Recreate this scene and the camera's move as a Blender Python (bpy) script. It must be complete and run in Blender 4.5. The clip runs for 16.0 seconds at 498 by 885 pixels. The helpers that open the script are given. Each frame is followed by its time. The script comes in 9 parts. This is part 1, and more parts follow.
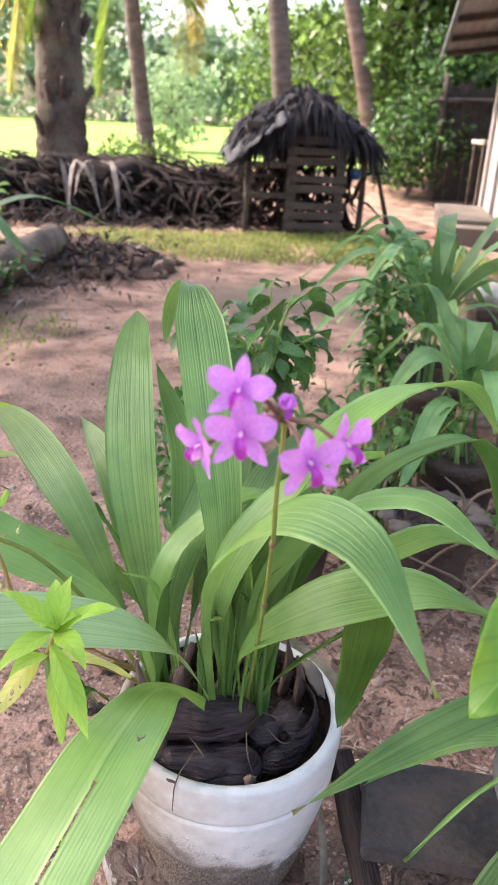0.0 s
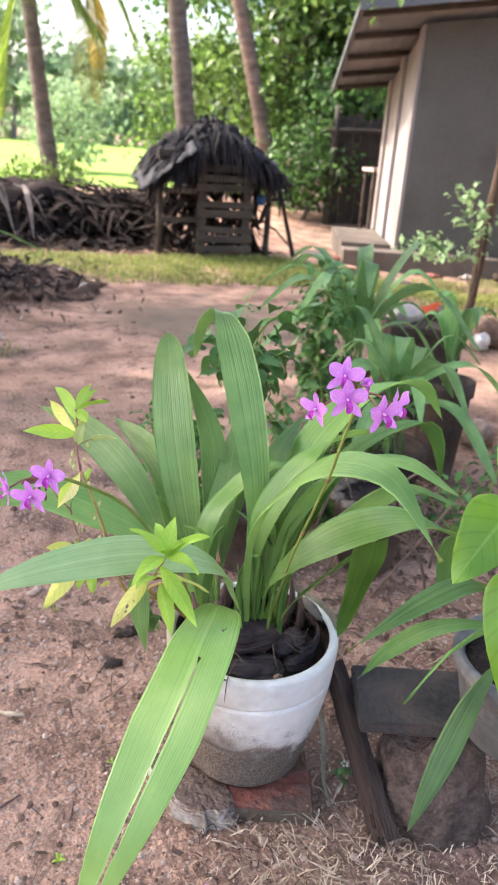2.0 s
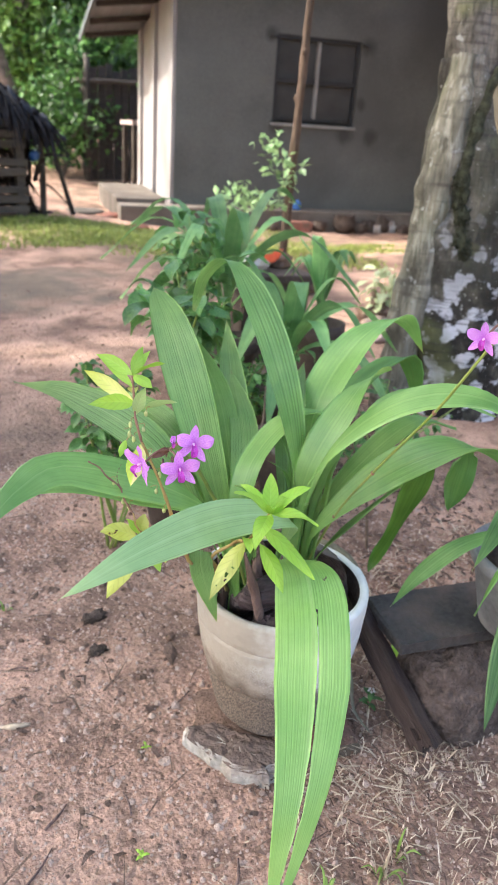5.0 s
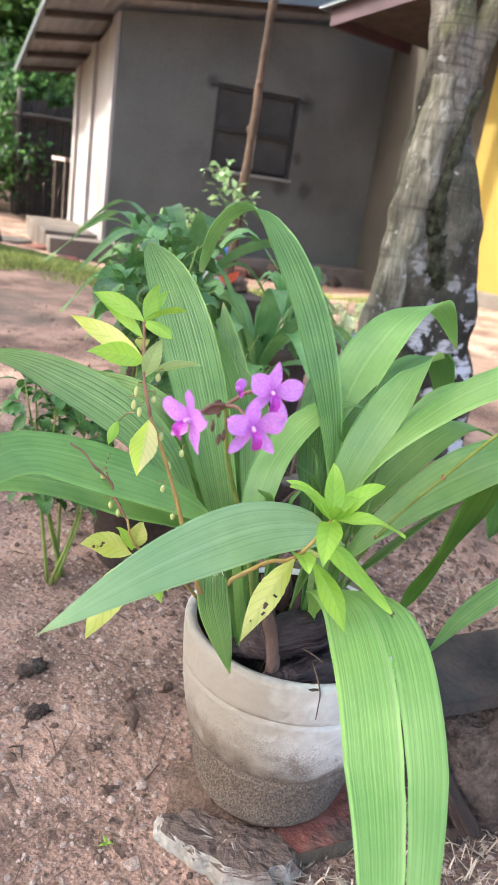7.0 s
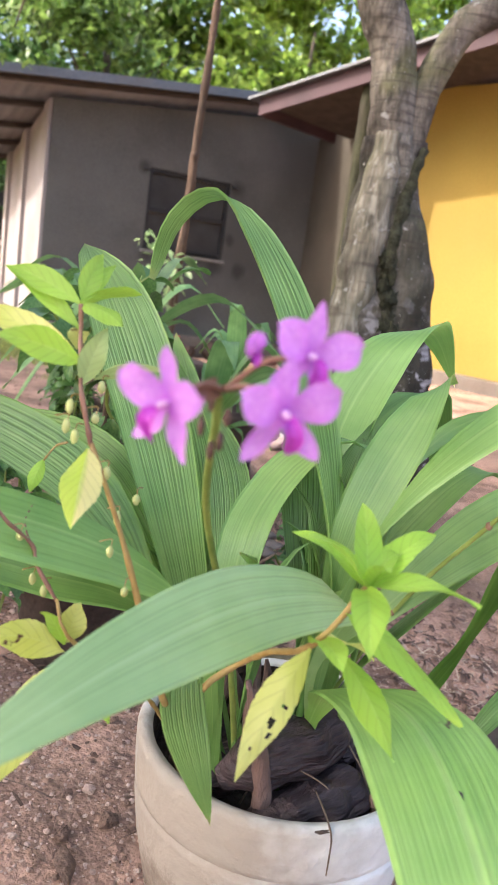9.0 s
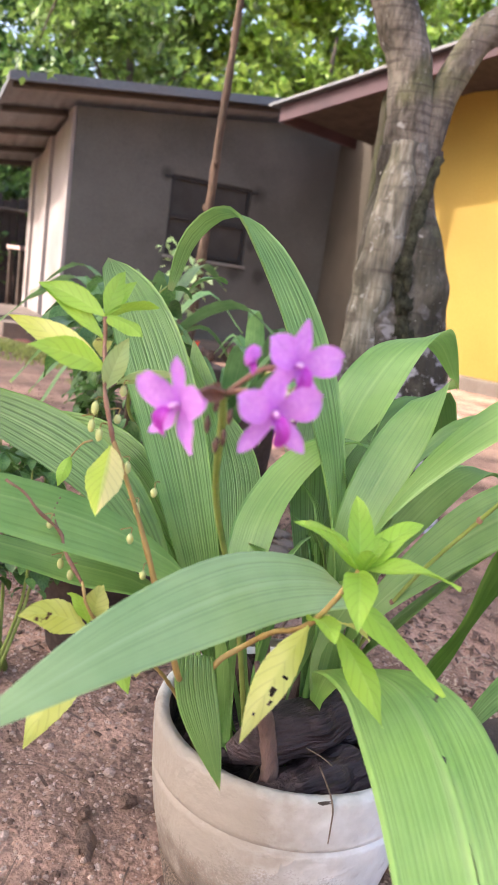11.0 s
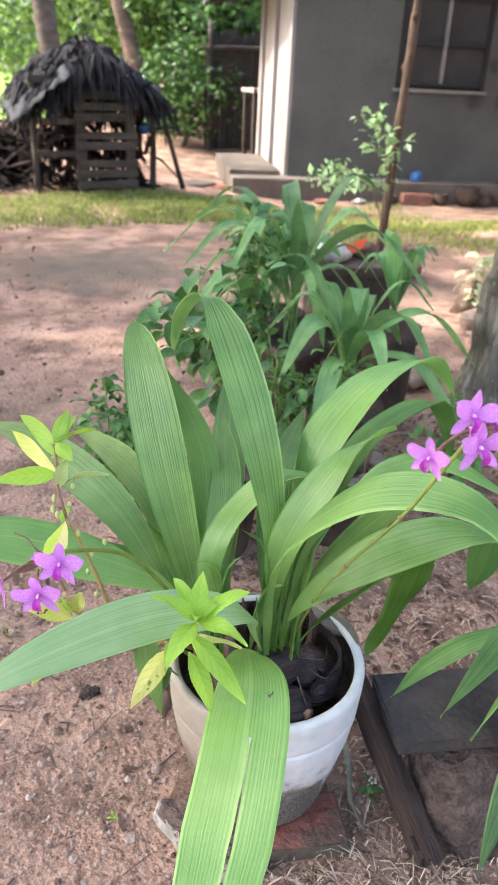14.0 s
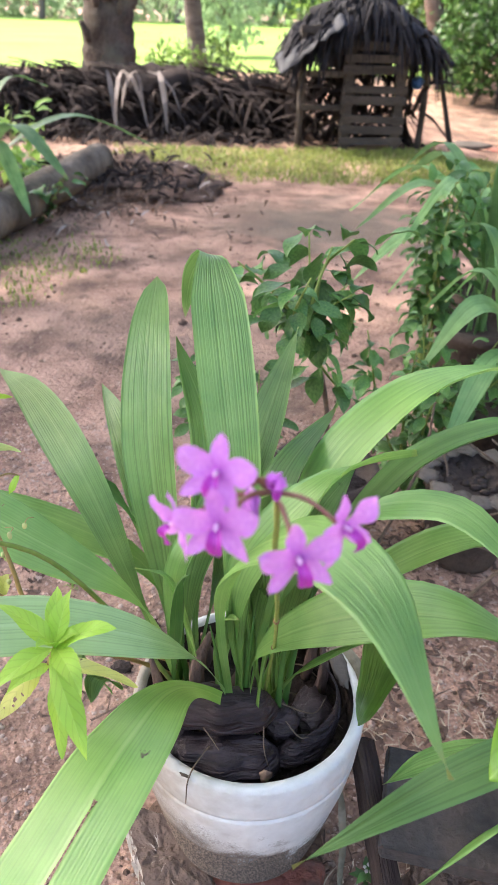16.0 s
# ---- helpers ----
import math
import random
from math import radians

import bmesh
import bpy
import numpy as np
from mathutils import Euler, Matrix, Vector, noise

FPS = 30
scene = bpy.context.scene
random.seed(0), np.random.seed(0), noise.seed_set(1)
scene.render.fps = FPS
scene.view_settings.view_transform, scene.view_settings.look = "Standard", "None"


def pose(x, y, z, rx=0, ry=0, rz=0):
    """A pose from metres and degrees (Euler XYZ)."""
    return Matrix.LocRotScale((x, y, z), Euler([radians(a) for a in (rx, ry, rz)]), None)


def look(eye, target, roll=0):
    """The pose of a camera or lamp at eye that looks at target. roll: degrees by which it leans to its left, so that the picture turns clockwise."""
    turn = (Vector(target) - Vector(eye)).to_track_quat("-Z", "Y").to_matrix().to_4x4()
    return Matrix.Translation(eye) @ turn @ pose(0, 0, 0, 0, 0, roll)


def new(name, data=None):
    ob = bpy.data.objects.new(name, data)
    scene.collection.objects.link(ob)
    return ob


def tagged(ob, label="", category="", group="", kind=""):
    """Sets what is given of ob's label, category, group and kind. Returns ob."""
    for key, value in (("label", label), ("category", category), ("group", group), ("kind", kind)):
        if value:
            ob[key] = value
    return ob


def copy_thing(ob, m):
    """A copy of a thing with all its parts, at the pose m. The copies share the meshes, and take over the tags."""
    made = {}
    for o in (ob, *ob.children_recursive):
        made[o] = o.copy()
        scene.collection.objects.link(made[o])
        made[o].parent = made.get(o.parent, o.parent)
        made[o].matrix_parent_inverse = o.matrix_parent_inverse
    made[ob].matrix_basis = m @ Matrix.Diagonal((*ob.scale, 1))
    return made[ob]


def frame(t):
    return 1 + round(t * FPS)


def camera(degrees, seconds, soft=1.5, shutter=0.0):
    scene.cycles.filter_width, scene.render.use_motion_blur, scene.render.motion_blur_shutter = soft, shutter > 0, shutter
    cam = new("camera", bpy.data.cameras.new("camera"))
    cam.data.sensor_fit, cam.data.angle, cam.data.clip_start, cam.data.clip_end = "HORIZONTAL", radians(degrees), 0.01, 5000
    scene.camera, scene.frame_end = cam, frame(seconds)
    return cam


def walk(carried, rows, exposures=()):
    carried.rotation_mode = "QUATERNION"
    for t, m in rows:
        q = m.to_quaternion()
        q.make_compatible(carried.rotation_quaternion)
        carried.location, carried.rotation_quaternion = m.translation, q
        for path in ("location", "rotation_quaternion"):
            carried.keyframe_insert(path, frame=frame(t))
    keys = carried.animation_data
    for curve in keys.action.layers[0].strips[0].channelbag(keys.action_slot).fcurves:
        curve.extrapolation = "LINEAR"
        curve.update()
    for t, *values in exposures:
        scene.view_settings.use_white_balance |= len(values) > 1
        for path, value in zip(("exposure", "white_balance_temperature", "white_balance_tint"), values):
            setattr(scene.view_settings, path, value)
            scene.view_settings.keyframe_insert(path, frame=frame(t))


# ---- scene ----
cam = camera(37.1, 16.0, 1.5)
cam.data.dof.use_dof, cam.data.dof.focus_distance, cam.data.dof.aperture_fstop = True, 0.90, 12.5
PATH = [
    (0, (0.08, 0.124, 1.14), (0.37, 1.931, 0.335), 2.8),
    (0.5, (0.046, 0.088, 1.147), (0.391, 1.893, 0.357), 3.3),
    (1, (-0.032, 0.025, 1.174), (0.383, 1.821, 0.399), 3.8),
    (1.5, (-0.1, -0.04, 1.185), (0.386, 1.745, 0.424), 4.2),
    (2, (-0.185, -0.173, 1.217), (0.368, 1.598, 0.469), 4.1),
    (2.5, (-0.275, -0.273, 1.261), (0.342, 1.48, 0.521), 3.4),
    (3, (-0.393, -0.331, 1.271), (0.32, 1.392, 0.548), 2.5),
    (3.5, (-0.454, -0.28, 1.274), (0.359, 1.39, 0.53), 1.8),
    (6, (-0.62, 0.22, 1.033), (0.603, 1.603, 0.263), 7.1),
    (6.5, (-0.592, 0.269, 0.981), (0.669, 1.652, 0.277), 8.2),
    (7, (-0.547, 0.32, 0.956), (0.743, 1.703, 0.305), 8.6),
    (7.5, (-0.492, 0.387, 0.921), (0.825, 1.766, 0.319), 8.5),
    (8, (-0.439, 0.473, 0.856), (0.945, 1.822, 0.341), 8.2),
    (8.5, (-0.418, 0.508, 0.839), (1.02, 1.831, 0.412), 8.4),
    (11, (-0.455, 0.454, 0.849), (0.94, 1.826, 0.435), 8.1),
    (11.5, (-0.462, 0.45, 0.853), (0.916, 1.831, 0.414), 8.3),
    (12, (-0.461, 0.435, 0.859), (0.894, 1.829, 0.391), 8.0),
    (12.5, (-0.453, 0.361, 0.983), (0.825, 1.791, 0.416), 8.2),
    (13, (-0.393, 0.26, 1.092), (0.71, 1.784, 0.412), 5.5),
    (13.5, (-0.326, 0.155, 1.177), (0.592, 1.738, 0.37), 3.9),
    (14, (-0.27, 0.122, 1.234), (0.529, 1.72, 0.336), 2.8),
    (14.5, (-0.165, 0.151, 1.253), (0.521, 1.765, 0.291), 2.8),
    (15, (0.002, 0.174, 1.225), (0.453, 1.846, 0.224), 1.8),
    (15.2, (0.045, 0.159, 1.229), (0.434, 1.842, 0.222), 1.8),
    (15.5, (0.115, 0.175, 1.224), (0.349, 1.88, 0.206), 1.4),
    (16, (0.127, 0.224, 1.189), (0.279, 1.947, 0.185), 2.0),
]
SKY_STRENGTH, SUN_STRENGTH = 0.15, 1.9
EXPOSURES = [(0.0, 2.14, 6600, 16), (1.5, 2.12, 6550, 14), (3.7, 2.07, 6450, 11), (6.0, 2.15, 6130, 5), (7.2, 2.15, 6190, 8), (8.5, 2.07, 6500, 13), (11.0, 2.05, 6600, 18), (12.0, 2.07, 6500, 16), (13.5, 2.17, 6330, 9), (14.5, 2.15, 6350, 9), (16.0, 2.15, 6450, 12)]
walk(cam, [(t, look(eye, target, roll)) for t, eye, target, roll in PATH], EXPOSURES)

# ---------------------------------------------------------------- light
SUN_DIR = Vector((-0.66, 0.36, 0.70)).normalized()      # from the place towards the sun
SUN_ELEV = math.asin(SUN_DIR.z)
SUN_AZ = math.atan2(SUN_DIR.x, SUN_DIR.y)
world = bpy.data.worlds.new("world")
scene.world = world
world.use_nodes = True
wn, wl = world.node_tree.nodes, world.node_tree.links
sky = wn.new("ShaderNodeTexSky")
sky.sky_type, sky.sun_disc = "NISHITA", False
sky.sun_elevation, sky.sun_rotation = SUN_ELEV, SUN_AZ
sky.air_density, sky.dust_density, sky.ozone_density = 1.0, 5.0, 1.0
wn["Background"].inputs["Strength"].default_value = SKY_STRENGTH
wl.new(sky.outputs["Color"], wn["Background"].inputs["Color"])
sun_data = bpy.data.lights.new("sun", "SUN")
sun_data.energy, sun_data.angle, sun_data.color = SUN_STRENGTH, radians(1.2), (1.0, 0.94, 0.84)
sun = new("sun", sun_data)
sun.matrix_world = Matrix.Translation((0, 0, 20)) @ SUN_DIR.to_track_quat("Z", "Y").to_matrix().to_4x4()


# ---------------------------------------------------------------- materials
def material(name, dark, light, rough=0.7, scale=8.0, fine=80.0, bump=0.3, bump_scale=None, metal=0.0,
             stain=None, stain_scale=1.5, stain_amount=0.5, stretch=(1, 1, 1), spec=0.5, vary=0.0, grain=0.5):
    """Two scales of colour noise, optional stains, fine bump; vary: brightness change from object to object."""
    m = bpy.data.materials.new(name)
    m.use_nodes = True
    n, l = m.node_tree.nodes, m.node_tree.links
    b = n["Principled BSDF"]
    co = n.new("ShaderNodeTexCoord")
    mp = n.new("ShaderNodeMapping")
    mp.inputs["Scale"].default_value = stretch
    l.new(co.outputs["Object"], mp.inputs["Vector"])

    def noise_tex(s, detail=4.0):
        t = n.new("ShaderNodeTexNoise")
        t.inputs["Scale"].default_value, t.inputs["Detail"].default_value = s, detail
        l.new(mp.outputs["Vector"], t.inputs["Vector"])
        return t

    big, small = noise_tex(scale), noise_tex(fine, 3.0)
    add = n.new("ShaderNodeMath")
    add.operation = "MULTIPLY_ADD"
    l.new(small.outputs["Fac"], add.inputs[0])
    add.inputs[1].default_value = grain
    l.new(big.outputs["Fac"], add.inputs[2])
    ramp = n.new("ShaderNodeValToRGB")
    ramp.color_ramp.elements[0].position, ramp.color_ramp.elements[1].position = 0.25 + grain * 0.5, 0.75 + grain * 0.5
    ramp.color_ramp.elements[0].color, ramp.color_ramp.elements[1].color = (*dark, 1), (*light, 1)
    l.new(add.outputs[0], ramp.inputs["Fac"])
    colour = ramp.outputs["Color"]
    if stain:
        st = noise_tex(stain_scale, 6.0)
        sr = n.new("ShaderNodeValToRGB")
        sr.color_ramp.elements[0].position, sr.color_ramp.elements[1].position = 0.48, 0.66
        sr.color_ramp.elements[1].color = (stain_amount,) * 3 + (1,)
        sr.color_ramp.elements[0].color = (0, 0, 0, 1)
        l.new(st.outputs["Fac"], sr.inputs["Fac"])
        mx = n.new("ShaderNodeMix")
        mx.data_type = "RGBA"
        l.new(sr.outputs["Color"], mx.inputs["Factor"])
        l.new(colour, mx.inputs["A"])
        mx.inputs["B"].default_value = (*stain, 1)
        colour = mx.outputs["Result"]
    if vary:
        info = n.new("ShaderNodeObjectInfo")
        hsv = n.new("ShaderNodeHueSaturation")
        mr = n.new("ShaderNodeMapRange")
        mr.inputs["To Min"].default_value, mr.inputs["To Max"].default_value = 1 - vary, 1 + vary
        l.new(info.outputs["Random"], mr.inputs["Value"])
        l.new(mr.outputs["Result"], hsv.inputs["Value"])
        l.new(colour, hsv.inputs["Color"])
        colour = hsv.outputs["Color"]
    l.new(colour, b.inputs["Base Color"])
    b.inputs["Roughness"].default_value, b.inputs["Metallic"].default_value = rough, metal
    b.inputs["Specular IOR Level"].default_value = spec
    if bump:
        bt = noise_tex(bump_scale or fine, 5.0)
        bn = n.new("ShaderNodeBump")
        bn.inputs["Strength"].default_value, bn.inputs["Distance"].default_value = bump, 0.02
        l.new(bt.outputs["Fac"], bn.inputs["Height"])
        l.new(bn.outputs["Normal"], b.inputs["Normal"])
    return m


def leaf_material(name, dark, light, back, lines=0.0, line_dark=0.6, rough=0.45, through_light=0.35, vary=0.12, spots=None, island=False, veins=0, tip=False, turning=None):
    """Leaf: veins from the UV map, light that shines through, brown spots and a dry tip where asked."""
    m = bpy.data.materials.new(name)
    m.use_nodes = True
    n, l = m.node_tree.nodes, m.node_tree.links
    b, out = n["Principled BSDF"], n["Material Output"]
    uv = n.new("ShaderNodeUVMap")
    sep = n.new("ShaderNodeSeparateXYZ")
    l.new(uv.outputs["UV"], sep.inputs["Vector"])
    co = n.new("ShaderNodeTexCoord")
    t = n.new("ShaderNodeTexNoise")
    t.inputs["Scale"].default_value, t.inputs["Detail"].default_value = 14.0, 5.0
    l.new(co.outputs["Object"], t.inputs["Vector"])
    ramp = n.new("ShaderNodeValToRGB")
    ramp.color_ramp.elements[0].position, ramp.color_ramp.elements[1].position = 0.3, 0.72
    ramp.color_ramp.elements[0].color, ramp.color_ramp.elements[1].color = (*dark, 1), (*light, 1)
    l.new(t.outputs["Fac"], ramp.inputs["Fac"])
    colour = ramp.outputs["Color"]
    if turning:          # one half already yellow, between the veins first
        edge = n.new("ShaderNodeMath")
        edge.operation = "MULTIPLY_ADD"
        l.new(t.outputs["Fac"], edge.inputs[0])
        edge.inputs[1].default_value = 0.35
        l.new(sep.outputs["X"], edge.inputs[2])
        er = n.new("ShaderNodeMapRange")
        er.inputs["From Min"].default_value, er.inputs["From Max"].default_value = 0.60, 0.78
        l.new(edge.outputs[0], er.inputs["Value"])
        em = n.new("ShaderNodeMix")
        em.data_type = "RGBA"
        l.new(er.outputs["Result"], em.inputs["Factor"])
        l.new(colour, em.inputs["A"])
        em.inputs["B"].default_value = (*turning, 1)
        colour = em.outputs["Result"]
    if lines:
        mul = n.new("ShaderNodeMath")
        mul.operation = "MULTIPLY"
        mul.inputs[1].default_value = lines * 2 * math.pi
        l.new(sep.outputs["X"], mul.inputs[0])
        sn = n.new("ShaderNodeMath")
        sn.operation = "SINE"
        l.new(mul.outputs[0], sn.inputs[0])
        who = n.new("ShaderNodeObjectInfo")
        along = n.new("ShaderNodeMath")
        along.operation = "MULTIPLY_ADD"
        l.new(who.outputs["Random"], along.inputs[0])
        along.inputs[1].default_value = 60.0
        slow = n.new("ShaderNodeMath")
        slow.operation = "MULTIPLY"
        slow.inputs[1].default_value = 0.55
        l.new(sep.outputs["Y"], slow.inputs[0])
        l.new(slow.outputs[0], along.inputs[2])
        across = n.new("ShaderNodeMath")
        across.operation = "MULTIPLY"
        l.new(sep.outputs["X"], across.inputs[0])
        across.inputs[1].default_value = lines * 1.5
        both = n.new("ShaderNodeCombineXYZ")
        l.new(across.outputs[0], both.inputs["X"])
        l.new(along.outputs[0], both.inputs["Y"])
        streak = n.new("ShaderNodeTexNoise")          # streaks that come and go along the blade
        streak.inputs["Scale"].default_value, streak.inputs["Detail"].default_value = 1.6, 1.5
        l.new(both.outputs[0], streak.inputs["Vector"])
        mr = n.new("ShaderNodeMapRange")
        mr.inputs["From Min"].default_value, mr.inputs["From Max"].default_value = 0.48, 0.72
        mr.inputs["To Min"].default_value, mr.inputs["To Max"].default_value = 1.0, line_dark
        half = n.new("ShaderNodeMath")
        half.operation = "MULTIPLY_ADD"
        l.new(sn.outputs[0], half.inputs[0])
        half.inputs[1].default_value = 0.12
        l.new(streak.outputs["Fac"], half.inputs[2])
        l.new(half.outputs[0], mr.inputs["Value"])
        pleat = n.new("ShaderNodeBump")
        pleat.inputs["Strength"].default_value, pleat.inputs["Distance"].default_value = (0.45 if line_dark < 0.8 else 0.22), 0.004
        l.new(half.outputs[0], pleat.inputs["Height"])
        l.new(pleat.outputs["Normal"], b.inputs["Normal"])
        hs = n.new("ShaderNodeHueSaturation")
        l.new(mr.outputs["Result"], hs.inputs["Value"])
        l.new(colour, hs.inputs["Color"])
        colour = hs.outputs["Color"]
    if veins:          # slanting side veins
        off = n.new("ShaderNodeMath")
        off.operation = "SUBTRACT"
        l.new(sep.outputs["X"], off.inputs[0])
        off.inputs[1].default_value = 0.5
        away = n.new("ShaderNodeMath")
        away.operation = "ABSOLUTE"
        l.new(off.outputs[0], away.inputs[0])
        slant = n.new("ShaderNodeMath")
        slant.operation = "MULTIPLY_ADD"
        l.new(away.outputs[0], slant.inputs[0])
        slant.inputs[1].default_value = -0.45
        l.new(sep.outputs["Y"], slant.inputs[2])
        turn = n.new("ShaderNodeMath")
        turn.operation = "MULTIPLY"
        l.new(slant.outputs[0], turn.inputs[0])
        turn.inputs[1].default_value = veins * 2 * math.pi
        wave = n.new("ShaderNodeMath")
        wave.operation = "SINE"
        l.new(turn.outputs[0], wave.inputs[0])
        vr = n.new("ShaderNodeMapRange")
        vr.inputs["From Min"].default_value, vr.inputs["From Max"].default_value = 0.7, 1.0
        vr.inputs["To Min"].default_value, vr.inputs["To Max"].default_value = 1.0, 0.88
        l.new(wave.outputs[0], vr.inputs["Value"])
        vh = n.new("ShaderNodeHueSaturation")
        l.new(vr.outputs["Result"], vh.inputs["Value"])
        l.new(colour, vh.inputs["Color"])
        colour = vh.outputs["Color"]
    # pale midrib
    rib = n.new("ShaderNodeMath")
    rib.operation = "SUBTRACT"
    rib.inputs[1].default_value = 0.5
    l.new(sep.outputs["X"], rib.inputs[0])
    ab = n.new("ShaderNodeMath")
    ab.operation = "ABSOLUTE"
    l.new(rib.outputs[0], ab.inputs[0])
    rr = n.new("ShaderNodeMapRange")
    rr.inputs["From Min"].default_value, rr.inputs["From Max"].default_value = 0.012, 0.035
    rr.inputs["To Min"].default_value, rr.inputs["To Max"].default_value = 0.30, 0.0
    l.new(ab.outputs[0], rr.inputs["Value"])
    mx = n.new("ShaderNodeMix")
    mx.data_type = "RGBA"
    l.new(rr.outputs["Result"], mx.inputs["Factor"])
    l.new(colour, mx.inputs["A"])
    mx.inputs["B"].default_value = (*back, 1)
    colour = mx.outputs["Result"]
    if spots:
        st = n.new("ShaderNodeTexNoise")
        st.inputs["Scale"].default_value, st.inputs["Detail"].default_value = spots[3], 3.0
        l.new(co.outputs["Object"], st.inputs["Vector"])
        sr = n.new("ShaderNodeMapRange")
        sr.inputs["From Min"].default_value, sr.inputs["From Max"].default_value = spots[4], spots[4] + 0.04
        l.new(st.outputs["Fac"], sr.inputs["Value"])
        m2 = n.new("ShaderNodeMix")
        m2.data_type = "RGBA"
        l.new(sr.outputs["Result"], m2.inputs["Factor"])
        l.new(colour, m2.inputs["A"])
        m2.inputs["B"].default_value = (*spots[:3], 1)
        colour = m2.outputs["Result"]
    if tip:
        ty = n.new("ShaderNodeMath")
        ty.operation = "MULTIPLY_ADD"
        l.new(t.outputs["Fac"], ty.inputs[0])
        ty.inputs[1].default_value = 0.10
        l.new(sep.outputs["Y"], ty.inputs[2])
        tm = n.new("ShaderNodeMapRange")
        tm.inputs["From Min"].default_value, tm.inputs["From Max"].default_value = 1.025, 1.06
        l.new(ty.outputs[0], tm.inputs["Value"])
        tx = n.new("ShaderNodeMix")
        tx.data_type = "RGBA"
        l.new(tm.outputs["Result"], tx.inputs["Factor"])
        l.new(colour, tx.inputs["A"])
        tx.inputs["B"].default_value = (0.36, 0.38, 0.13, 1)
        colour = tx.outputs["Result"]
    hsv = n.new("ShaderNodeHueSaturation")
    mr2 = n.new("ShaderNodeMapRange")
    mr2.inputs["To Min"].default_value, mr2.inputs["To Max"].default_value = 1 - vary, 1 + vary
    if island:
        geo = n.new("ShaderNodeNewGeometry")
        l.new(geo.outputs["Random Per Island"], mr2.inputs["Value"])
    else:
        info = n.new("ShaderNodeObjectInfo")
        l.new(info.outputs["Random"], mr2.inputs["Value"])
    l.new(mr2.outputs["Result"], hsv.inputs["Value"])
    l.new(colour, hsv.inputs["Color"])
    colour = hsv.outputs["Color"]
    l.new(colour, b.inputs["Base Color"])
    b.inputs["Roughness"].default_value = rough
    if lines > 10:          # waxy blades
        b.inputs["Specular IOR Level"].default_value = 0.85
    tr = n.new("ShaderNodeBsdfTranslucent")
    l.new(colour, tr.inputs["Color"])
    mixer = n.new("ShaderNodeMixShader")
    mixer.inputs["Fac"].default_value = through_light
    l.new(b.outputs["BSDF"], mixer.inputs[1])
    l.new(tr.outputs["BSDF"], mixer.inputs[2])
    l.new(mixer.outputs["Shader"], out.inputs["Surface"])
    return m


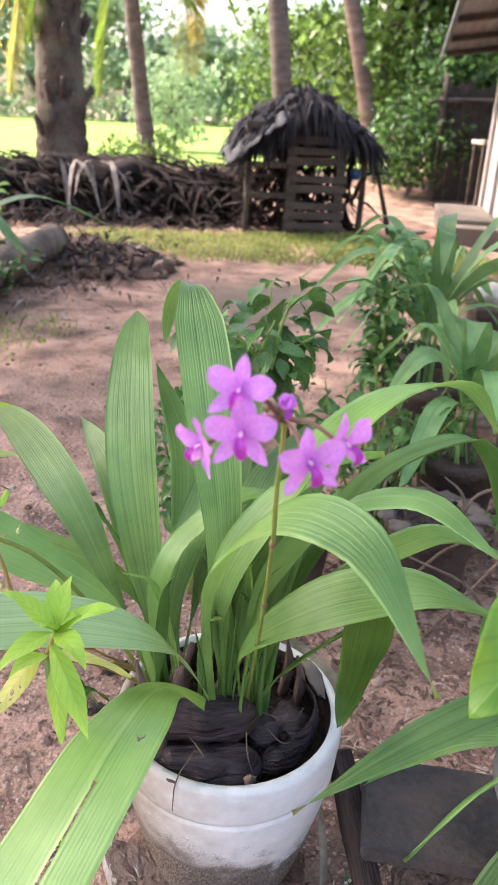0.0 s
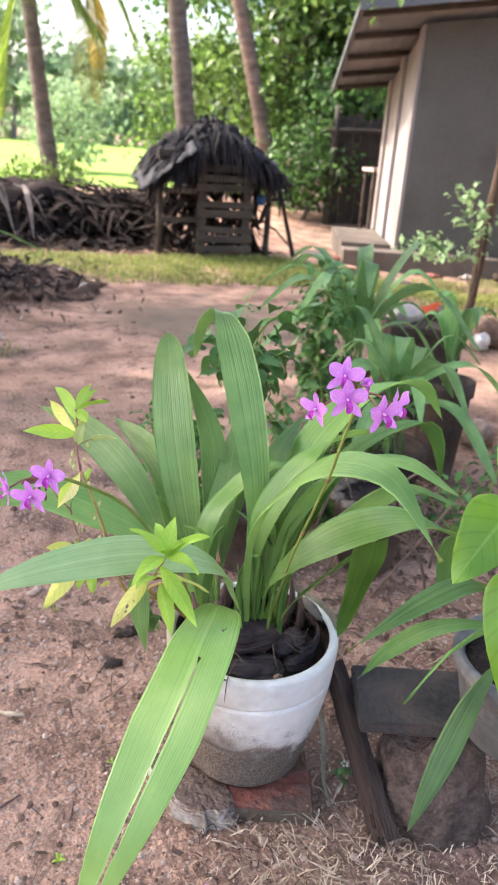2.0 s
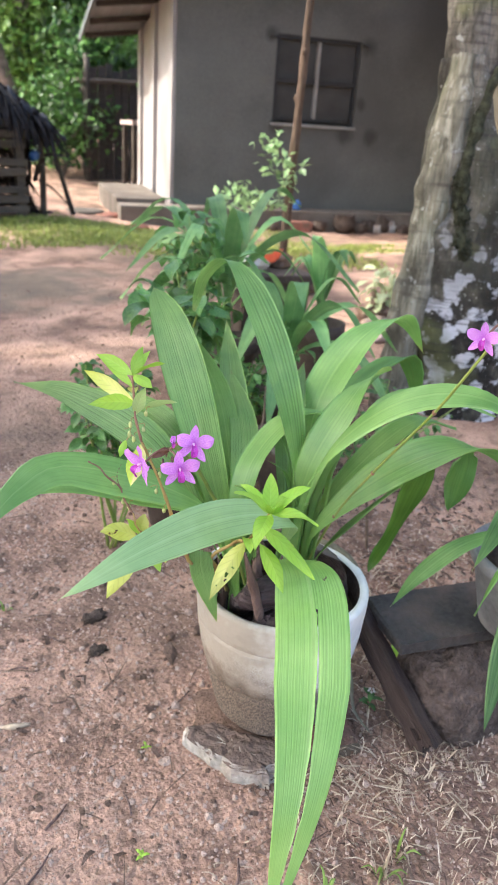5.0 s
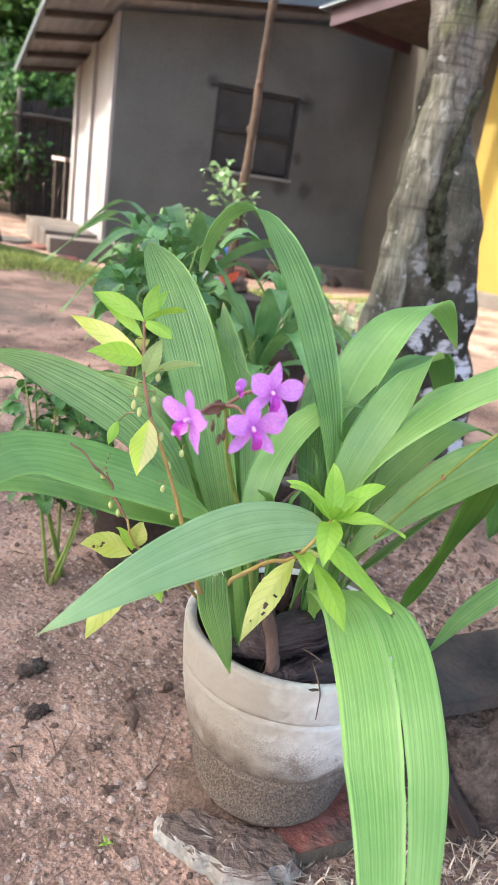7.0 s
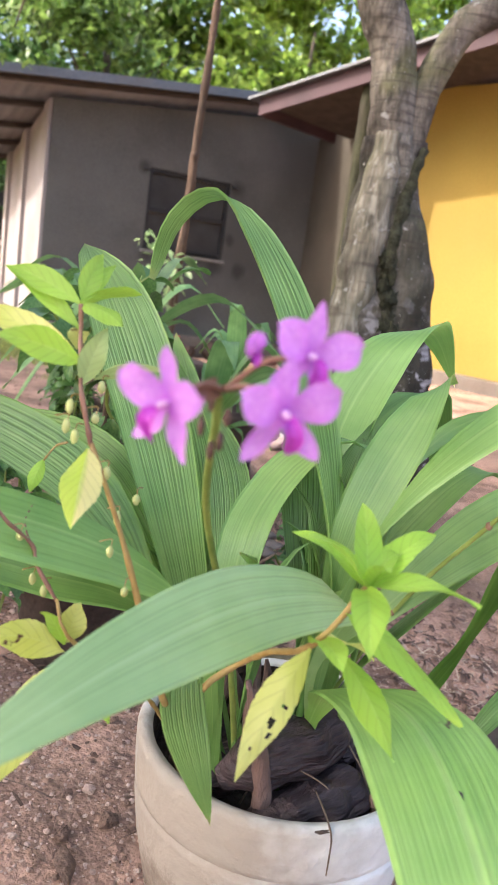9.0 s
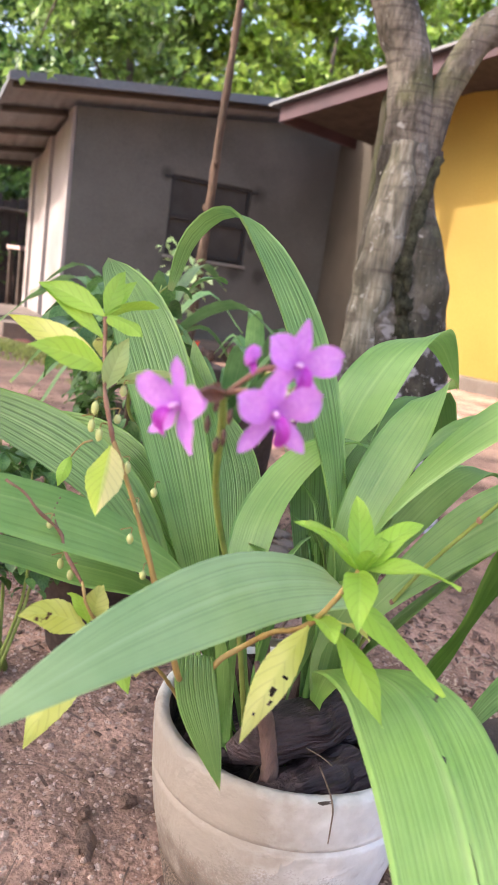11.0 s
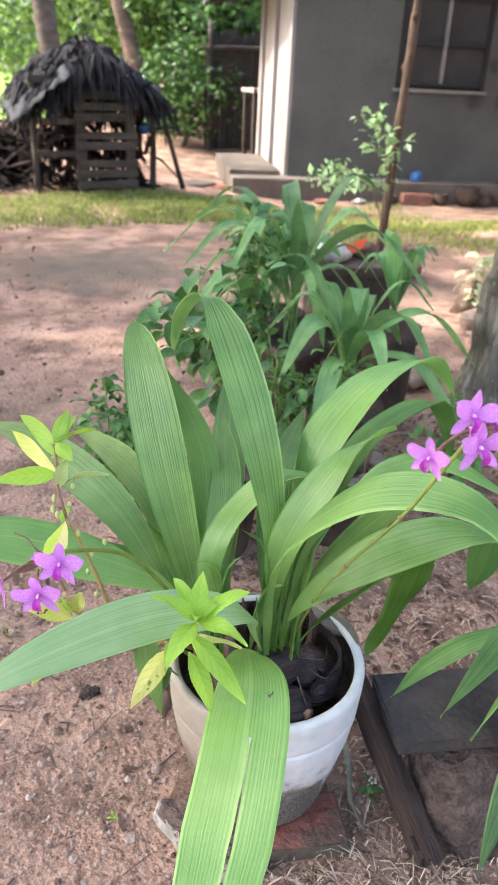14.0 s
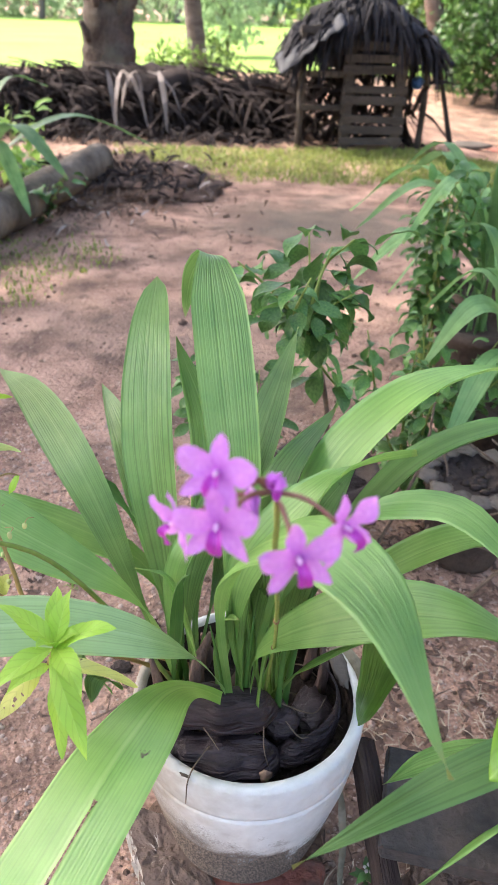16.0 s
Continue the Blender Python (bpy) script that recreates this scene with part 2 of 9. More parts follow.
M = {}
def soil_material():
    """Reddish yard soil: patches, damp stains, fine grit; a damp dark stretch beside the bench."""
    m = material("soil", (0.205, 0.120, 0.086), (0.55, 0.350, 0.258), 0.95, 3.0, 150.0, 1.0, 55.0, stain=(0.19, 0.122, 0.093), stain_scale=1.1, stain_amount=0.6, spec=0.15, grain=0.75)
    n, l = m.node_tree.nodes, m.node_tree.links
    b = n["Principled BSDF"]
    colour = b.inputs["Base Color"].links[0].from_socket
    co = n.new("ShaderNodeTexCoord")

    def mask(scale, lo, hi, detail=5.0):
        t = n.new("ShaderNodeTexNoise")
        t.inputs["Scale"].default_value, t.inputs["Detail"].default_value = scale, detail
        l.new(co.outputs["Object"], t.inputs["Vector"])
        r = n.new("ShaderNodeMapRange")
        r.inputs["From Min"].default_value, r.inputs["From Max"].default_value = lo, hi
        l.new(t.outputs["Fac"], r.inputs["Value"])
        return r.outputs["Result"]

    def over(fac, rgb, base):
        x = n.new("ShaderNodeMix")
        x.data_type = "RGBA"
        l.new(fac, x.inputs["Factor"])
        l.new(base, x.inputs["A"])
        x.inputs["B"].default_value = (*rgb, 1)
        return x.outputs["Result"]

    def scaled(fac, k):
        x = n.new("ShaderNodeMath")
        x.operation = "MULTIPLY"
        l.new(fac, x.inputs[0])
        x.inputs[1].default_value = k
        return x.outputs[0]

    colour = over(scaled(mask(3.2, 0.50, 0.64), 0.62), (0.115, 0.074, 0.056), colour)
    colour = over(scaled(mask(9.0, 0.54, 0.66), 0.50), (0.085, 0.055, 0.043), colour)
    colour = over(scaled(mask(38.0, 0.60, 0.68), 0.55), (0.07, 0.048, 0.04), colour)
    colour = over(scaled(mask(60.0, 0.63, 0.70, 2.0), 0.8), (0.50, 0.37, 0.29), colour)
    colour = over(scaled(mask(0.55, 0.50, 0.62), 0.45), (0.16, 0.125, 0.095), colour)
    # greyer patch on the yard with an uneven edge
    far = n.new("ShaderNodeVectorMath")
    far.operation = "DISTANCE"
    far.inputs[1].default_value = (1.1, 5.05, 0.0)
    l.new(co.outputs["Object"], far.inputs[0])
    edge = n.new("ShaderNodeMath")
    edge.operation = "MULTIPLY_ADD"
    l.new(mask(2.2, 0.3, 0.7), edge.inputs[0])
    edge.inputs[1].default_value = 0.7
    l.new(far.outputs["Value"], edge.inputs[2])
    grey_patch = n.new("ShaderNodeMapRange")
    grey_patch.inputs["From Min"].default_value, grey_patch.inputs["From Max"].default_value = 0.75, 1.25
    grey_patch.inputs["To Min"].default_value, grey_patch.inputs["To Max"].default_value = 0.75, 0.0
    l.new(edge.outputs[0], grey_patch.inputs["Value"])
    colour = over(grey_patch.outputs["Result"], (0.150, 0.128, 0.100), colour)
    # damp stretch
    sep = n.new("ShaderNodeVectorMath")
    sep.operation = "DISTANCE"
    sep.inputs[1].default_value = (0.62, 0.48, 0.0)
    l.new(co.outputs["Object"], sep.inputs[0])
    wob = n.new("ShaderNodeMath")
    wob.operation = "MULTIPLY_ADD"
    l.new(mask(5.0, 0.3, 0.7), wob.inputs[0])
    wob.inputs[1].default_value = 0.35
    l.new(sep.outputs["Value"], wob.inputs[2])
    damp = n.new("ShaderNodeMapRange")
    damp.inputs["From Min"].default_value, damp.inputs["From Max"].default_value = 0.48, 0.82
    damp.inputs["To Min"].default_value, damp.inputs["To Max"].default_value = 0.45, 0.0
    l.new(wob.outputs[0], damp.inputs["Value"])
    colour = over(damp.outputs["Result"], (0.150, 0.105, 0.090), colour)
    l.new(colour, b.inputs["Base Color"])
    return m


M["soil"] = soil_material()
M["field"] = material("rice_field", (0.19, 0.31, 0.060), (0.31, 0.43, 0.105), 0.9, 0.25, 6.0, 0.3, spec=0.1)
M["grass"] = leaf_material("grass", (0.15, 0.21, 0.045), (0.32, 0.36, 0.09), (0.3, 0.34, 0.1), vary=0.45, island=True)
M["pale_straw"] = material("bleached_straw", (0.50, 0.40, 0.28), (0.78, 0.67, 0.52), 0.8, 9, 120, 0.2, spec=0.2)
M["muddy"] = material("muddy_cement", (0.064, 0.047, 0.040), (0.180, 0.132, 0.110), 0.95, 34, 150, 1.0, 70, spec=0.12)
M["straw"] = material("straw", (0.33, 0.25, 0.175), (0.62, 0.51, 0.38), 0.85, 9, 120, 0.2, spec=0.2)
M["pebble"] = material("pebble", (0.28, 0.195, 0.155), (0.56, 0.43, 0.355), 0.9, 30, 200, 0.4, spec=0.3)
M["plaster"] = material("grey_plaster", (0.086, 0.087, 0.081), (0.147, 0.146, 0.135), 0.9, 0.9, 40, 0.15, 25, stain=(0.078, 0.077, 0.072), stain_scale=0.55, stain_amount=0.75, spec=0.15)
# plaster of the return wall, made darker to carry the shade there
M["plaster_brown"] = material("shade_toned_plaster", (0.055, 0.049, 0.040), (0.085, 0.076, 0.062), 0.9, 1.0, 40, 0.15, 25, stain=(0.11, 0.095, 0.075), stain_scale=0.8, stain_amount=0.5, spec=0.15)
# side wall: paler than the front, tree shade put in as a lowered colour
M["plaster_side"] = material("light_toned_side_plaster", (0.235, 0.213, 0.210), (0.335, 0.308, 0.305), 0.9, 1.2, 50, 0.15, stain=(0.22, 0.185, 0.165), stain_scale=1.1, stain_amount=0.6, spec=0.2)
M["yellow"] = material("yellow_paint", (0.25, 0.172, 0.038), (0.315, 0.222, 0.054), 0.85, 0.8, 40, 0.1, stain=(0.25, 0.175, 0.05), stain_scale=0.7, stain_amount=0.4, spec=0.2)
M["concrete"] = material("worn_concrete", (0.095, 0.081, 0.068), (0.20, 0.170, 0.145), 0.92, 3, 60, 0.4, 40, stain=(0.14, 0.11, 0.09), stain_scale=4, stain_amount=0.6, spec=0.2)
M["sheet"] = material("roof_sheet", (0.075, 0.083, 0.092), (0.155, 0.168, 0.182), 0.55, 0.8, 30, 0.1, metal=0.3, stain=(0.15, 0.135, 0.12), stain_scale=1.4, stain_amount=0.4)
M["timber"] = material("dark_timber", (0.025, 0.02, 0.018), (0.07, 0.055, 0.045), 0.85, 6, 60, 0.4, stretch=(1, 1, 8))
# lighter copy of the roof sheet, light bounced onto its underside painted in
M["lit_sheet"] = material("bounce_lit_roof_sheet", (0.145, 0.15, 0.155), (0.27, 0.275, 0.28), 0.6, 0.8, 30, 0.1, metal=0.2, stain=(0.20, 0.16, 0.13), stain_scale=1.4, stain_amount=0.4)
M["fascia"] = material("purple_brown_fascia", (0.034, 0.016, 0.021), (0.064, 0.031, 0.037), 0.75, 3, 40, 0.2)
M["iron"] = material("window_iron", (0.007, 0.007, 0.008), (0.020, 0.020, 0.021), 0.6, 10, 60, 0.1)
M["mullion"] = material("pale_window_bar", (0.17, 0.165, 0.15), (0.25, 0.235, 0.22), 0.7, 10, 60, 0.1)
def bark_material():
    """Grey bark with cracks, black stains, green film and pale lichen blotches."""
    m = material("grey_bark", (0.055, 0.049, 0.039), (0.220, 0.194, 0.160), 0.95, 11, 70, 1.0, 34, stain=(0.022, 0.020, 0.017), stain_scale=7.0, stain_amount=0.92, stretch=(1, 1, 0.42), spec=0.12, grain=0.7)
    n, l = m.node_tree.nodes, m.node_tree.links
    b = n["Principled BSDF"]
    colour = b.inputs["Base Color"].links[0].from_socket
    co = n.new("ShaderNodeTexCoord")
    sep = n.new("ShaderNodeSeparateXYZ")
    l.new(co.outputs["Object"], sep.inputs["Vector"])
    low = n.new("ShaderNodeMapRange")
    low.inputs["From Min"].default_value, low.inputs["From Max"].default_value = 0.42, 0.90
    low.inputs["To Min"].default_value, low.inputs["To Max"].default_value = 1.0, 0.0
    l.new(sep.outputs["Z"], low.inputs["Value"])
    mid = n.new("ShaderNodeMapRange")
    mid.inputs["From Min"].default_value, mid.inputs["From Max"].default_value = 1.15, 1.38
    mid.inputs["To Min"].default_value, mid.inputs["To Max"].default_value = 0.75, 0.0
    l.new(sep.outputs["Z"], mid.inputs["Value"])
    for scale, lo, hi, rgb in ((5.0, 0.36, 0.56, (0.055, 0.056, 0.038)), (11.5, 0.36, 0.50, (0.030, 0.027, 0.024)), (11.0, 0.515, 0.56, (0.56, 0.55, 0.58)), (3.0, 0.54, 0.70, (0.13, 0.135, 0.06)), (30.0, 0.66, 0.72, (0.33, 0.32, 0.29)), (80.0, 0.66, 0.74, (0.30, 0.29, 0.26))):
        t = n.new("ShaderNodeTexNoise")
        t.inputs["Scale"].default_value, t.inputs["Detail"].default_value = scale, 4.0
        l.new(co.outputs["Object"], t.inputs["Vector"])
        r = n.new("ShaderNodeMapRange")
        r.inputs["From Min"].default_value, r.inputs["From Max"].default_value = lo, hi
        l.new(t.outputs["Fac"], r.inputs["Value"])
        fac = r.outputs["Result"]
        if scale < 2 or scale in (11.0, 11.5):      # old damp bark low on the trunk
            mu = n.new("ShaderNodeMath")
            mu.operation = "MULTIPLY"
            l.new(fac, mu.inputs[0])
            l.new(low.outputs["Result"], mu.inputs[1])
            fac = mu.outputs[0]
        if scale == 5.0:                            # dark green film over the swollen part
            mu = n.new("ShaderNodeMath")
            mu.operation = "MULTIPLY"
            l.new(fac, mu.inputs[0])
            l.new(mid.outputs["Result"], mu.inputs[1])
            fac = mu.outputs[0]
        x = n.new("ShaderNodeMix")
        x.data_type = "RGBA"
        l.new(fac, x.inputs["Factor"])
        l.new(colour, x.inputs["A"])
        x.inputs["B"].default_value = (*rgb, 1)
        colour = x.outputs["Result"]
    bands, stretch = n.new("ShaderNodeTexNoise"), n.new("ShaderNodeMapping")      # rough rings round the stem
    stretch.inputs["Scale"].default_value = (4.0, 4.0, 48.0)
    bands.inputs["Scale"].default_value, bands.inputs["Detail"].default_value = 1.6, 4.0
    l.new(co.outputs["Object"], stretch.inputs["Vector"])
    l.new(stretch.outputs["Vector"], bands.inputs["Vector"])
    r = n.new("ShaderNodeMapRange")
    r.inputs["From Min"].default_value, r.inputs["From Max"].default_value = 0.52, 0.66
    r.inputs["To Max"].default_value = 0.6
    l.new(bands.outputs["Fac"], r.inputs["Value"])
    x = n.new("ShaderNodeMix")
    x.data_type = "RGBA"
    l.new(r.outputs["Result"], x.inputs["Factor"])
    l.new(colour, x.inputs["A"])
    x.inputs["B"].default_value = (0.055, 0.046, 0.038, 1)
    l.new(x.outputs["Result"], b.inputs["Base Color"])
    return m


M["bark"] = bark_material()


def streaked_bark(name, dark, light):
    """Grey-brown bark with upright pale streaks, uneven rings and patches of green film."""
    m = material(name, dark, light, 0.93, 14, 90, 0.9, 30, stain=(0.060, 0.052, 0.040), stain_scale=9.0, stain_amount=0.8, stretch=(1, 1, 0.22), spec=0.12, grain=0.6)
    n, l = m.node_tree.nodes, m.node_tree.links
    b = n["Principled BSDF"]
    colour = b.inputs["Base Color"].links[0].from_socket
    co = n.new("ShaderNodeTexCoord")
    for scale, stretch, lo, hi, most, rgb in ((1.5, (26, 26, 3.0), 0.53, 0.66, 0.75, (0.40, 0.37, 0.30)), (1.6, (3, 3, 20), 0.56, 0.68, 0.6, (0.07, 0.058, 0.046)), (4.0, (1, 1, 0.6), 0.55, 0.70, 0.6, (0.14, 0.15, 0.07)), (30.0, (1, 1, 1), 0.62, 0.70, 0.7, (0.42, 0.41, 0.37))):
        mp, t, r, x = n.new("ShaderNodeMapping"), n.new("ShaderNodeTexNoise"), n.new("ShaderNodeMapRange"), n.new("ShaderNodeMix")
        mp.inputs["Scale"].default_value = stretch
        t.inputs["Scale"].default_value, t.inputs["Detail"].default_value = scale, 4.0
        l.new(co.outputs["Object"], mp.inputs["Vector"])
        l.new(mp.outputs["Vector"], t.inputs["Vector"])
        r.inputs["From Min"].default_value, r.inputs["From Max"].default_value, r.inputs["To Max"].default_value = lo, hi, most
        l.new(t.outputs["Fac"], r.inputs["Value"])
        x.data_type = "RGBA"
        l.new(r.outputs["Result"], x.inputs["Factor"])
        l.new(colour, x.inputs["A"])
        x.inputs["B"].default_value = (*rgb, 1)
        colour = x.outputs["Result"]
    l.new(colour, b.inputs["Base Color"])
    return m


M["smooth_bark"] = streaked_bark("streaked_grey_bark", (0.094, 0.085, 0.063), (0.272, 0.246, 0.187))
M["palm_bark"] = material("palm_bark", (0.085, 0.070, 0.060), (0.20, 0.168, 0.145), 0.9, 5, 40, 0.6, 12, stretch=(1, 1, 3), spec=0.15)
M["pink_bark"] = material("pale_palm_bark", (0.12, 0.082, 0.067), (0.275, 0.20, 0.165), 0.9, 4, 40, 0.5, 12, stain=(0.12, 0.10, 0.085), stain_scale=1.6, stain_amount=0.7, stretch=(1, 1, 3), spec=0.15)
M["old_palm"] = material("old_palm_bark", (0.028, 0.022, 0.019), (0.135, 0.110, 0.093), 0.95, 5, 40, 1.2, 14, stain=(0.16, 0.16, 0.12), stain_scale=3.5, stain_amount=0.6, stretch=(1, 1, 0.7), spec=0.12)
M["pole"] = material("bare_pole", (0.060, 0.039, 0.027), (0.155, 0.105, 0.075), 0.85, 8, 70, 0.6, stain=(0.04, 0.031, 0.025), stain_scale=5, stain_amount=0.7, stretch=(1, 1, 0.3), spec=0.2)
M["thatch"] = material("dead_palm_thatch", (0.007, 0.006, 0.007), (0.040, 0.036, 0.040), 0.85, 6, 50, 0.5, spec=0.25)
M["sheeting"] = material("black_plastic_sheet", (0.008, 0.008, 0.011), (0.034, 0.035, 0.044), 0.62, 5, 30, 0.5, 14, spec=0.25)
M["pallet"] = material("weathered_pallet_wood", (0.045, 0.036, 0.030), (0.115, 0.094, 0.078), 0.9, 6, 60, 0.4, stretch=(0.3, 1, 1), spec=0.2, vary=0.15)
M["dead_frond"] = material("dead_frond", (0.012, 0.009, 0.009), (0.060, 0.045, 0.040), 0.95, 4, 40, 0.5, spec=0.12)
M["pale_frond"] = material("bleached_frond", (0.32, 0.26, 0.22), (0.55, 0.47, 0.42), 0.9, 4, 40, 0.4, spec=0.15)
M["faded_frond"] = material("faded_frond", (0.13, 0.105, 0.092), (0.28, 0.235, 0.21), 0.9, 4, 40, 0.4, spec=0.15)
M["faded_strap"] = material("withered_strap", (0.15, 0.135, 0.095), (0.34, 0.31, 0.24), 0.85, 14, 90, 0.3, spec=0.2)
M["pale_blue"] = material("pale_blue_plastic", (0.30, 0.38, 0.58), (0.48, 0.56, 0.74), 0.45, 9, 60, 0.1)
M["log"] = material("felled_log_bark", (0.10, 0.08, 0.062), (0.27, 0.225, 0.18), 0.92, 5, 50, 0.9, 16, stain=(0.06, 0.05, 0.04), stain_scale=4, stain_amount=0.8, stretch=(1, 1, 0.5), spec=0.15)
M["husk"] = material("black_husk", (0.018, 0.012, 0.014), (0.078, 0.054, 0.057), 0.5, 26, 110, 1.0, 45, stretch=(0.3, 1, 2.2), spec=0.3)
M["potting"] = material("dark_potting_soil", (0.018, 0.013, 0.012), (0.075, 0.052, 0.042), 0.95, 25, 120, 0.9, 70, spec=0.2)
M["root"] = material("dry_root", (0.10, 0.07, 0.05), (0.22, 0.16, 0.115), 0.9, 20, 90, 0.3)
M["chip"] = material("bark_chip", (0.22, 0.13, 0.085), (0.40, 0.26, 0.18), 0.9, 40, 120, 0.3)
M["brick"] = material("red_brick", (0.20, 0.078, 0.058), (0.34, 0.155, 0.12), 0.92, 12, 90, 0.7, stain=(0.16, 0.11, 0.085), stain_scale=11, stain_amount=0.9, spec=0.15)


def dirty_brick_material():
    """Red brick, its sides grown over with grey-green film, mud caked on the top."""
    m = material("dirty_red_brick", (0.21, 0.075, 0.055), (0.36, 0.15, 0.115), 0.92, 14, 100, 0.8, 40, stain=(0.15, 0.10, 0.08), stain_scale=13, stain_amount=0.9, spec=0.12)
    n, l = m.node_tree.nodes, m.node_tree.links
    b = n["Principled BSDF"]
    colour = b.inputs["Base Color"].links[0].from_socket
    geo, sep, co = n.new("ShaderNodeNewGeometry"), n.new("ShaderNodeSeparateXYZ"), n.new("ShaderNodeTexCoord")
    l.new(geo.outputs["True Normal"], sep.inputs["Vector"])
    for sign, scale, lo, hi, rgb in ((-1.0, 40.0, -0.05, 0.22, (0.105, 0.098, 0.072)), (0.25, 17.0, 0.72, 0.86, (0.115, 0.080, 0.066))):
        t, add, r, x = n.new("ShaderNodeTexNoise"), n.new("ShaderNodeMath"), n.new("ShaderNodeMapRange"), n.new("ShaderNodeMix")
        t.inputs["Scale"].default_value, t.inputs["Detail"].default_value = scale, 5.0
        l.new(co.outputs["Object"], t.inputs["Vector"])
        add.operation = "MULTIPLY_ADD"
        l.new(sep.outputs["Z"], add.inputs[0])
        add.inputs[1].default_value = sign
        l.new(t.outputs["Fac"], add.inputs[2])
        r.inputs["From Min"].default_value, r.inputs["From Max"].default_value = lo, hi
        r.inputs["To Max"].default_value = 0.85
        l.new(add.outputs[0], r.inputs["Value"])
        x.data_type = "RGBA"
        l.new(r.outputs["Result"], x.inputs["Factor"])
        l.new(colour, x.inputs["A"])
        x.inputs["B"].default_value = (*rgb, 1)
        colour = x.outputs["Result"]
    l.new(colour, b.inputs["Base Color"])
    return m


M["dirty_brick"] = dirty_brick_material()
M["stone"] = material("grey_stone", (0.20, 0.19, 0.175), (0.46, 0.44, 0.41), 0.92, 14, 80, 0.8, 30, stain=(0.26, 0.185, 0.145), stain_scale=11, stain_amount=0.9, spec=0.15)
def muddy_stone_material():
    """Broken grey stone whose flat top carries dried mud."""
    m = material("mud_topped_stone", (0.25, 0.225, 0.195), (0.52, 0.48, 0.43), 0.95, 22, 110, 1.0, 40, stain=(0.22, 0.17, 0.14), stain_scale=18, stain_amount=0.85, spec=0.15)
    n, l = m.node_tree.nodes, m.node_tree.links
    b = n["Principled BSDF"]
    geo, sep = n.new("ShaderNodeNewGeometry"), n.new("ShaderNodeSeparateXYZ")
    l.new(geo.outputs["True Normal"], sep.inputs["Vector"])
    t, co = n.new("ShaderNodeTexNoise"), n.new("ShaderNodeTexCoord")
    t.inputs["Scale"].default_value, t.inputs["Detail"].default_value = 30.0, 6.0
    l.new(co.outputs["Object"], t.inputs["Vector"])
    add = n.new("ShaderNodeMath")
    add.operation = "MULTIPLY_ADD"
    l.new(t.outputs["Fac"], add.inputs[0])
    add.inputs[1].default_value = 0.5
    l.new(sep.outputs["Z"], add.inputs[2])
    r = n.new("ShaderNodeMapRange")
    r.inputs["From Min"].default_value, r.inputs["From Max"].default_value = 0.80, 1.02
    l.new(add.outputs[0], r.inputs["Value"])
    x = n.new("ShaderNodeMix")
    x.data_type = "RGBA"
    l.new(r.outputs["Result"], x.inputs["Factor"])
    l.new(b.inputs["Base Color"].links[0].from_socket, x.inputs["A"])
    x.inputs["B"].default_value = (0.145, 0.105, 0.086, 1)
    l.new(x.outputs["Result"], b.inputs["Base Color"])
    return m


M["muddy_stone"] = muddy_stone_material()
M["slab"] = material("black_slab", (0.030, 0.028, 0.027), (0.078, 0.070, 0.067), 0.8, 8, 90, 0.4, stain=(0.16, 0.115, 0.09), stain_scale=9, stain_amount=0.45, spec=0.25)
M["plank"] = material("dark_old_plank", (0.024, 0.017, 0.016), (0.090, 0.062, 0.055), 0.88, 6, 70, 0.7, stain=(0.13, 0.095, 0.075), stain_scale=9, stain_amount=0.5, stretch=(4, 4, 0.4), spec=0.2)
M["grey_pot"] = material("grey_cement_pot", (0.105, 0.104, 0.106), (0.205, 0.203, 0.203), 0.8, 6, 70, 0.3, stain=(0.36, 0.34, 0.32), stain_scale=9, stain_amount=0.6)
M["brown_pot"] = material("brown_clay_pot", (0.045, 0.034, 0.030), (0.12, 0.088, 0.072), 0.88, 7, 70, 0.4, stain=(0.15, 0.12, 0.09), stain_scale=6, stain_amount=0.4, spec=0.2)
M["table"] = material("pale_board", (0.34, 0.25, 0.225), (0.50, 0.385, 0.35), 0.8, 6, 60, 0.2)
M["orange"] = material("orange_plastic", (0.80, 0.085, 0.030), (0.95, 0.17, 0.055), 0.45, 8, 60, 0.05)
M["white_plastic"] = material("white_plastic", (0.55, 0.53, 0.50), (0.75, 0.73, 0.70), 0.5, 9, 60, 0.1, stain=(0.4, 0.32, 0.26), stain_scale=12, stain_amount=0.6)
M["blue"] = material("blue_plastic", (0.03, 0.10, 0.30), (0.06, 0.17, 0.42), 0.45, 8, 60, 0.05)
M["dry_leaf"] = material("dry_leaf", (0.09, 0.055, 0.04), (0.22, 0.14, 0.095), 0.85, 25, 120, 0.4)
M["sheath"] = material("dry_sheath", (0.075, 0.045, 0.038), (0.20, 0.125, 0.105), 0.8, 25, 120, 0.5, stretch=(1, 1, 0.3))
M["charcoal"] = material("charred_clod", (0.055, 0.041, 0.034), (0.135, 0.102, 0.084), 0.95, 40, 160, 0.7, spec=0.15)
M["leaf_mould"] = material("leaf_mould", (0.065, 0.043, 0.034), (0.21, 0.138, 0.105), 0.95, 9, 70, 1.0, 25, spec=0.12)
M["mossy_post"] = material("mossy_post", (0.018, 0.019, 0.012), (0.058, 0.058, 0.035), 0.95, 9, 70, 0.7, 20, stain=(0.05, 0.042, 0.034), stain_scale=4, stain_amount=0.7, stretch=(1, 1, 0.4), spec=0.12)
M["mossy"] = material("mossy_lump", (0.022, 0.024, 0.015), (0.075, 0.075, 0.048), 0.95, 40, 160, 0.7, spec=0.15)
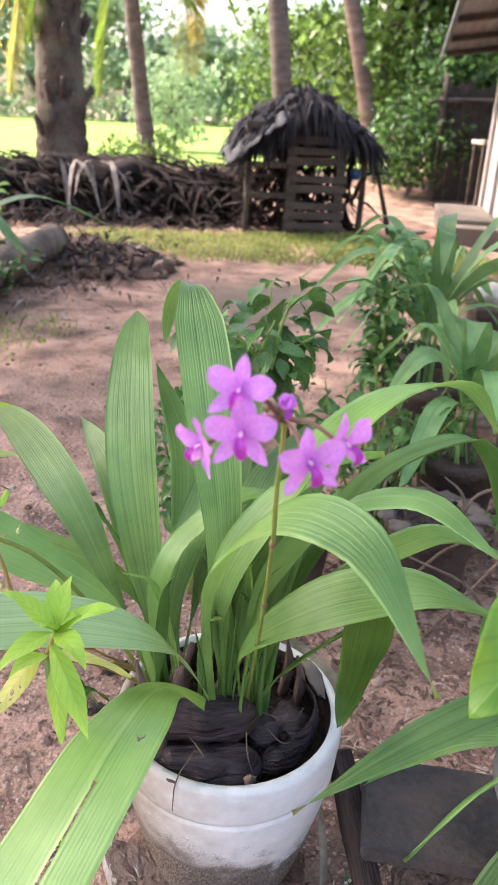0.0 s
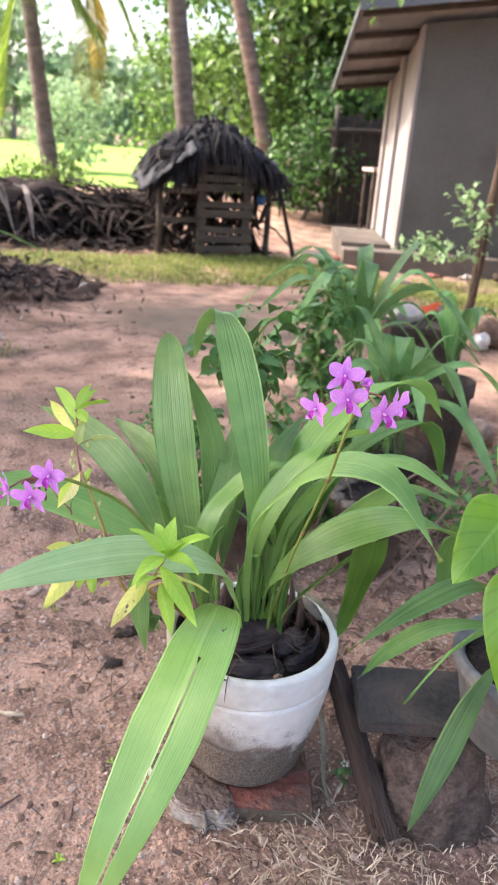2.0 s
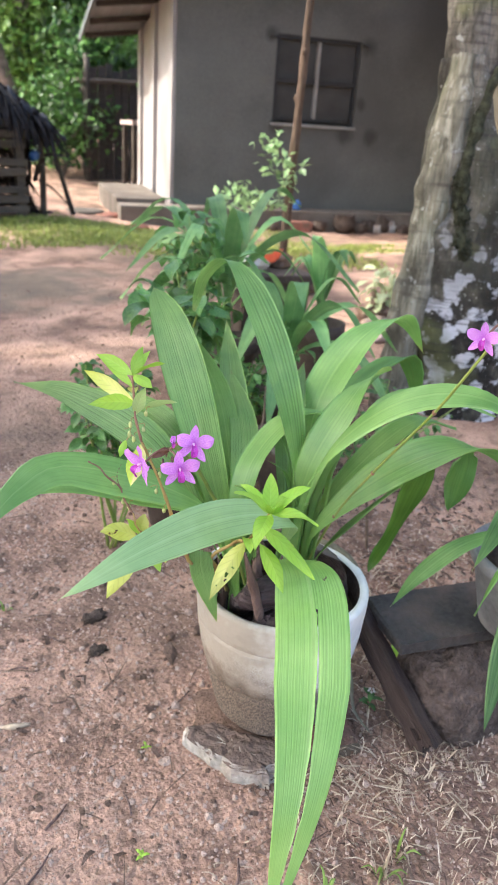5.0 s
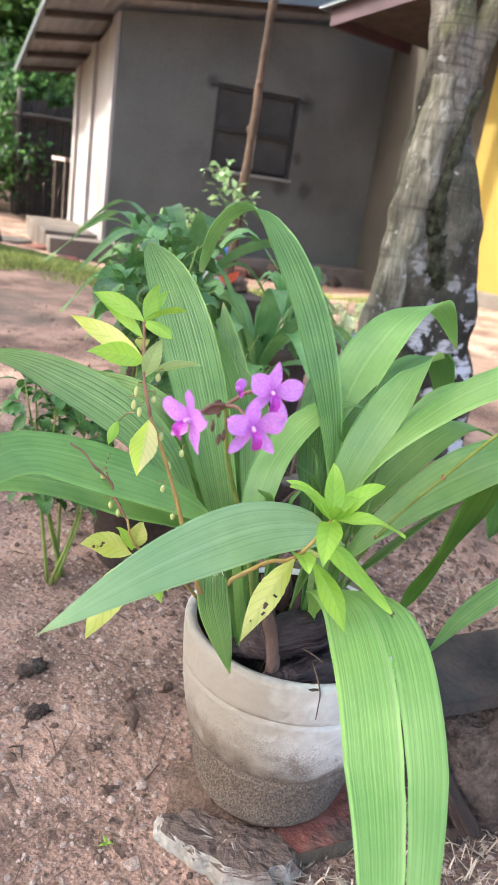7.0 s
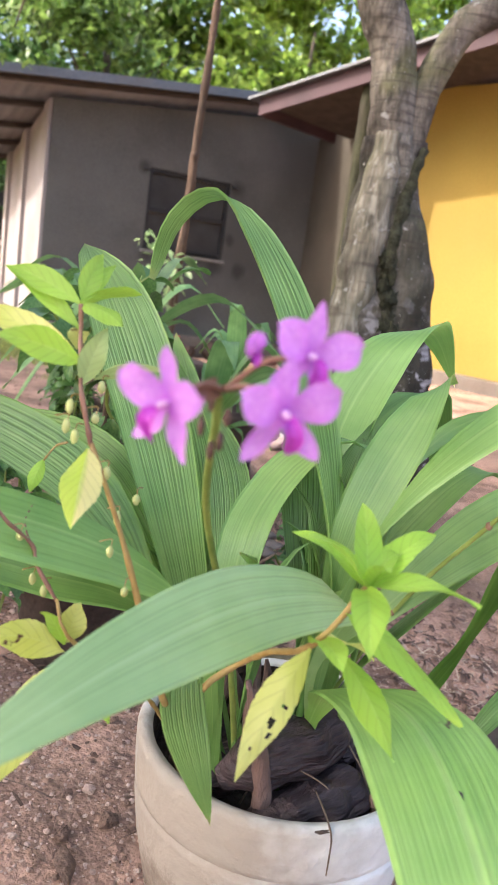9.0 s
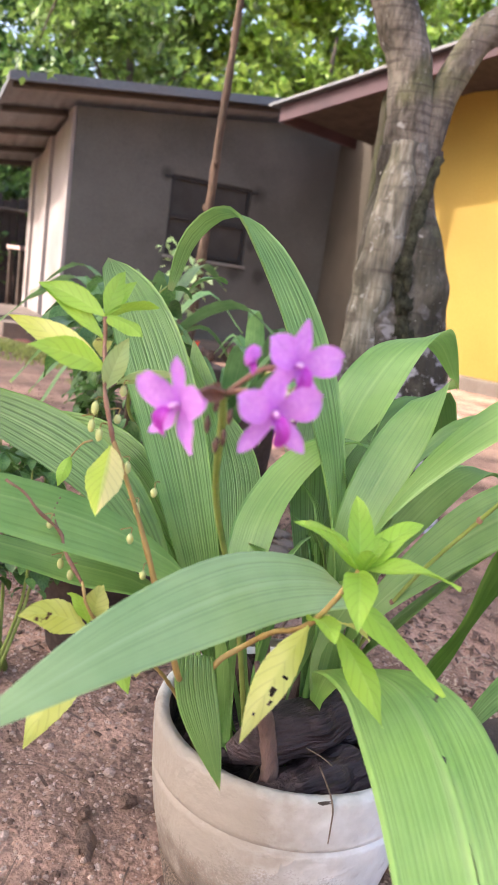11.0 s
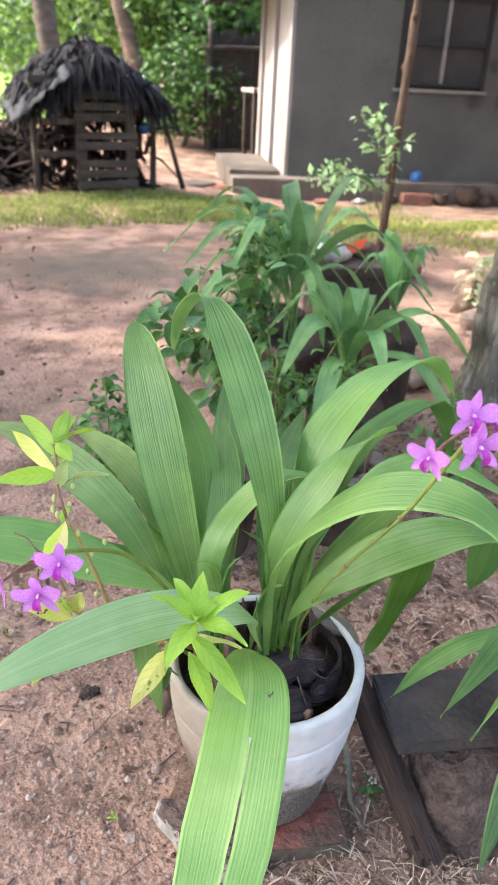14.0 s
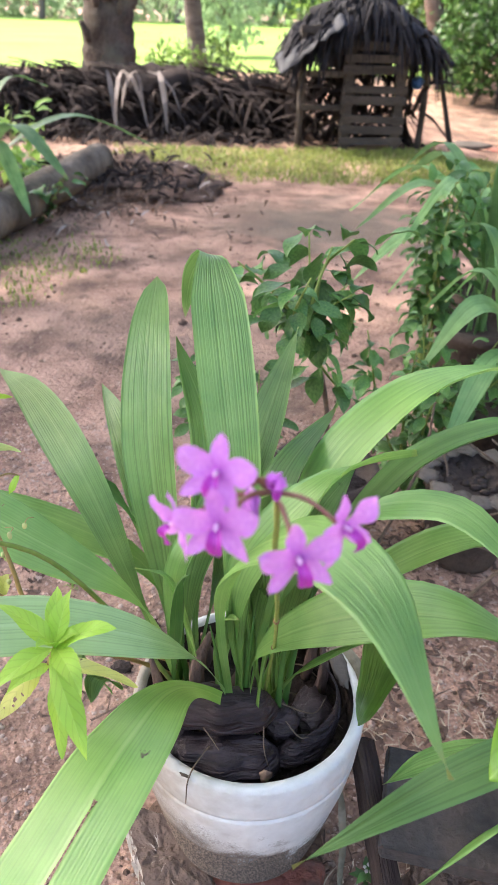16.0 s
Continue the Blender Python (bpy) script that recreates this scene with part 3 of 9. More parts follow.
M["dark_crumb"] = material("soil_crumb", (0.09, 0.058, 0.044), (0.24, 0.16, 0.12), 0.95, 30, 160, 0.6, spec=0.15)

M["blade"] = leaf_material("pleated_leaf", (0.182, 0.372, 0.086), (0.350, 0.585, 0.160), (0.44, 0.65, 0.22), lines=18, line_dark=0.73, rough=0.30, through_light=0.38, vary=0.20, spots=(0.05, 0.035, 0.02, 30.0, 0.75), tip=True)
M["blade_smooth"] = leaf_material("smooth_pleated_leaf", (0.175, 0.365, 0.082), (0.320, 0.550, 0.150), (0.42, 0.62, 0.21), lines=18, line_dark=0.87, rough=0.36, through_light=0.36, vary=0.16, spots=(0.05, 0.035, 0.02, 30.0, 0.75), tip=True)
M["blade_pale"] = leaf_material("pale_pleated_leaf", (0.225, 0.445, 0.086), (0.362, 0.600, 0.152), (0.51, 0.68, 0.25), lines=24, line_dark=0.86, rough=0.34, through_light=0.32, vary=0.05, spots=(0.09, 0.05, 0.03, 34.0, 0.725), tip=True)
M["blade_grey"] = leaf_material("grey_green_leaf", (0.262, 0.435, 0.160), (0.400, 0.585, 0.245), (0.46, 0.62, 0.31), lines=18, line_dark=0.82, rough=0.33, through_light=0.25, vary=0.03, spots=(0.05, 0.035, 0.02, 24.0, 0.76), tip=True)
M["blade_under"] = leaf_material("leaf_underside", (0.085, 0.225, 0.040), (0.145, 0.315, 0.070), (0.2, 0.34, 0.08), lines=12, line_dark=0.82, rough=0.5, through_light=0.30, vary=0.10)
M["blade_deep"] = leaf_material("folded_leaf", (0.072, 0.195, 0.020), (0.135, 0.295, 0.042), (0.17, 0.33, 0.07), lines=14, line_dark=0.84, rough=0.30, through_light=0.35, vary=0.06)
M["blade_side"] = leaf_material("narrow_pleated_leaf", (0.105, 0.250, 0.065), (0.215, 0.410, 0.120), (0.28, 0.44, 0.16), lines=8, line_dark=0.75, rough=0.34, through_light=0.35, vary=0.3, tip=True)
M["blade_far"] = leaf_material("far_pleated_leaf", (0.12, 0.27, 0.085), (0.28, 0.48, 0.17), (0.3, 0.46, 0.18), lines=7, line_dark=0.82, vary=0.4, tip=True)
M["lime"] = leaf_material("lime_leaf", (0.31, 0.55, 0.05), (0.47, 0.72, 0.11), (0.55, 0.75, 0.18), rough=0.45, through_light=0.4, vary=0.08, spots=(0.16, 0.10, 0.03, 26.0, 0.78), veins=7)
M["pale_lime"] = leaf_material("pale_lime_leaf", (0.36, 0.52, 0.16), (0.50, 0.64, 0.25), (0.6, 0.74, 0.35), rough=0.5, through_light=0.35, vary=0.05, veins=7)
M["tuft_green"] = leaf_material("tuft_grass", (0.16, 0.27, 0.05), (0.30, 0.42, 0.10), (0.4, 0.5, 0.15), rough=0.5, through_light=0.35, vary=0.3)
M["turning"] = leaf_material("half_yellow_leaf", (0.46, 0.62, 0.07), (0.60, 0.72, 0.12), (0.66, 0.76, 0.22), rough=0.5, through_light=0.4, vary=0.05, veins=9, turning=(0.80, 0.74, 0.30))
M["yellowing"] = leaf_material("yellowing_leaf", (0.55, 0.62, 0.10), (0.80, 0.80, 0.30), (0.62, 0.70, 0.20), rough=0.5, through_light=0.4, vary=0.08, spots=(0.10, 0.045, 0.02, 55.0, 0.70), veins=7)
M["broad_vine"] = leaf_material("glossy_vine_leaf", (0.115, 0.285, 0.022), (0.215, 0.41, 0.050), (0.34, 0.52, 0.13), rough=0.30, through_light=0.35, vary=0.08, spots=(0.10, 0.07, 0.03, 30.0, 0.78), veins=6)
M["pole_vine"] = leaf_material("pale_climber_leaf", (0.20, 0.36, 0.13), (0.46, 0.60, 0.30), (0.5, 0.62, 0.34), rough=0.4, through_light=0.35, vary=0.5, island=True)
M["vine_leaf"] = leaf_material("bright_vine_leaf", (0.28, 0.50, 0.09), (0.43, 0.64, 0.16), (0.52, 0.70, 0.25), lines=5, line_dark=0.86, rough=0.42, through_light=0.4, vary=0.10, spots=(0.10, 0.07, 0.03, 30.0, 0.76), veins=7)
M["pale_leaf"] = leaf_material("variegated_leaf", (0.30, 0.40, 0.20), (0.72, 0.72, 0.46), (0.6, 0.66, 0.4), rough=0.5, through_light=0.35, vary=0.25)
M["bush_leaf"] = leaf_material("bush_leaf", (0.065, 0.165, 0.042), (0.15, 0.30, 0.08), (0.17, 0.31, 0.09), rough=0.42, through_light=0.3, vary=0.4, veins=7)
# one crown leaf in three tones: middle, sunlit and shaded, painted as colour
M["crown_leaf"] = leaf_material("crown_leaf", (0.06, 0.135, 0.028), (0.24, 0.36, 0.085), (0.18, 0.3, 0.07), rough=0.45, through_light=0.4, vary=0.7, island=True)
M["crown_bright"] = leaf_material("sunlit_tone_crown_leaf", (0.17, 0.30, 0.045), (0.46, 0.60, 0.13), (0.3, 0.45, 0.1), rough=0.4, through_light=0.45, vary=0.6, island=True)
M["crown_dark"] = leaf_material("shaded_tone_crown_leaf", (0.030, 0.080, 0.022), (0.12, 0.24, 0.058), (0.1, 0.2, 0.06), rough=0.42, through_light=0.35, vary=0.75, island=True)
# haze of distance mixed into the leaf colour
M["haze_leaf"] = leaf_material("haze_tinted_crown_leaf", (0.26, 0.36, 0.22), (0.42, 0.54, 0.32), (0.3, 0.4, 0.2), rough=0.8, through_light=0.4, vary=0.35, island=True)
M["frond_leaf"] = leaf_material("palm_leaflet", (0.12, 0.22, 0.035), (0.30, 0.40, 0.07), (0.4, 0.45, 0.1), rough=0.5, through_light=0.4, vary=0.35, island=True)
M["frond_yellow"] = leaf_material("yellowed_palm_leaflet", (0.50, 0.36, 0.06), (0.80, 0.58, 0.14), (0.8, 0.6, 0.2), rough=0.6, through_light=0.4, vary=0.3, island=True)
M["orange_leaf"] = leaf_material("orange_palm_leaflet", (0.55, 0.36, 0.04), (0.75, 0.55, 0.08), (0.7, 0.5, 0.1), rough=0.6, through_light=0.4, vary=0.2, island=True)
M["frond_dry"] = leaf_material("fading_palm_leaflet", (0.30, 0.32, 0.08), (0.52, 0.50, 0.16), (0.6, 0.55, 0.2), rough=0.6, through_light=0.4, vary=0.4, island=True)
M["petal"] = leaf_material("orchid_petal", (0.66, 0.215, 0.80), (0.85, 0.43, 0.92), (0.80, 0.40, 0.92), lines=9, line_dark=0.86, rough=0.5, through_light=0.42, vary=0.08)


def petal_throat(m):
    """Deeper magenta towards the base of each petal."""
    n, l = m.node_tree.nodes, m.node_tree.links
    b = n["Principled BSDF"]
    uv, sep = n.new("ShaderNodeUVMap"), n.new("ShaderNodeSeparateXYZ")
    l.new(uv.outputs["UV"], sep.inputs["Vector"])
    r = n.new("ShaderNodeMapRange")
    r.inputs["From Min"].default_value, r.inputs["From Max"].default_value = 0.05, 0.42
    r.inputs["To Min"].default_value, r.inputs["To Max"].default_value = 0.6, 0.0
    l.new(sep.outputs["Y"], r.inputs["Value"])
    x = n.new("ShaderNodeMix")
    x.data_type = "RGBA"
    l.new(r.outputs["Result"], x.inputs["Factor"])
    l.new(b.inputs["Base Color"].links[0].from_socket, x.inputs["A"])
    x.inputs["B"].default_value = (0.50, 0.09, 0.62, 1)
    for socket in [k.to_socket for k in l if k.to_node.type == "BSDF_TRANSLUCENT"]:
        l.new(x.outputs["Result"], socket)
    l.new(x.outputs["Result"], b.inputs["Base Color"])


petal_throat(M["petal"])
M["lip"] = leaf_material("orchid_lip", (0.36, 0.015, 0.33), (0.62, 0.09, 0.62), (0.8, 0.5, 0.85), rough=0.5, through_light=0.3, vary=0.05)
M["stalk"] = material("green_stalk", (0.15, 0.22, 0.04), (0.27, 0.34, 0.08), 0.5, 20, 90, 0.1)
M["stem"] = material("brown_green_stem", (0.26, 0.16, 0.05), (0.46, 0.33, 0.11), 0.55, 20, 90, 0.2)
M["red_stem"] = material("reddish_brown_stem", (0.15, 0.070, 0.045), (0.33, 0.18, 0.115), 0.6, 30, 90, 0.2)
M["bud"] = material("pale_bud", (0.38, 0.45, 0.14), (0.58, 0.60, 0.26), 0.5, 40, 120, 0.1)
M["column"] = material("flower_column", (0.75, 0.45, 0.72), (0.88, 0.66, 0.80), 0.5, 80, 200, 0.0)


def white_pot_material():
    """Whitewashed cement, with a mud line of its own shape round the foot and thin smears."""
    m = material("whitewashed_pot", (0.66, 0.665, 0.65), (0.82, 0.825, 0.81), 0.65, 9, 70, 0.3, 40, stain=(0.50, 0.46, 0.40), stain_scale=10, stain_amount=0.25, spec=0.3)
    n, l = m.node_tree.nodes, m.node_tree.links
    b = n["Principled BSDF"]
    old = b.inputs["Base Color"].links[0].from_socket
    co = n.new("ShaderNodeTexCoord")
    sep = n.new("ShaderNodeSeparateXYZ")
    l.new(co.outputs["Object"], sep.inputs["Vector"])
    t = n.new("ShaderNodeTexNoise")
    t.inputs["Scale"].default_value, t.inputs["Detail"].default_value = 26, 10
    l.new(co.outputs["Object"], t.inputs["Vector"])
    h = n.new("ShaderNodeMath")
    h.operation = "MULTIPLY_ADD"
    l.new(t.outputs["Fac"], h.inputs[0])
    h.inputs[1].default_value = -0.17
    l.new(sep.outputs["Z"], h.inputs[2])
    hx = n.new("ShaderNodeMath")
    hx.operation = "MULTIPLY_ADD"
    l.new(sep.outputs["X"], hx.inputs[0])
    hx.inputs[1].default_value = 0.22
    fine = n.new("ShaderNodeTexNoise")
    fine.inputs["Scale"].default_value, fine.inputs["Detail"].default_value = 340, 6
    l.new(co.outputs["Object"], fine.inputs["Vector"])
    hf = n.new("ShaderNodeMath")
    hf.operation = "MULTIPLY_ADD"
    l.new(fine.outputs["Fac"], hf.inputs[0])
    hf.inputs[1].default_value = -0.11
    l.new(h.outputs[0], hf.inputs[2])
    l.new(hf.outputs[0], hx.inputs[2])
    mr = n.new("ShaderNodeMapRange")
    mr.inputs["From Min"].default_value, mr.inputs["From Max"].default_value = -0.025, 0.034
    mr.inputs["To Min"].default_value, mr.inputs["To Max"].default_value = 0.95, 0.0
    l.new(hx.outputs[0], mr.inputs["Value"])
    mx = n.new("ShaderNodeMix")
    mx.data_type = "RGBA"
    l.new(mr.outputs["Result"], mx.inputs["Factor"])
    l.new(old, mx.inputs["A"])
    grit = n.new("ShaderNodeValToRGB")
    grit.color_ramp.elements[0].position, grit.color_ramp.elements[1].position = 0.40, 0.66
    grit.color_ramp.elements[0].color, grit.color_ramp.elements[1].color = (0.060, 0.044, 0.034, 1), (0.225, 0.172, 0.132, 1)
    l.new(fine.outputs["Fac"], grit.inputs["Fac"])
    l.new(grit.outputs["Color"], mx.inputs["B"])
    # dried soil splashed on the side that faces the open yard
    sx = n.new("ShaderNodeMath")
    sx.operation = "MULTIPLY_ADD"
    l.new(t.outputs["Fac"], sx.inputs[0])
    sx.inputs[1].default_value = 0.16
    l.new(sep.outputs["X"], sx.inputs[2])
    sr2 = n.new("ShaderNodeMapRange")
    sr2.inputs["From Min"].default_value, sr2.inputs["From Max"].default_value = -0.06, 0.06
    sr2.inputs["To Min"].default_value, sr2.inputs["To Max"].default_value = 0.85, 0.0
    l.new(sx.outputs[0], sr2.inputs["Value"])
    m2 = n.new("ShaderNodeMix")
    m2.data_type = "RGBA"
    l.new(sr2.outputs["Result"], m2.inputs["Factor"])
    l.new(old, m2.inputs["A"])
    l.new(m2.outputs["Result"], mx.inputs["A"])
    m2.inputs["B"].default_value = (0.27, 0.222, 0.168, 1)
    l.new(mx.outputs["Result"], b.inputs["Base Color"])
    return m


M["white_pot"] = white_pot_material()


# ---------------------------------------------------------------- builders
def mesh_of(name, verts, faces, mat=None, smooth=True, uvs=None):
    me = bpy.data.meshes.new(name)
    me.from_pydata(verts.tolist() if isinstance(verts, np.ndarray) else verts, [], faces.tolist() if isinstance(faces, np.ndarray) else faces)
    if uvs is not None:
        lay = me.uv_layers.new(name="UVMap")
        idx = np.zeros(len(me.loops), dtype=np.int32)
        me.loops.foreach_get("vertex_index", idx)
        lay.data.foreach_set("uv", np.asarray(uvs, dtype=np.float32)[idx].ravel())
    if smooth:
        me.polygons.foreach_set("use_smooth", [True] * len(me.polygons))
    if mat:
        me.materials.append(mat)
    me.update()
    return me


def bm_mesh(name, bm, mat=None, smooth=False):
    me = bpy.data.meshes.new(name)
    bm.normal_update()
    bm.to_mesh(me)
    bm.free()
    if smooth:
        me.polygons.foreach_set("use_smooth", [True] * len(me.polygons))
    if mat:
        me.materials.append(mat)
    return me


def thing(name, place, label, category, group="", kind="", data=None):
    ob = new(name, data)
    ob.location = place
    return tagged(ob, label, category, group, kind)


def part(name, me, parent, label="", local=None):
    """A mesh given in world metres (or local ones, with local a matrix) as a part of a thing or part."""
    ob = new(name, me)
    ob.parent = parent
    top, inv = parent, Matrix.Identity(4)
    while top:
        inv = inv @ top.matrix_basis.inverted()
        top = top.parent
    ob.matrix_basis = local if local is not None else inv
    if label:
        ob["label"] = label
    return ob


def add_box(bm, lo, hi, m=None, bevel=0.0):
    geo = bmesh.ops.create_cube(bm, size=1.0)
    vs = geo["verts"]
    lo, hi = Vector(lo), Vector(hi)
    for v in vs:
        v.co = Vector(((lo[i] + hi[i]) / 2 + v.co[i] * (hi[i] - lo[i])) for i in range(3))
    if bevel:
        es = list({e for v in vs for e in v.link_edges})
        r = bmesh.ops.bevel(bm, geom=es, offset=bevel, segments=2, affect="EDGES", profile=0.6)
        vs = list({v for f in r["faces"] for v in f.verts} | {v for v in vs if v.is_valid})
    if m is not None:
        for v in vs:
            v.co = m @ v.co
    return vs


def box_mesh(name, lo, hi, mat, m=None, bevel=0.0, jitter=0.0):
    bm = bmesh.new()
    add_box(bm, lo, hi, m, bevel)
    if jitter:
        for v in bm.verts:
            v.co += Vector([random.uniform(-jitter, jitter) for _ in range(3)])
    return bm_mesh(name, bm, mat)


def spline(points, n):
    """Catmull-Rom through the points: n + 1 places."""
    p = np.asarray(points, float)
    if len(p) == 2:
        return p[0] + (p[1] - p[0]) * np.linspace(0, 1, n + 1)[:, None]
    p = np.vstack([2 * p[0] - p[1], p, 2 * p[-1] - p[-2]])
    chord = np.linalg.norm(np.diff(p[1:-1], axis=0), axis=1)
    at = np.concatenate([[0], np.cumsum(chord)]) / chord.sum()
    out = []
    for s in np.linspace(0, 1, n + 1):
        i = min(int(np.searchsorted(at, s, "right")) - 1, len(at) - 2)
        t = (s - at[i]) / max(at[i + 1] - at[i], 1e-9)
        a, b, c, d = p[i:i + 4]
        out.append(0.5 * (2 * b + (c - a) * t + (2 * a - 5 * b + 4 * c - d) * t * t + (3 * b - a - 3 * c + d) * t ** 3))
    return np.array(out)


def unit(v):
    return v / max(np.linalg.norm(v), 1e-9)


def frames_along(c, side):
    """Tangent, side and normal along a curve; side: one wanted direction or one for the start and one for the end."""
    t = np.gradient(c, axis=0)
    t /= np.linalg.norm(t, axis=1)[:, None]
    s0, s1 = (np.asarray(side[0], float), np.asarray(side[1], float)) if np.ndim(side) == 2 else (np.asarray(side, float),) * 2
    k = np.linspace(0, 1, len(c))[:, None]
    s = s0 * (1 - k) + s1 * k
    s = s - (s * t).sum(1)[:, None] * t
    s /= np.maximum(np.linalg.norm(s, axis=1)[:, None], 1e-9)
    return t, s, np.cross(s, t)


def profile(kind, s):
    if kind == "strap":      # orchid blade on a stalk, widest past the middle
        return np.clip(np.sin(np.pi * np.clip((s - 0.20) / 0.80, 0, 1) ** 1.15), 0, 1) ** 0.95
    if kind == "droop":
        k = np.clip((s - 0.02) / 0.22, 0, 1)
        return np.clip(np.sin(np.pi * np.clip(s, 0, 1) ** 0.7), 0, 1) ** 0.55 * k * k * (3 - 2 * k)
    if kind == "blade":      # long even blade that narrows slowly to its stalk
        return np.clip(np.sin(np.pi * np.clip((s - 0.08) / 0.92, 0, 1) ** 1.6), 0, 1) ** 0.55
    if kind == "cut":        # snapped off: full width at the break, drawn out to the tip
        return np.clip(1 - s, 0, 1) ** 0.75 * (0.86 + 0.55 * s)
    if kind == "folded":     # the end beyond the fold is narrow
        k = np.clip((s - 0.74) / 0.12, 0, 1)
        return np.clip(np.sin(np.pi * np.clip((s - 0.08) / 0.92, 0, 1) ** 1.6), 0, 1) ** 0.55 * (1 - 0.55 * k * k * (3 - 2 * k))
    if kind == "hang":       # narrow where it arches over, broad in the hanging part
        k = np.clip((s - 0.08) / 0.42, 0, 1)
        return (k * k * (3 - 2 * k)) ** 0.8 * np.clip((1 - s) / 0.36, 0, 1) ** 0.62
    if kind == "late":       # long bare stalk, blade beyond the bend
        return np.clip(np.sin(np.pi * np.clip((s - 0.26) / 0.74, 0, 1) ** 1.25), 0, 1) ** 0.9
    if kind == "lateral":
        return np.clip(np.sin(np.pi * np.clip(s, 0, 1) ** 1.3), 0, 1) ** 0.62
    if kind == "sepal":      # broad, drawn out to a point
        return np.clip(np.sin(np.pi * np.clip(s, 0, 1) ** 0.9), 0, 1) ** 0.72
    if kind == "petal":
        return np.clip(np.sin(np.pi * np.clip(s, 0, 1) ** 0.95), 0, 1) ** 0.62
    if kind == "heart":
        return np.clip(np.sin(np.pi * np.clip(s, 0, 1) ** 0.52), 0, 1) ** 0.85
    return np.clip(np.sin(np.pi * np.clip(s, 0, 1) ** 0.85), 0, 1)          # ovate


def blade_mesh(name, points, width, mat, side, kind="strap", n=26, pleats=9, relief=0.0018, fold=0.12, stalk=0.006, curl=0.0, ragged=0.0, split=None, holes=()):
    """A long leaf round a spine: pleated across, folded along the midrib; split: (start, across, gap) of a tear."""
    c = spline(points, n)
    t, s, nor = frames_along(c, side)
    k = np.linspace(0, 1, n + 1)
    w = np.maximum(width * profile(kind, k), stalk * (1 - k))
    cols = max(2 * pleats, 4)
    v = np.linspace(-0.5, 0.5, cols + 1)
    phase = np.cos(np.pi * np.arange(cols + 1)) if pleats else np.zeros(cols + 1)
    rng = np.random.default_rng(abs(int(1e4 * (c[0].sum() + 3 * c[-1].sum()))) % 99991)
    wob = 0.012 * np.sin(k * 9 + rng.uniform(0, 6)) * width / 0.09 * 0.6
    verts, uvs = [], []
    for i in range(n + 1):
        amp = relief * min(1.0, w[i] / max(width, 1e-6) * 1.5)
        ww = w[i] * (1 + (rng.uniform(-ragged, ragged) if ragged else 0))
        off = fold * np.abs(v) * 2 * w[i] * 0.5 + amp * phase - curl * (2 * v) ** 2 * w[i] * 0.5
        tilt = wob[i] * v * 2
        across = v * ww
        if split and k[i] > split[0]:      # the two lips of the tear lie close together
            g = split[2] * ((k[i] - split[0]) / (1 - split[0])) ** 0.5 * (1 + 0.5 * math.sin(k[i] * 70) * math.sin(k[i] * 31))
            j0 = int(np.searchsorted(v, split[1], "right")) - 1
            mid = (across[j0] + across[j0 + 1]) / 2
            across[j0], across[j0 + 1] = mid - g, mid + g
        verts.append(c[i] + across[:, None] * s[i] + (off + tilt)[:, None] * nor[i])
        uvs.append(np.stack([v + 0.5, np.full_like(v, k[i])], 1))
    m = cols + 1
    faces = []
    for i in range(n):
        for j in range(cols):
            if split and k[i] >= split[0] and v[j] <= split[1] < v[j + 1]:
                continue
            if any(((k[i] + 0.5 / n - hk) / rk) ** 2 + (((v[j] + v[j + 1]) / 2 - hv) / rv) ** 2 < 1 for hk, hv, rk, rv in holes):
                continue
            a = i * m + j
            faces.append((a, a + 1, a + m + 1, a + m))
    return mesh_of(name, np.vstack(verts), faces, mat, True, np.vstack(uvs))


def tube_mesh(name, points, radii, mat, n=24, sides=10, lumps=0.0, lump_scale=6.0, rings=0.0, ring_count=0, flute=0, flute_depth=0.0, cap=True):
    c = spline(points, n)
    knots = np.linspace(0, 1, len(radii))
    if len(radii) == len(points):
        step = np.linalg.norm(np.diff(np.asarray(points, float), axis=0), axis=1)
        knots = np.concatenate([[0], np.cumsum(step)]) / step.sum()
    r = np.interp(np.linspace(0, 1, n + 1), knots, radii)
    t = np.gradient(c, axis=0)
    t /= np.linalg.norm(t, axis=1)[:, None]
    ref = np.array([0.13, 0.99, 0.05])
    verts = []
    for i in range(n + 1):
        a = unit(np.cross(t[i], ref))
        b = np.cross(t[i], a)
        rr = r[i] * (1 + rings * math.sin(2 * math.pi * ring_count * i / n))
        for j in range(sides):
            th = 2 * math.pi * j / sides
            d = a * math.cos(th) + b * math.sin(th)
            q = rr * (1 + flute_depth * math.cos(flute * th + 1.3 * i / n))
            if lumps:
                q *= 1 + lumps * noise.noise(Vector(c[i] + d * rr) * lump_scale)
            verts.append(c[i] + d * q)
    faces = [(i * sides + j, i * sides + (j + 1) % sides, (i + 1) * sides + (j + 1) % sides, (i + 1) * sides + j) for i in range(n) for j in range(sides)]
    if cap:
        faces += [tuple(range(sides))[::-1], tuple(n * sides + j for j in range(sides))]
    return mesh_of(name, np.array(verts), faces, mat)


def lathe_mesh(name, rows, mat, sides=48, centre=(0, 0, 0)):
    """Turned shape from (radius, height) rows, open at both ends of the list."""
    verts = [(centre[0] + r * math.cos(2 * math.pi * j / sides), centre[1] + r * math.sin(2 * math.pi * j / sides), centre[2] + z) for r, z in rows for j in range(sides)]
    faces = [(i * sides + j, i * sides + (j + 1) % sides, (i + 1) * sides + (j + 1) % sides, (i + 1) * sides + j) for i in range(len(rows) - 1) for j in range(sides)]
    return mesh_of(name, np.array(verts), faces, mat)


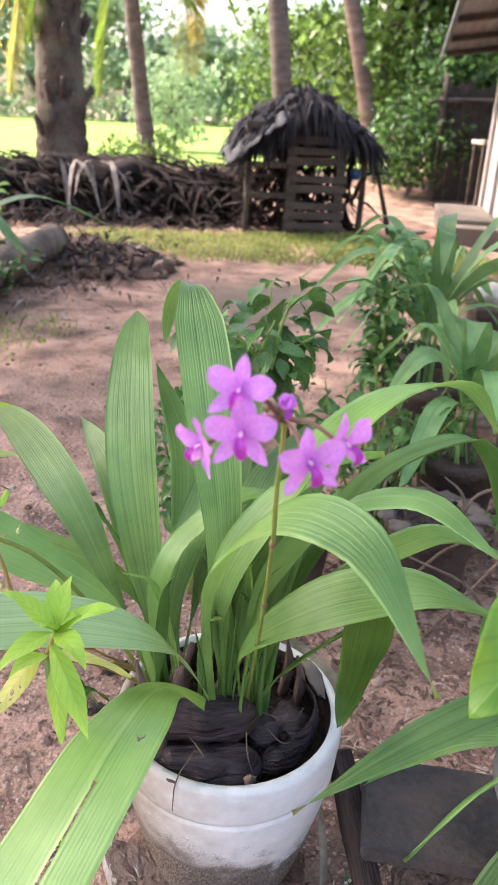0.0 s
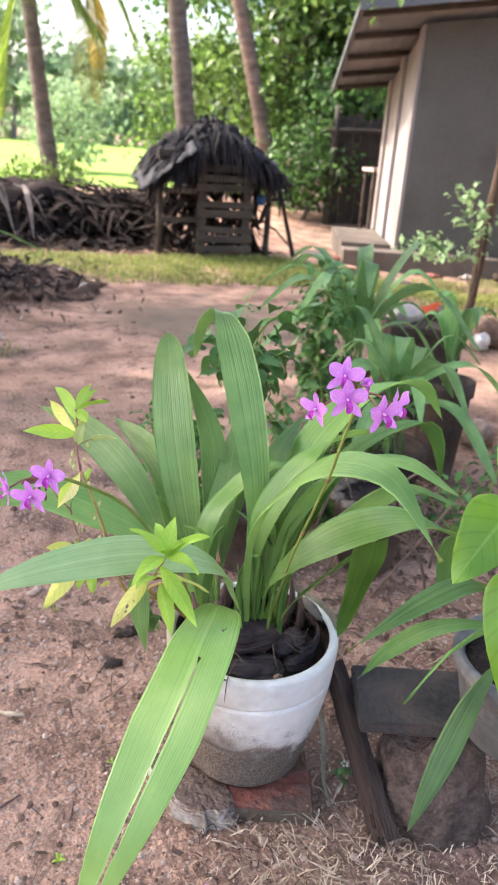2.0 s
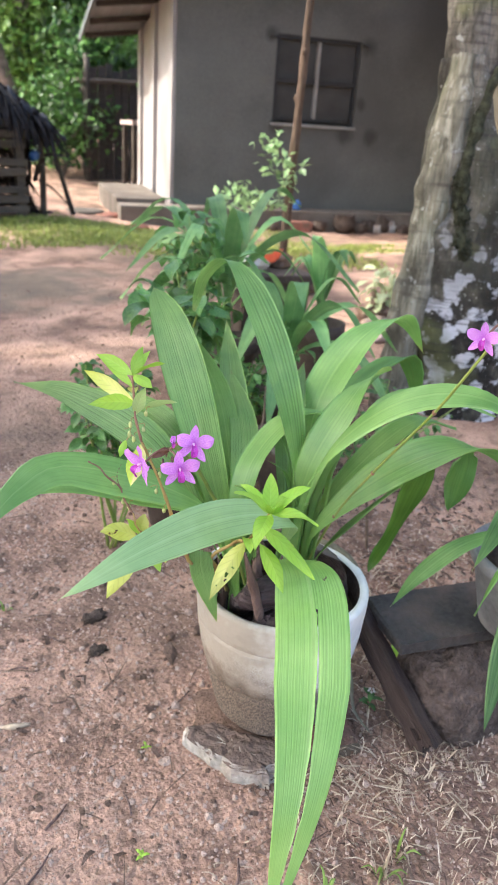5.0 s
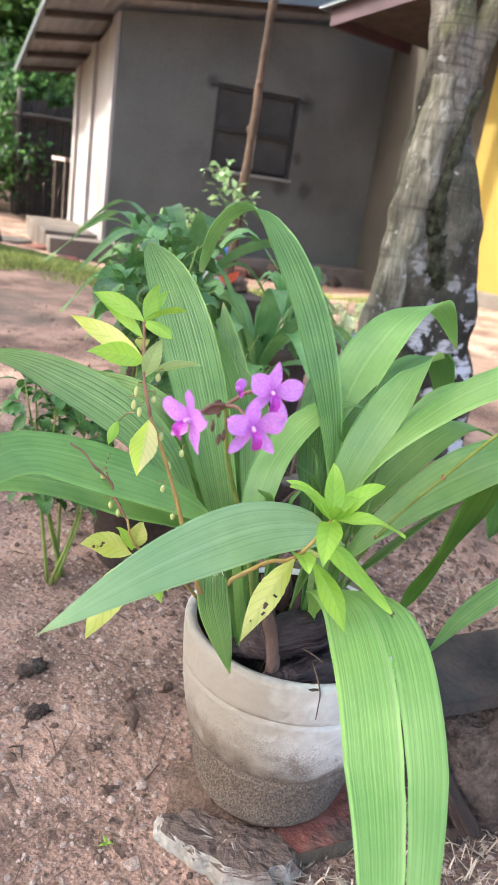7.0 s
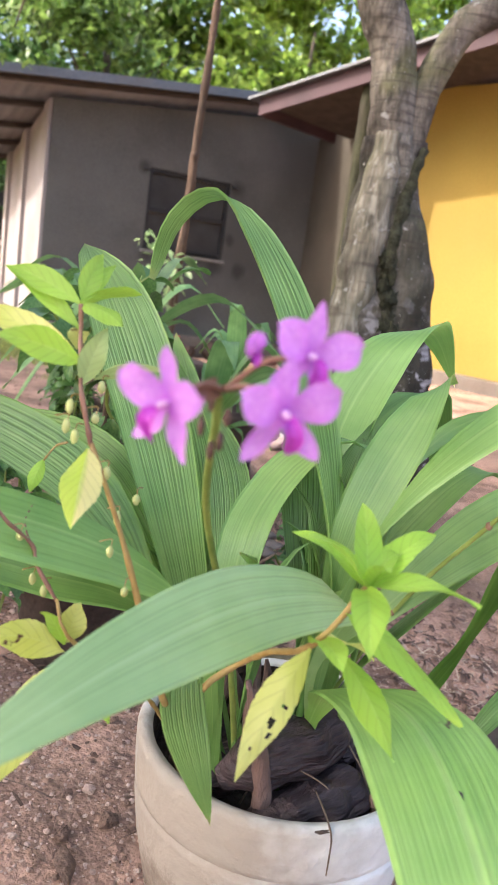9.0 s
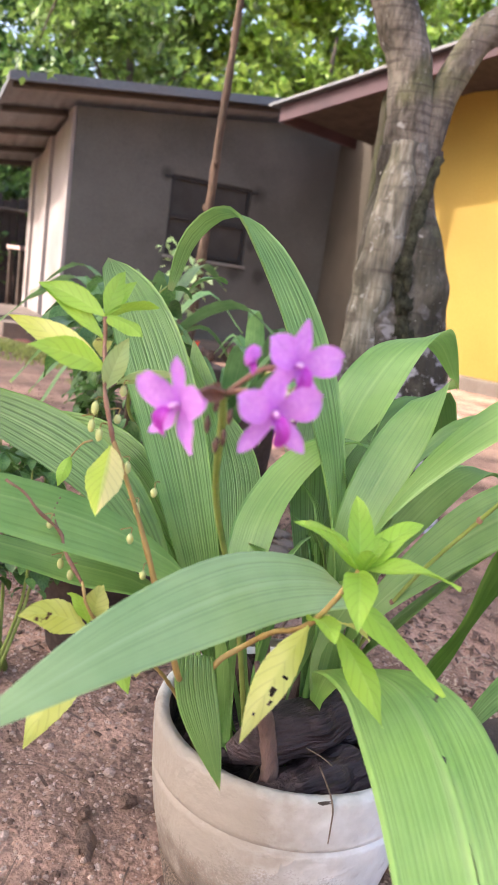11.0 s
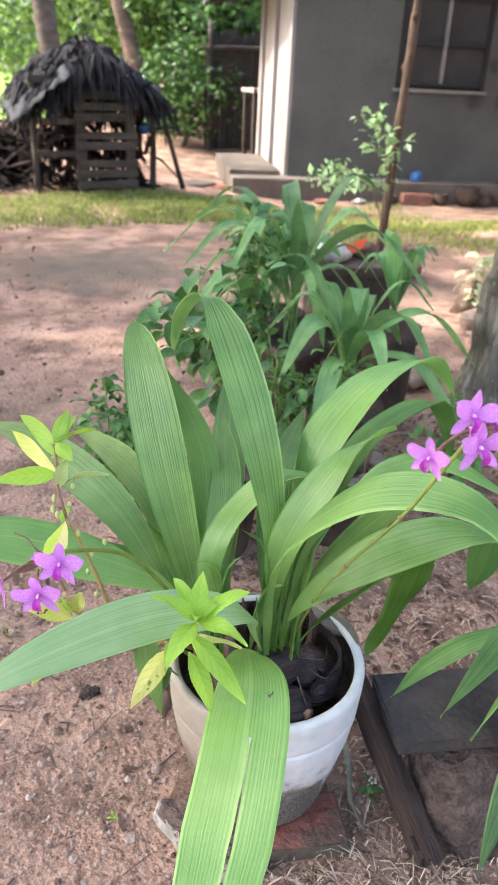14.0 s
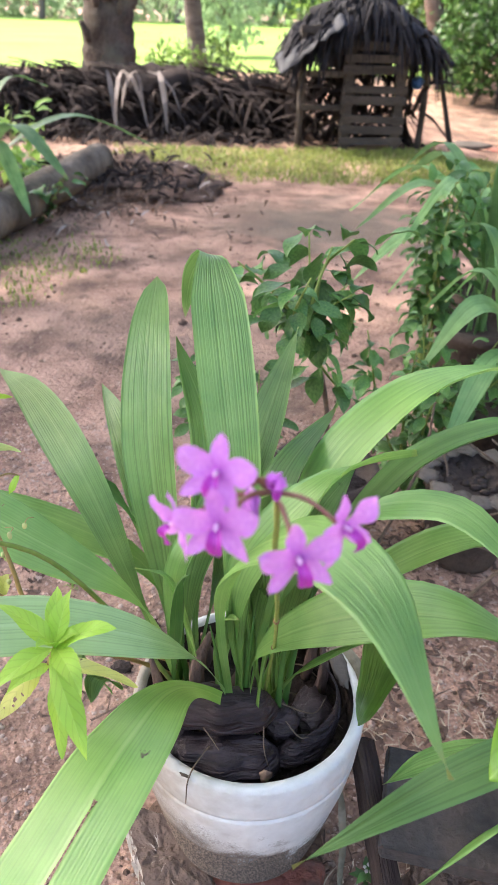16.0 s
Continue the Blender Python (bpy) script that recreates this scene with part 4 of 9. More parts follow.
def lump_mesh(name, centre, size, mat, rough=0.25, scale=4.0, cuts=3, flat_bottom=None, seed=0.0):
    bm = bmesh.new()
    bmesh.ops.create_icosphere(bm, subdivisions=cuts, radius=1.0)
    for v in bm.verts:
        d = v.co.normalized()
        q = 1 + rough * noise.noise(d * scale * 0.5 + Vector((seed, seed * 1.7, 0))) + rough * 0.4 * noise.noise(d * scale * 2 + Vector((seed, 0, seed)))
        v.co = Vector((d.x * size[0] * q, d.y * size[1] * q, d.z * size[2] * q)) + Vector(centre)
        if flat_bottom is not None:
            v.co.z = max(v.co.z, flat_bottom)
    return bm_mesh(name, bm, mat, True)


def rock_mesh(name, size, mat, seed, points=16):
    """A broken stone: the hull of scattered points, edges slightly worn."""
    r = np.random.default_rng(seed)
    bm = bmesh.new()
    for _ in range(points):
        d = r.normal(size=3)
        d /= np.linalg.norm(d)
        bm.verts.new(d * np.array(size) * r.uniform(0.75, 1.15))
    hull = bmesh.ops.convex_hull(bm, input=bm.verts[:])
    bmesh.ops.delete(bm, geom=[v for v in bm.verts if not v.link_faces], context="VERTS")
    bmesh.ops.bevel(bm, geom=bm.edges[:], offset=min(size) * 0.10, segments=1, affect="EDGES")
    return bm_mesh(name, bm, mat)


def scatter_leaves(rng, centres, size, spread_up=0.4, long=1.7):
    """Many small folded leaves: vertices, faces and UVs for one mesh."""
    n = len(centres)
    d = rng.normal(size=(n, 3))
    d[:, 2] -= spread_up
    d /= np.linalg.norm(d, axis=1)[:, None]
    up = rng.normal(size=(n, 3)) * 0.5 + np.array([0, 0, 1.0])
    s = np.cross(d, up)
    s /= np.maximum(np.linalg.norm(s, axis=1)[:, None], 1e-6)
    nor = np.cross(s, d)
    L = (size * rng.uniform(0.6, 1.3, n))[:, None]
    W = L / long * 0.5
    base, tip = centres - d * L / 2, centres + d * L / 2
    left, right = centres + s * W + nor * W * 0.35, centres - s * W + nor * W * 0.35
    verts = np.stack([base, left, tip, right], 1).reshape(-1, 3)
    i = np.arange(n)[:, None] * 4
    faces = np.concatenate([i + np.array([[0, 1, 2]]), i + np.array([[0, 2, 3]])])
    uvs = np.tile(np.array([[0.5, 0], [0.0, 0.5], [0.5, 1], [1, 0.5]]), (n, 1))
    return verts, faces, uvs


def crown_points(rng, centre, radii, n, clumps, clump_size):
    """Places of leaves in clumps near the skin of an uneven crown."""
    dirs = rng.normal(size=(clumps, 3))
    dirs /= np.linalg.norm(dirs, axis=1)[:, None]
    cc = np.asarray(centre) + dirs * np.asarray(radii) * rng.uniform(0.45, 1.05, (clumps, 1))
    pick = rng.integers(0, clumps, n)
    off = rng.normal(size=(n, 3)) * clump_size * np.array([1, 1, 0.6])
    return cc[pick] + off, cc


def make_tree(name, base, height, lean, crown_at, radii, leaves, leaf_size, seed, label, mat_leaf, trunk_r=0.14, clumps=40, clump_size=0.4, trunk_mat=None, limbs=5):
    rng = np.random.default_rng(seed)
    base = (base[0], base[1], min(base[2], ground_height(base[0], base[1])))
    root = thing(name, base, label, "tree")
    b = np.array(base, float)
    top = np.array(crown_at, float)
    mid = (b + top) / 2 + np.array([lean, 0, 0])
    part("trunk", tube_mesh("trunk", [b - [0, 0, 0.1], mid, top], [trunk_r, trunk_r * 0.75, trunk_r * 0.35], trunk_mat or M["palm_bark"], 18, 9, 0.15, 3.0), root)
    pts, cc = crown_points(rng, crown_at, radii, leaves, clumps, clump_size)
    for i in range(limbs):
        e = cc[i]
        s = b + (top - b) * rng.uniform(0.45, 0.9)
        part("limb", tube_mesh("limb", [s, (s + e) / 2 + rng.normal(size=3) * 0.15, e], [trunk_r * 0.4, trunk_r * 0.25, trunk_r * 0.08], trunk_mat or M["palm_bark"], 8, 6), root)
    pts[:, 2] = np.maximum(pts[:, 2], 0.05)
    v, f, u = scatter_leaves(rng, pts, leaf_size)
    part("crown", mesh_of("crown", v, f, mat_leaf, False, u), root)
    return root

# ---------------------------------------------------------------- ground
def ease(v):
    v = min(max(v, 0.0), 1.0)
    return v * v * (3 - 2 * v)


def ground_height(x, y):
    """Nearly level yard that falls a little towards the grey house."""
    h = 0.012 * noise.noise(Vector((x * 1.1, y * 1.1, 0))) + 0.006 * noise.noise(Vector((x * 5, y * 5, 3)))
    near = math.exp(-((x - 0.2) ** 2 + (y - 0.95) ** 2) / 0.12)
    fall = 0.32 * ease((x - 2.2) / 2.6) * ease((y - 4.8) / 3.2) * (1 - ease((y - 12.0) / 5.0))
    return h * (1 - 0.7 * near) - fall


def make_ground():
    """One sheet: fine squares round the pot, growing to the horizon."""
    def axis(lo, hi, c):
        step, out, v = 0.05, [c], c
        while v < hi:
            step = 0.05 if abs(v - c) < 2.2 else step * 1.16
            v += step
            out.append(v)
        v, step = c, 0.05
        while v > lo:
            step = 0.05 if abs(v - c) < 2.2 else step * 1.16
            v -= step
            out.insert(0, v)
        return out
    xs, ys = axis(-400, 400, 0.3), axis(-300, 500, 1.2)
    verts = [(x, y, ground_height(x, y)) for y in ys for x in xs]
    w = len(xs)
    faces = [(j * w + i, j * w + i + 1, (j + 1) * w + i + 1, (j + 1) * w + i) for j in range(len(ys) - 1) for i in range(w - 1)]
    return tagged(new("ground", mesh_of("ground", np.array(verts), faces, M["soil"])), "bare reddish-brown sandy soil of the yard", "ground", kind="structure")


ground = make_ground()


def strips(rng, n, xr, yr, length, width, mat, name, lift=0.006, curve=0.2, flat=True, upright=0.0):
    """Loose straws or grass blades: three-jointed strips."""
    x, y = rng.uniform(*xr, n), rng.uniform(*yr, n)
    if upright:          # thin towards the edges and in bare patches
        mx, my = (xr[0] + xr[1]) / 2, (yr[0] + yr[1]) / 2
        edge = np.maximum(np.abs(x - mx) / (xr[1] - xr[0]), np.abs(y - my) / (yr[1] - yr[0])) * 2
        bare = np.array([noise.noise(Vector((p * 1.6, q * 1.6, 7))) for p, q in zip(x, y)])
        keep = bare + 0.55 - 0.75 * edge ** 2 > rng.uniform(-0.3, 0.3, n)
        x, y = x[keep], y[keep]
        n = len(x)
    a = rng.uniform(0, 2 * np.pi, n)
    L = length * rng.uniform(0.4, 1.4, n)
    z = np.array([ground_height(p, q) for p, q in zip(x, y)]) + lift * rng.uniform(0.3, 1.5, n)
    d = np.stack([np.cos(a), np.sin(a), np.zeros(n)], 1)
    s = np.stack([-np.sin(a), np.cos(a), np.zeros(n)], 1) * (width * rng.uniform(0.6, 1.3, n))[:, None]
    p0 = np.stack([x, y, z], 1)
    up = np.array([0, 0, 1.0])
    if upright:
        k = rng.uniform(0.2, 0.9, n)[:, None]
        p1 = p0 + (up * upright + d * k * 0.3) * L[:, None] * 0.55
        p2 = p1 + (up * upright * 0.6 + d * k) * L[:, None] * 0.45
    else:
        p1 = p0 + d * L[:, None] * 0.5 + s * rng.normal(size=(n, 1)) * 1.2 + up * (lift * rng.uniform(0, 2, n))[:, None]
        p2 = p0 + d * L[:, None] + up * (lift * rng.uniform(0, 1.5, n))[:, None]
    v = np.stack([p0 - s, p0 + s, p1 - s, p1 + s, p2 - s * 0.3, p2 + s * 0.3], 1).reshape(-1, 3)
    i = np.arange(n)[:, None] * 6
    f = np.concatenate([i + np.array([[0, 1, 3, 2]]), i + np.array([[2, 3, 5, 4]])])
    u = np.tile(np.array([[0, 0], [1, 0], [0, 0.5], [1, 0.5], [0, 1], [1, 1]]), (n, 1))
    return mesh_of(name, v, f, mat, False, u)


rng = np.random.default_rng(5)
# rice field behind the yard
bm = bmesh.new()
vs = [bm.verts.new(p) for p in ((-70, 17.5, 0.03), (7, 18.5, 0.03), (16, 90, 0.03), (-70, 90, 0.03))]
bm.faces.new(vs)
tagged(new("rice_field", bm_mesh("rice_field", bm, M["field"])), "bright green sunlit rice field behind the yard", "field", kind="structure")

# grass strips
g1 = strips(rng, 26000, (-0.9, 4.8), (6.3, 8.1), 0.055, 0.0040, M["grass"], "grass", upright=0.8)
tagged(new("yard_grass", g1), "short yellow-green grass strip before the shelter", "grass", kind="stuff")
g2 = strips(rng, 19000, (2.2, 6.0), (4.7, 8.7), 0.055, 0.0040, M["grass"], "grass", upright=0.8)
tagged(new("house_grass", g2), "short thin grass before the grey house", "grass", kind="stuff")
g3 = strips(rng, 2600, (-1.5, -0.25), (3.4, 5.0), 0.035, 0.0035, M["grass"], "grass", upright=0.8)
tagged(new("weedy_grass", g3), "thin weeds on the bare soil by the log", "grass", kind="stuff")
st = strips(rng, 200, (0.05, 1.1), (-0.05, 0.92), 0.034, 0.0010, M["straw"], "straw", lift=0.006)
tagged(new("straw_litter", st), "pale dry straw scattered on soil beside the pot", "straw", kind="stuff")
for label, count, xr, yr, length, width, look_of in (("fine pale straw bits on soil by the bench", 520, (0.08, 1.0), (0.36, 0.90), 0.013, 0.0009, "pale_straw"), ("long dry straws on soil by the bench", 70, (0.12, 1.0), (0.42, 0.88), 0.055, 0.0011, "straw"),
                                                     ("dark rotted straw on soil by the bench", 1300, (0.05, 1.1), (0.30, 0.95), 0.026, 0.0013, "leaf_mould"), ("dry straw lying behind the slab", 520, (0.42, 1.3), (0.80, 1.35), 0.040, 0.0014, "straw"),
                                                     ("bleached straws lying on dark soil by the bench", 130, (0.10, 1.0), (0.40, 0.85), 0.046, 0.0013, "pale_straw"), ("dry straw round the rough block", 120, (0.55, 0.95), (0.50, 0.80), 0.044, 0.0013, "straw"), ("fine straw bits on soil by the stone", 420, (-0.1, 0.5), (0.45, 0.75), 0.018, 0.0009, "straw")):
    tagged(new("straw_litter", strips(rng, count, xr, yr, length, width, M[look_of], "straw", lift=0.008)), label, "straw", kind="stuff")
st2 = strips(rng, 900, (-1.3, 1.6), (0.15, 3.2), 0.045, 0.0013, M["dry_leaf"], "twig", lift=0.004)
tagged(new("twig_litter", st2), "thin brown twigs and rootlets lying on bare soil", "twig", kind="stuff")


st3 = strips(rng, 130, (0.12, 0.48), (0.62, 0.80), 0.045, 0.0012, M["straw"], "straw", lift=0.012)
tagged(new("straw_heap", st3), "loose heap of dry straw before the brick", "straw", kind="stuff")
st4 = strips(rng, 230, (-1.2, 1.4), (-0.1, 2.6), 0.08, 0.0021, M["dry_leaf"], "twig", lift=0.009)
tagged(new("stick_litter", st4), "dark sticks and bark strips lying on bare soil", "twig", kind="stuff")


st5 = strips(rng, 320, (-1.0, 1.3), (-0.1, 1.9), 0.026, 0.0045, M["leaf_mould"], "bark_bits", lift=0.005)
tagged(new("leaf_debris", st5), "dark crumbled leaves and bark bits on bare soil", "leaf litter", kind="stuff")


# leaf litter laid dark and thick to deepen the shade between the pots
st6 = strips(rng, 1500, (0.38, 1.7), (1.0, 2.3), 0.030, 0.0055, M["leaf_mould"], "bark_bits", lift=0.006)
tagged(new("leaf_debris", st6), "dark rotting leaves between the pots, also darkening the shaded soil", "leaf litter", kind="stuff")


def pebbles(n, xr, yr, size, seed, mat):
    r = np.random.default_rng(seed)
    bm = bmesh.new()
    bmesh.ops.create_icosphere(bm, subdivisions=1, radius=1.0)
    base = np.array([(*v.co.xy, v.co.z * 0.75) for v in bm.verts])
    tri = np.array([[v.index for v in f.verts] for f in bm.faces])
    bm.free()
    x, y = r.uniform(*xr, n), r.uniform(*yr, n)
    z = np.array([ground_height(p, q) for p, q in zip(x, y)])
    s = size * r.lognormal(0, 0.55, n)
    a = r.uniform(0, 6.3, n)
    v = base[None] * s[:, None, None] * r.uniform(0.7, 1.25, (n, 12, 3))
    c, q = np.cos(a)[:, None], np.sin(a)[:, None]
    v = np.stack([v[:, :, 0] * c - v[:, :, 1] * q, v[:, :, 0] * q + v[:, :, 1] * c, v[:, :, 2]], 2) + np.stack([x, y, z + s * 0.2], 1)[:, None, :]
    f = tri[None] + (np.arange(n) * 12)[:, None, None]
    return mesh_of("pebbles", v.reshape(-1, 3), f.reshape(-1, 3), mat, False)


tagged(new("gravel", pebbles(24000, (-1.2, 1.3), (0.1, 2.4), 0.0022, 3, M["pebble"])), "fine pale grit lying in the soil", "gravel", kind="stuff")
tagged(new("soil_clods", pebbles(2600, (-1.5, 2.2), (0.1, 5.0), 0.0042, 4, M["dark_crumb"])), "small crumbs of brown soil", "soil", kind="stuff")
tagged(new("dark_crumbs", pebbles(4500, (-1.1, 1.3), (0.1, 2.2), 0.0021, 9, M["dark_crumb"])), "fine dark crumbs of leaf mould on the soil", "soil", kind="stuff")


# ---------------------------------------------------------------- grey house
H = Vector((4.88, 9.64, 0.0))
HOUSE = Matrix.Translation(H) @ Matrix.Rotation(radians(-18), 4, "Z")     # x along the front wall, y to the back


def roof_z(u, v):
    return 2.93 + 0.136 * u - 0.17 * (v + 0.5)


def prism(bm, pts, z0, z1s, m):
    """An upright block on four ground corners, with a top height for each."""
    lo = [bm.verts.new(m @ Vector((p[0], p[1], z0))) for p in pts]
    hi = [bm.verts.new(m @ Vector((p[0], p[1], z))) for p, z in zip(pts, z1s)]
    bm.faces.new(lo[::-1])
    bm.faces.new(hi)
    for i in range(4):
        j = (i + 1) % 4
        bm.faces.new((lo[i], lo[j], hi[j], hi[i]))


def wall_piece(bm, u0, u1, v0, v1, z0, z1=None):
    pts = [(u0, v0), (u1, v0), (u1, v1), (u0, v1)]
    prism(bm, pts, z0, [roof_z(*p) - 0.06 if z1 is None else z1 for p in pts], HOUSE)


def stain_wall(m, spots):
    """Dark damp runs on the plaster, each about its own place (x, y, z, radius)."""
    n, l = m.node_tree.nodes, m.node_tree.links
    b = n["Principled BSDF"]
    colour = b.inputs["Base Color"].links[0].from_socket
    co, mp, t = n.new("ShaderNodeTexCoord"), n.new("ShaderNodeMapping"), n.new("ShaderNodeTexNoise")
    mp.inputs["Scale"].default_value = (1, 1, 0.35)
    t.inputs["Scale"].default_value, t.inputs["Detail"].default_value = 9.0, 6.0
    l.new(co.outputs["Object"], mp.inputs["Vector"])
    l.new(mp.outputs["Vector"], t.inputs["Vector"])
    for x, y, z, radius in spots:
        far = n.new("ShaderNodeVectorMath")
        far.operation = "DISTANCE"
        far.inputs[1].default_value = (x, y, z)
        l.new(co.outputs["Object"], far.inputs[0])
        add = n.new("ShaderNodeMath")
        add.operation = "MULTIPLY_ADD"
        l.new(t.outputs["Fac"], add.inputs[0])
        add.inputs[1].default_value = -0.9 * radius
        l.new(far.outputs["Value"], add.inputs[2])
        r = n.new("ShaderNodeMapRange")
        r.inputs["From Min"].default_value, r.inputs["From Max"].default_value = -0.1 * radius, 0.55 * radius
        r.inputs["To Min"].default_value, r.inputs["To Max"].default_value = 0.75, 0.0
        l.new(add.outputs[0], r.inputs["Value"])
        mx = n.new("ShaderNodeMix")
        mx.data_type = "RGBA"
        l.new(r.outputs["Result"], mx.inputs["Factor"])
        l.new(colour, mx.inputs["A"])
        mx.inputs["B"].default_value = (0.045, 0.042, 0.040, 1)
        colour = mx.outputs["Result"]
    l.new(colour, b.inputs["Base Color"])


stain_wall(M["plaster"], [(*(HOUSE @ Vector((u, 0.0, z))), r) for u, z, r in ((2.50, 0.98, 0.16), (1.45, 1.02, 0.14), (1.31, 2.19, 0.12), (2.74, 2.14, 0.15), (2.72, 1.40, 0.12), (2.92, 0.98, 0.14))])
house = thing("grey_house", H, "grey cement-plastered house under a sheet roof", "house")
bm = bmesh.new()
WU0, WU1, WZ0, WZ1 = 1.38, 2.63, 1.10, 2.20
for u0, u1, z0, z1 in ((0.0, WU0, -0.36, None), (WU1, 4.1, -0.36, None), (WU0, WU1, -0.36, WZ0), (WU0, WU1, WZ1, None)):
    wall_piece(bm, u0, u1, 0.0, 0.16, z0, z1)
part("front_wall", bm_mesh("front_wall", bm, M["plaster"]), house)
# side wall and pilasters: how bright this side looks is in their colour
bm = bmesh.new()
wall_piece(bm, -0.004, 0.156, 0.163, 2.9, -0.36)
part("side_wall", bm_mesh("side_wall", bm, M["plaster_side"]), house, "plaster side wall, its light and tree shade put into a pale colour")
for v0, v1, o in ((0.02, 0.30, -0.05), (1.35, 1.65, -0.06), (2.62, 2.9, -0.05)):
    bm = bmesh.new()
    wall_piece(bm, o, -0.0045, v0, v1, -0.36)
    part("pilaster", bm_mesh("pilaster", bm, M["plaster_side"]), house, "plaster pilaster in the side wall's light-toned colour")
bm = bmesh.new()
wall_piece(bm, 3.94, 4.1, 0.163, 2.9, -0.36)
wall_piece(bm, 0.16, 3.93, 2.74, 2.9, -0.36)
part("rear_wall", bm_mesh("rear_wall", bm, M["plaster"]), house)
# plinth and the pale step at its side
part("plinth", box_mesh("plinth", (-0.80, -0.38, -0.42), (5.2, -0.004, -0.055), M["concrete"], HOUSE, 0.015), house)
part("step", box_mesh("step", (-0.78, 0.25, -0.42), (-0.07, 2.4, -0.02), M["concrete"], HOUSE, 0.015), house, "worn cement apron")
# roof sheet with its waves, resting on purlins; bounced light is in its colour
cols, rows_ = 120, 2
verts, faces = [], []
for j, v in enumerate((-0.62, 3.35)):
    for i in range(cols + 1):
        u = -0.92 + (5.6 + 0.92) * i / cols
        verts.append(HOUSE @ Vector((u, v, roof_z(u, v) + 0.045 + 0.018 * math.cos(i * 2.1))))
faces = [(i, i + 1, cols + 2 + i, cols + 1 + i) for i in range(cols)]
roof = part("roof", mesh_of("roof", [tuple(v) for v in verts], faces, M["lit_sheet"]), house, "grey corrugated metal roof sheet")
sol = roof.modifiers.new("thick", "SOLIDIFY")
sol.thickness = 0.012
for v in (-0.45, 0.45, 1.4, 2.3, 3.1):
    bm = bmesh.new()
    pts = [(-0.88, v - 0.035), (5.5, v - 0.035), (5.5, v + 0.035), (-0.88, v + 0.035)]
    lo = [bm.verts.new(HOUSE @ Vector((p[0], p[1], roof_z(*p) - 0.055))) for p in pts]
    hi = [bm.verts.new(HOUSE @ Vector((p[0], p[1], roof_z(*p) + 0.01))) for p in pts]
    bm.faces.new(lo[::-1]), bm.faces.new(hi)
    for i in range(4):
        bm.faces.new((lo[i], lo[(i + 1) % 4], hi[(i + 1) % 4], hi[i]))
    part("purlin", bm_mesh("purlin", bm, M["timber"]), house, "dark timber purlin")
for u0, u1, v0, v1 in ((-0.93, 5.6, -0.655, -0.625), (-0.955, -0.925, -0.65, 3.36)):
    bm = bmesh.new()
    pts = [(u0, v0), (u1, v0), (u1, v1), (u0, v1)]
    lo = [bm.verts.new(HOUSE @ Vector((p[0], p[1], roof_z(*p) - 0.05))) for p in pts]
    hi = [bm.verts.new(HOUSE @ Vector((p[0], p[1], roof_z(*p) + 0.055))) for p in pts]
    bm.faces.new(lo[::-1]), bm.faces.new(hi)
    for i in range(4):
        bm.faces.new((lo[i], lo[(i + 1) % 4], hi[(i + 1) % 4], hi[i]))
    part("eave_board", bm_mesh("eave_board", bm, M["sheet"]), house)
# window: iron frame, pale mullion, two bars, dark panes, flaps of the shutters left open
window = part("window", box_mesh("window", (WU0, 0.10, WZ0), (WU1, 0.155, WZ0 + 0.03), M["iron"], HOUSE), house, "dark barred window")


M["pane"] = material("dusty_dark_glass", (0.036, 0.035, 0.034), (0.060, 0.058, 0.055), 0.6, 3, 60, 0.0, spec=0.2)
for k, (a, b_, c, d) in enumerate(((WU0, WU0 + 0.05, WZ0, WZ1), (WU1 - 0.05, WU1, WZ0, WZ1), (WU0, WU1, WZ1 - 0.05, WZ1), (WU0, WU1, WZ0 + 0.03, WZ0 + 0.07))):
    part("frame", box_mesh("frame", (a + 0.001 * k, 0.02 + 0.002 * k, c), (b_ - 0.001 * k, 0.12, d), M["iron"], HOUSE, 0.004), window)
um = (WU0 + WU1) / 2 + 0.01
part("mullion", box_mesh("mullion", (um - 0.022, 0.015, WZ0 + 0.071), (um + 0.022, 0.118, WZ1 - 0.051), M["mullion"], HOUSE, 0.004), window, "pale timber mullion")
for a, b_ in ((WU0 + 0.051, um - 0.023), (um + 0.023, WU1 - 0.051)):
    part("bar", box_mesh("bar", (a, 0.02, 1.61), (b_, 0.10, 1.675), M["iron"], HOUSE, 0.003), window)
    part("pane", box_mesh("pane", (a, 0.07, WZ0 + 0.071), (b_, 0.078, 1.619), M["pane"], HOUSE), window)
    part("pane", box_mesh("pane", (a, 0.07, 1.666), (b_, 0.078, WZ1 - 0.051), M["pane"], HOUSE), window)
part("sill", box_mesh("sill", (WU0 - 0.03, -0.035, WZ0 - 0.045), (WU1 + 0.03, 0.015, WZ0 - 0.004), M["mullion"], HOUSE, 0.005), window, "pale cement sill")
for u in (WU0 - 0.10, WU1 + 0.012):
    part("hinge", box_mesh("hinge", (u, -0.03, WZ1 - 0.06), (u + 0.09, -0.003, WZ1 - 0.03), M["iron"], HOUSE, 0.004), window, "iron shutter hinge")

# ---------------------------------------------------------------- yellow house
yhouse = thing("yellow_house", (7.4, 4.0, 0), "yellow-painted house with a purple-brown eave board", "house")
part("wall", box_mesh("wall", (7.4, -4.0, 0.16), (7.6, 5.72, 3.3), M["yellow"]), yhouse)
part("plinth", box_mesh("plinth", (7.25, -4.0, -0.4), (7.7, 5.8, 0.16), M["concrete"], None, 0.02), yhouse)
RET = Matrix.Translation((7.62, 5.74, 0)) @ Matrix.Rotation(math.atan2(2.66, 1.06), 4, "Z")
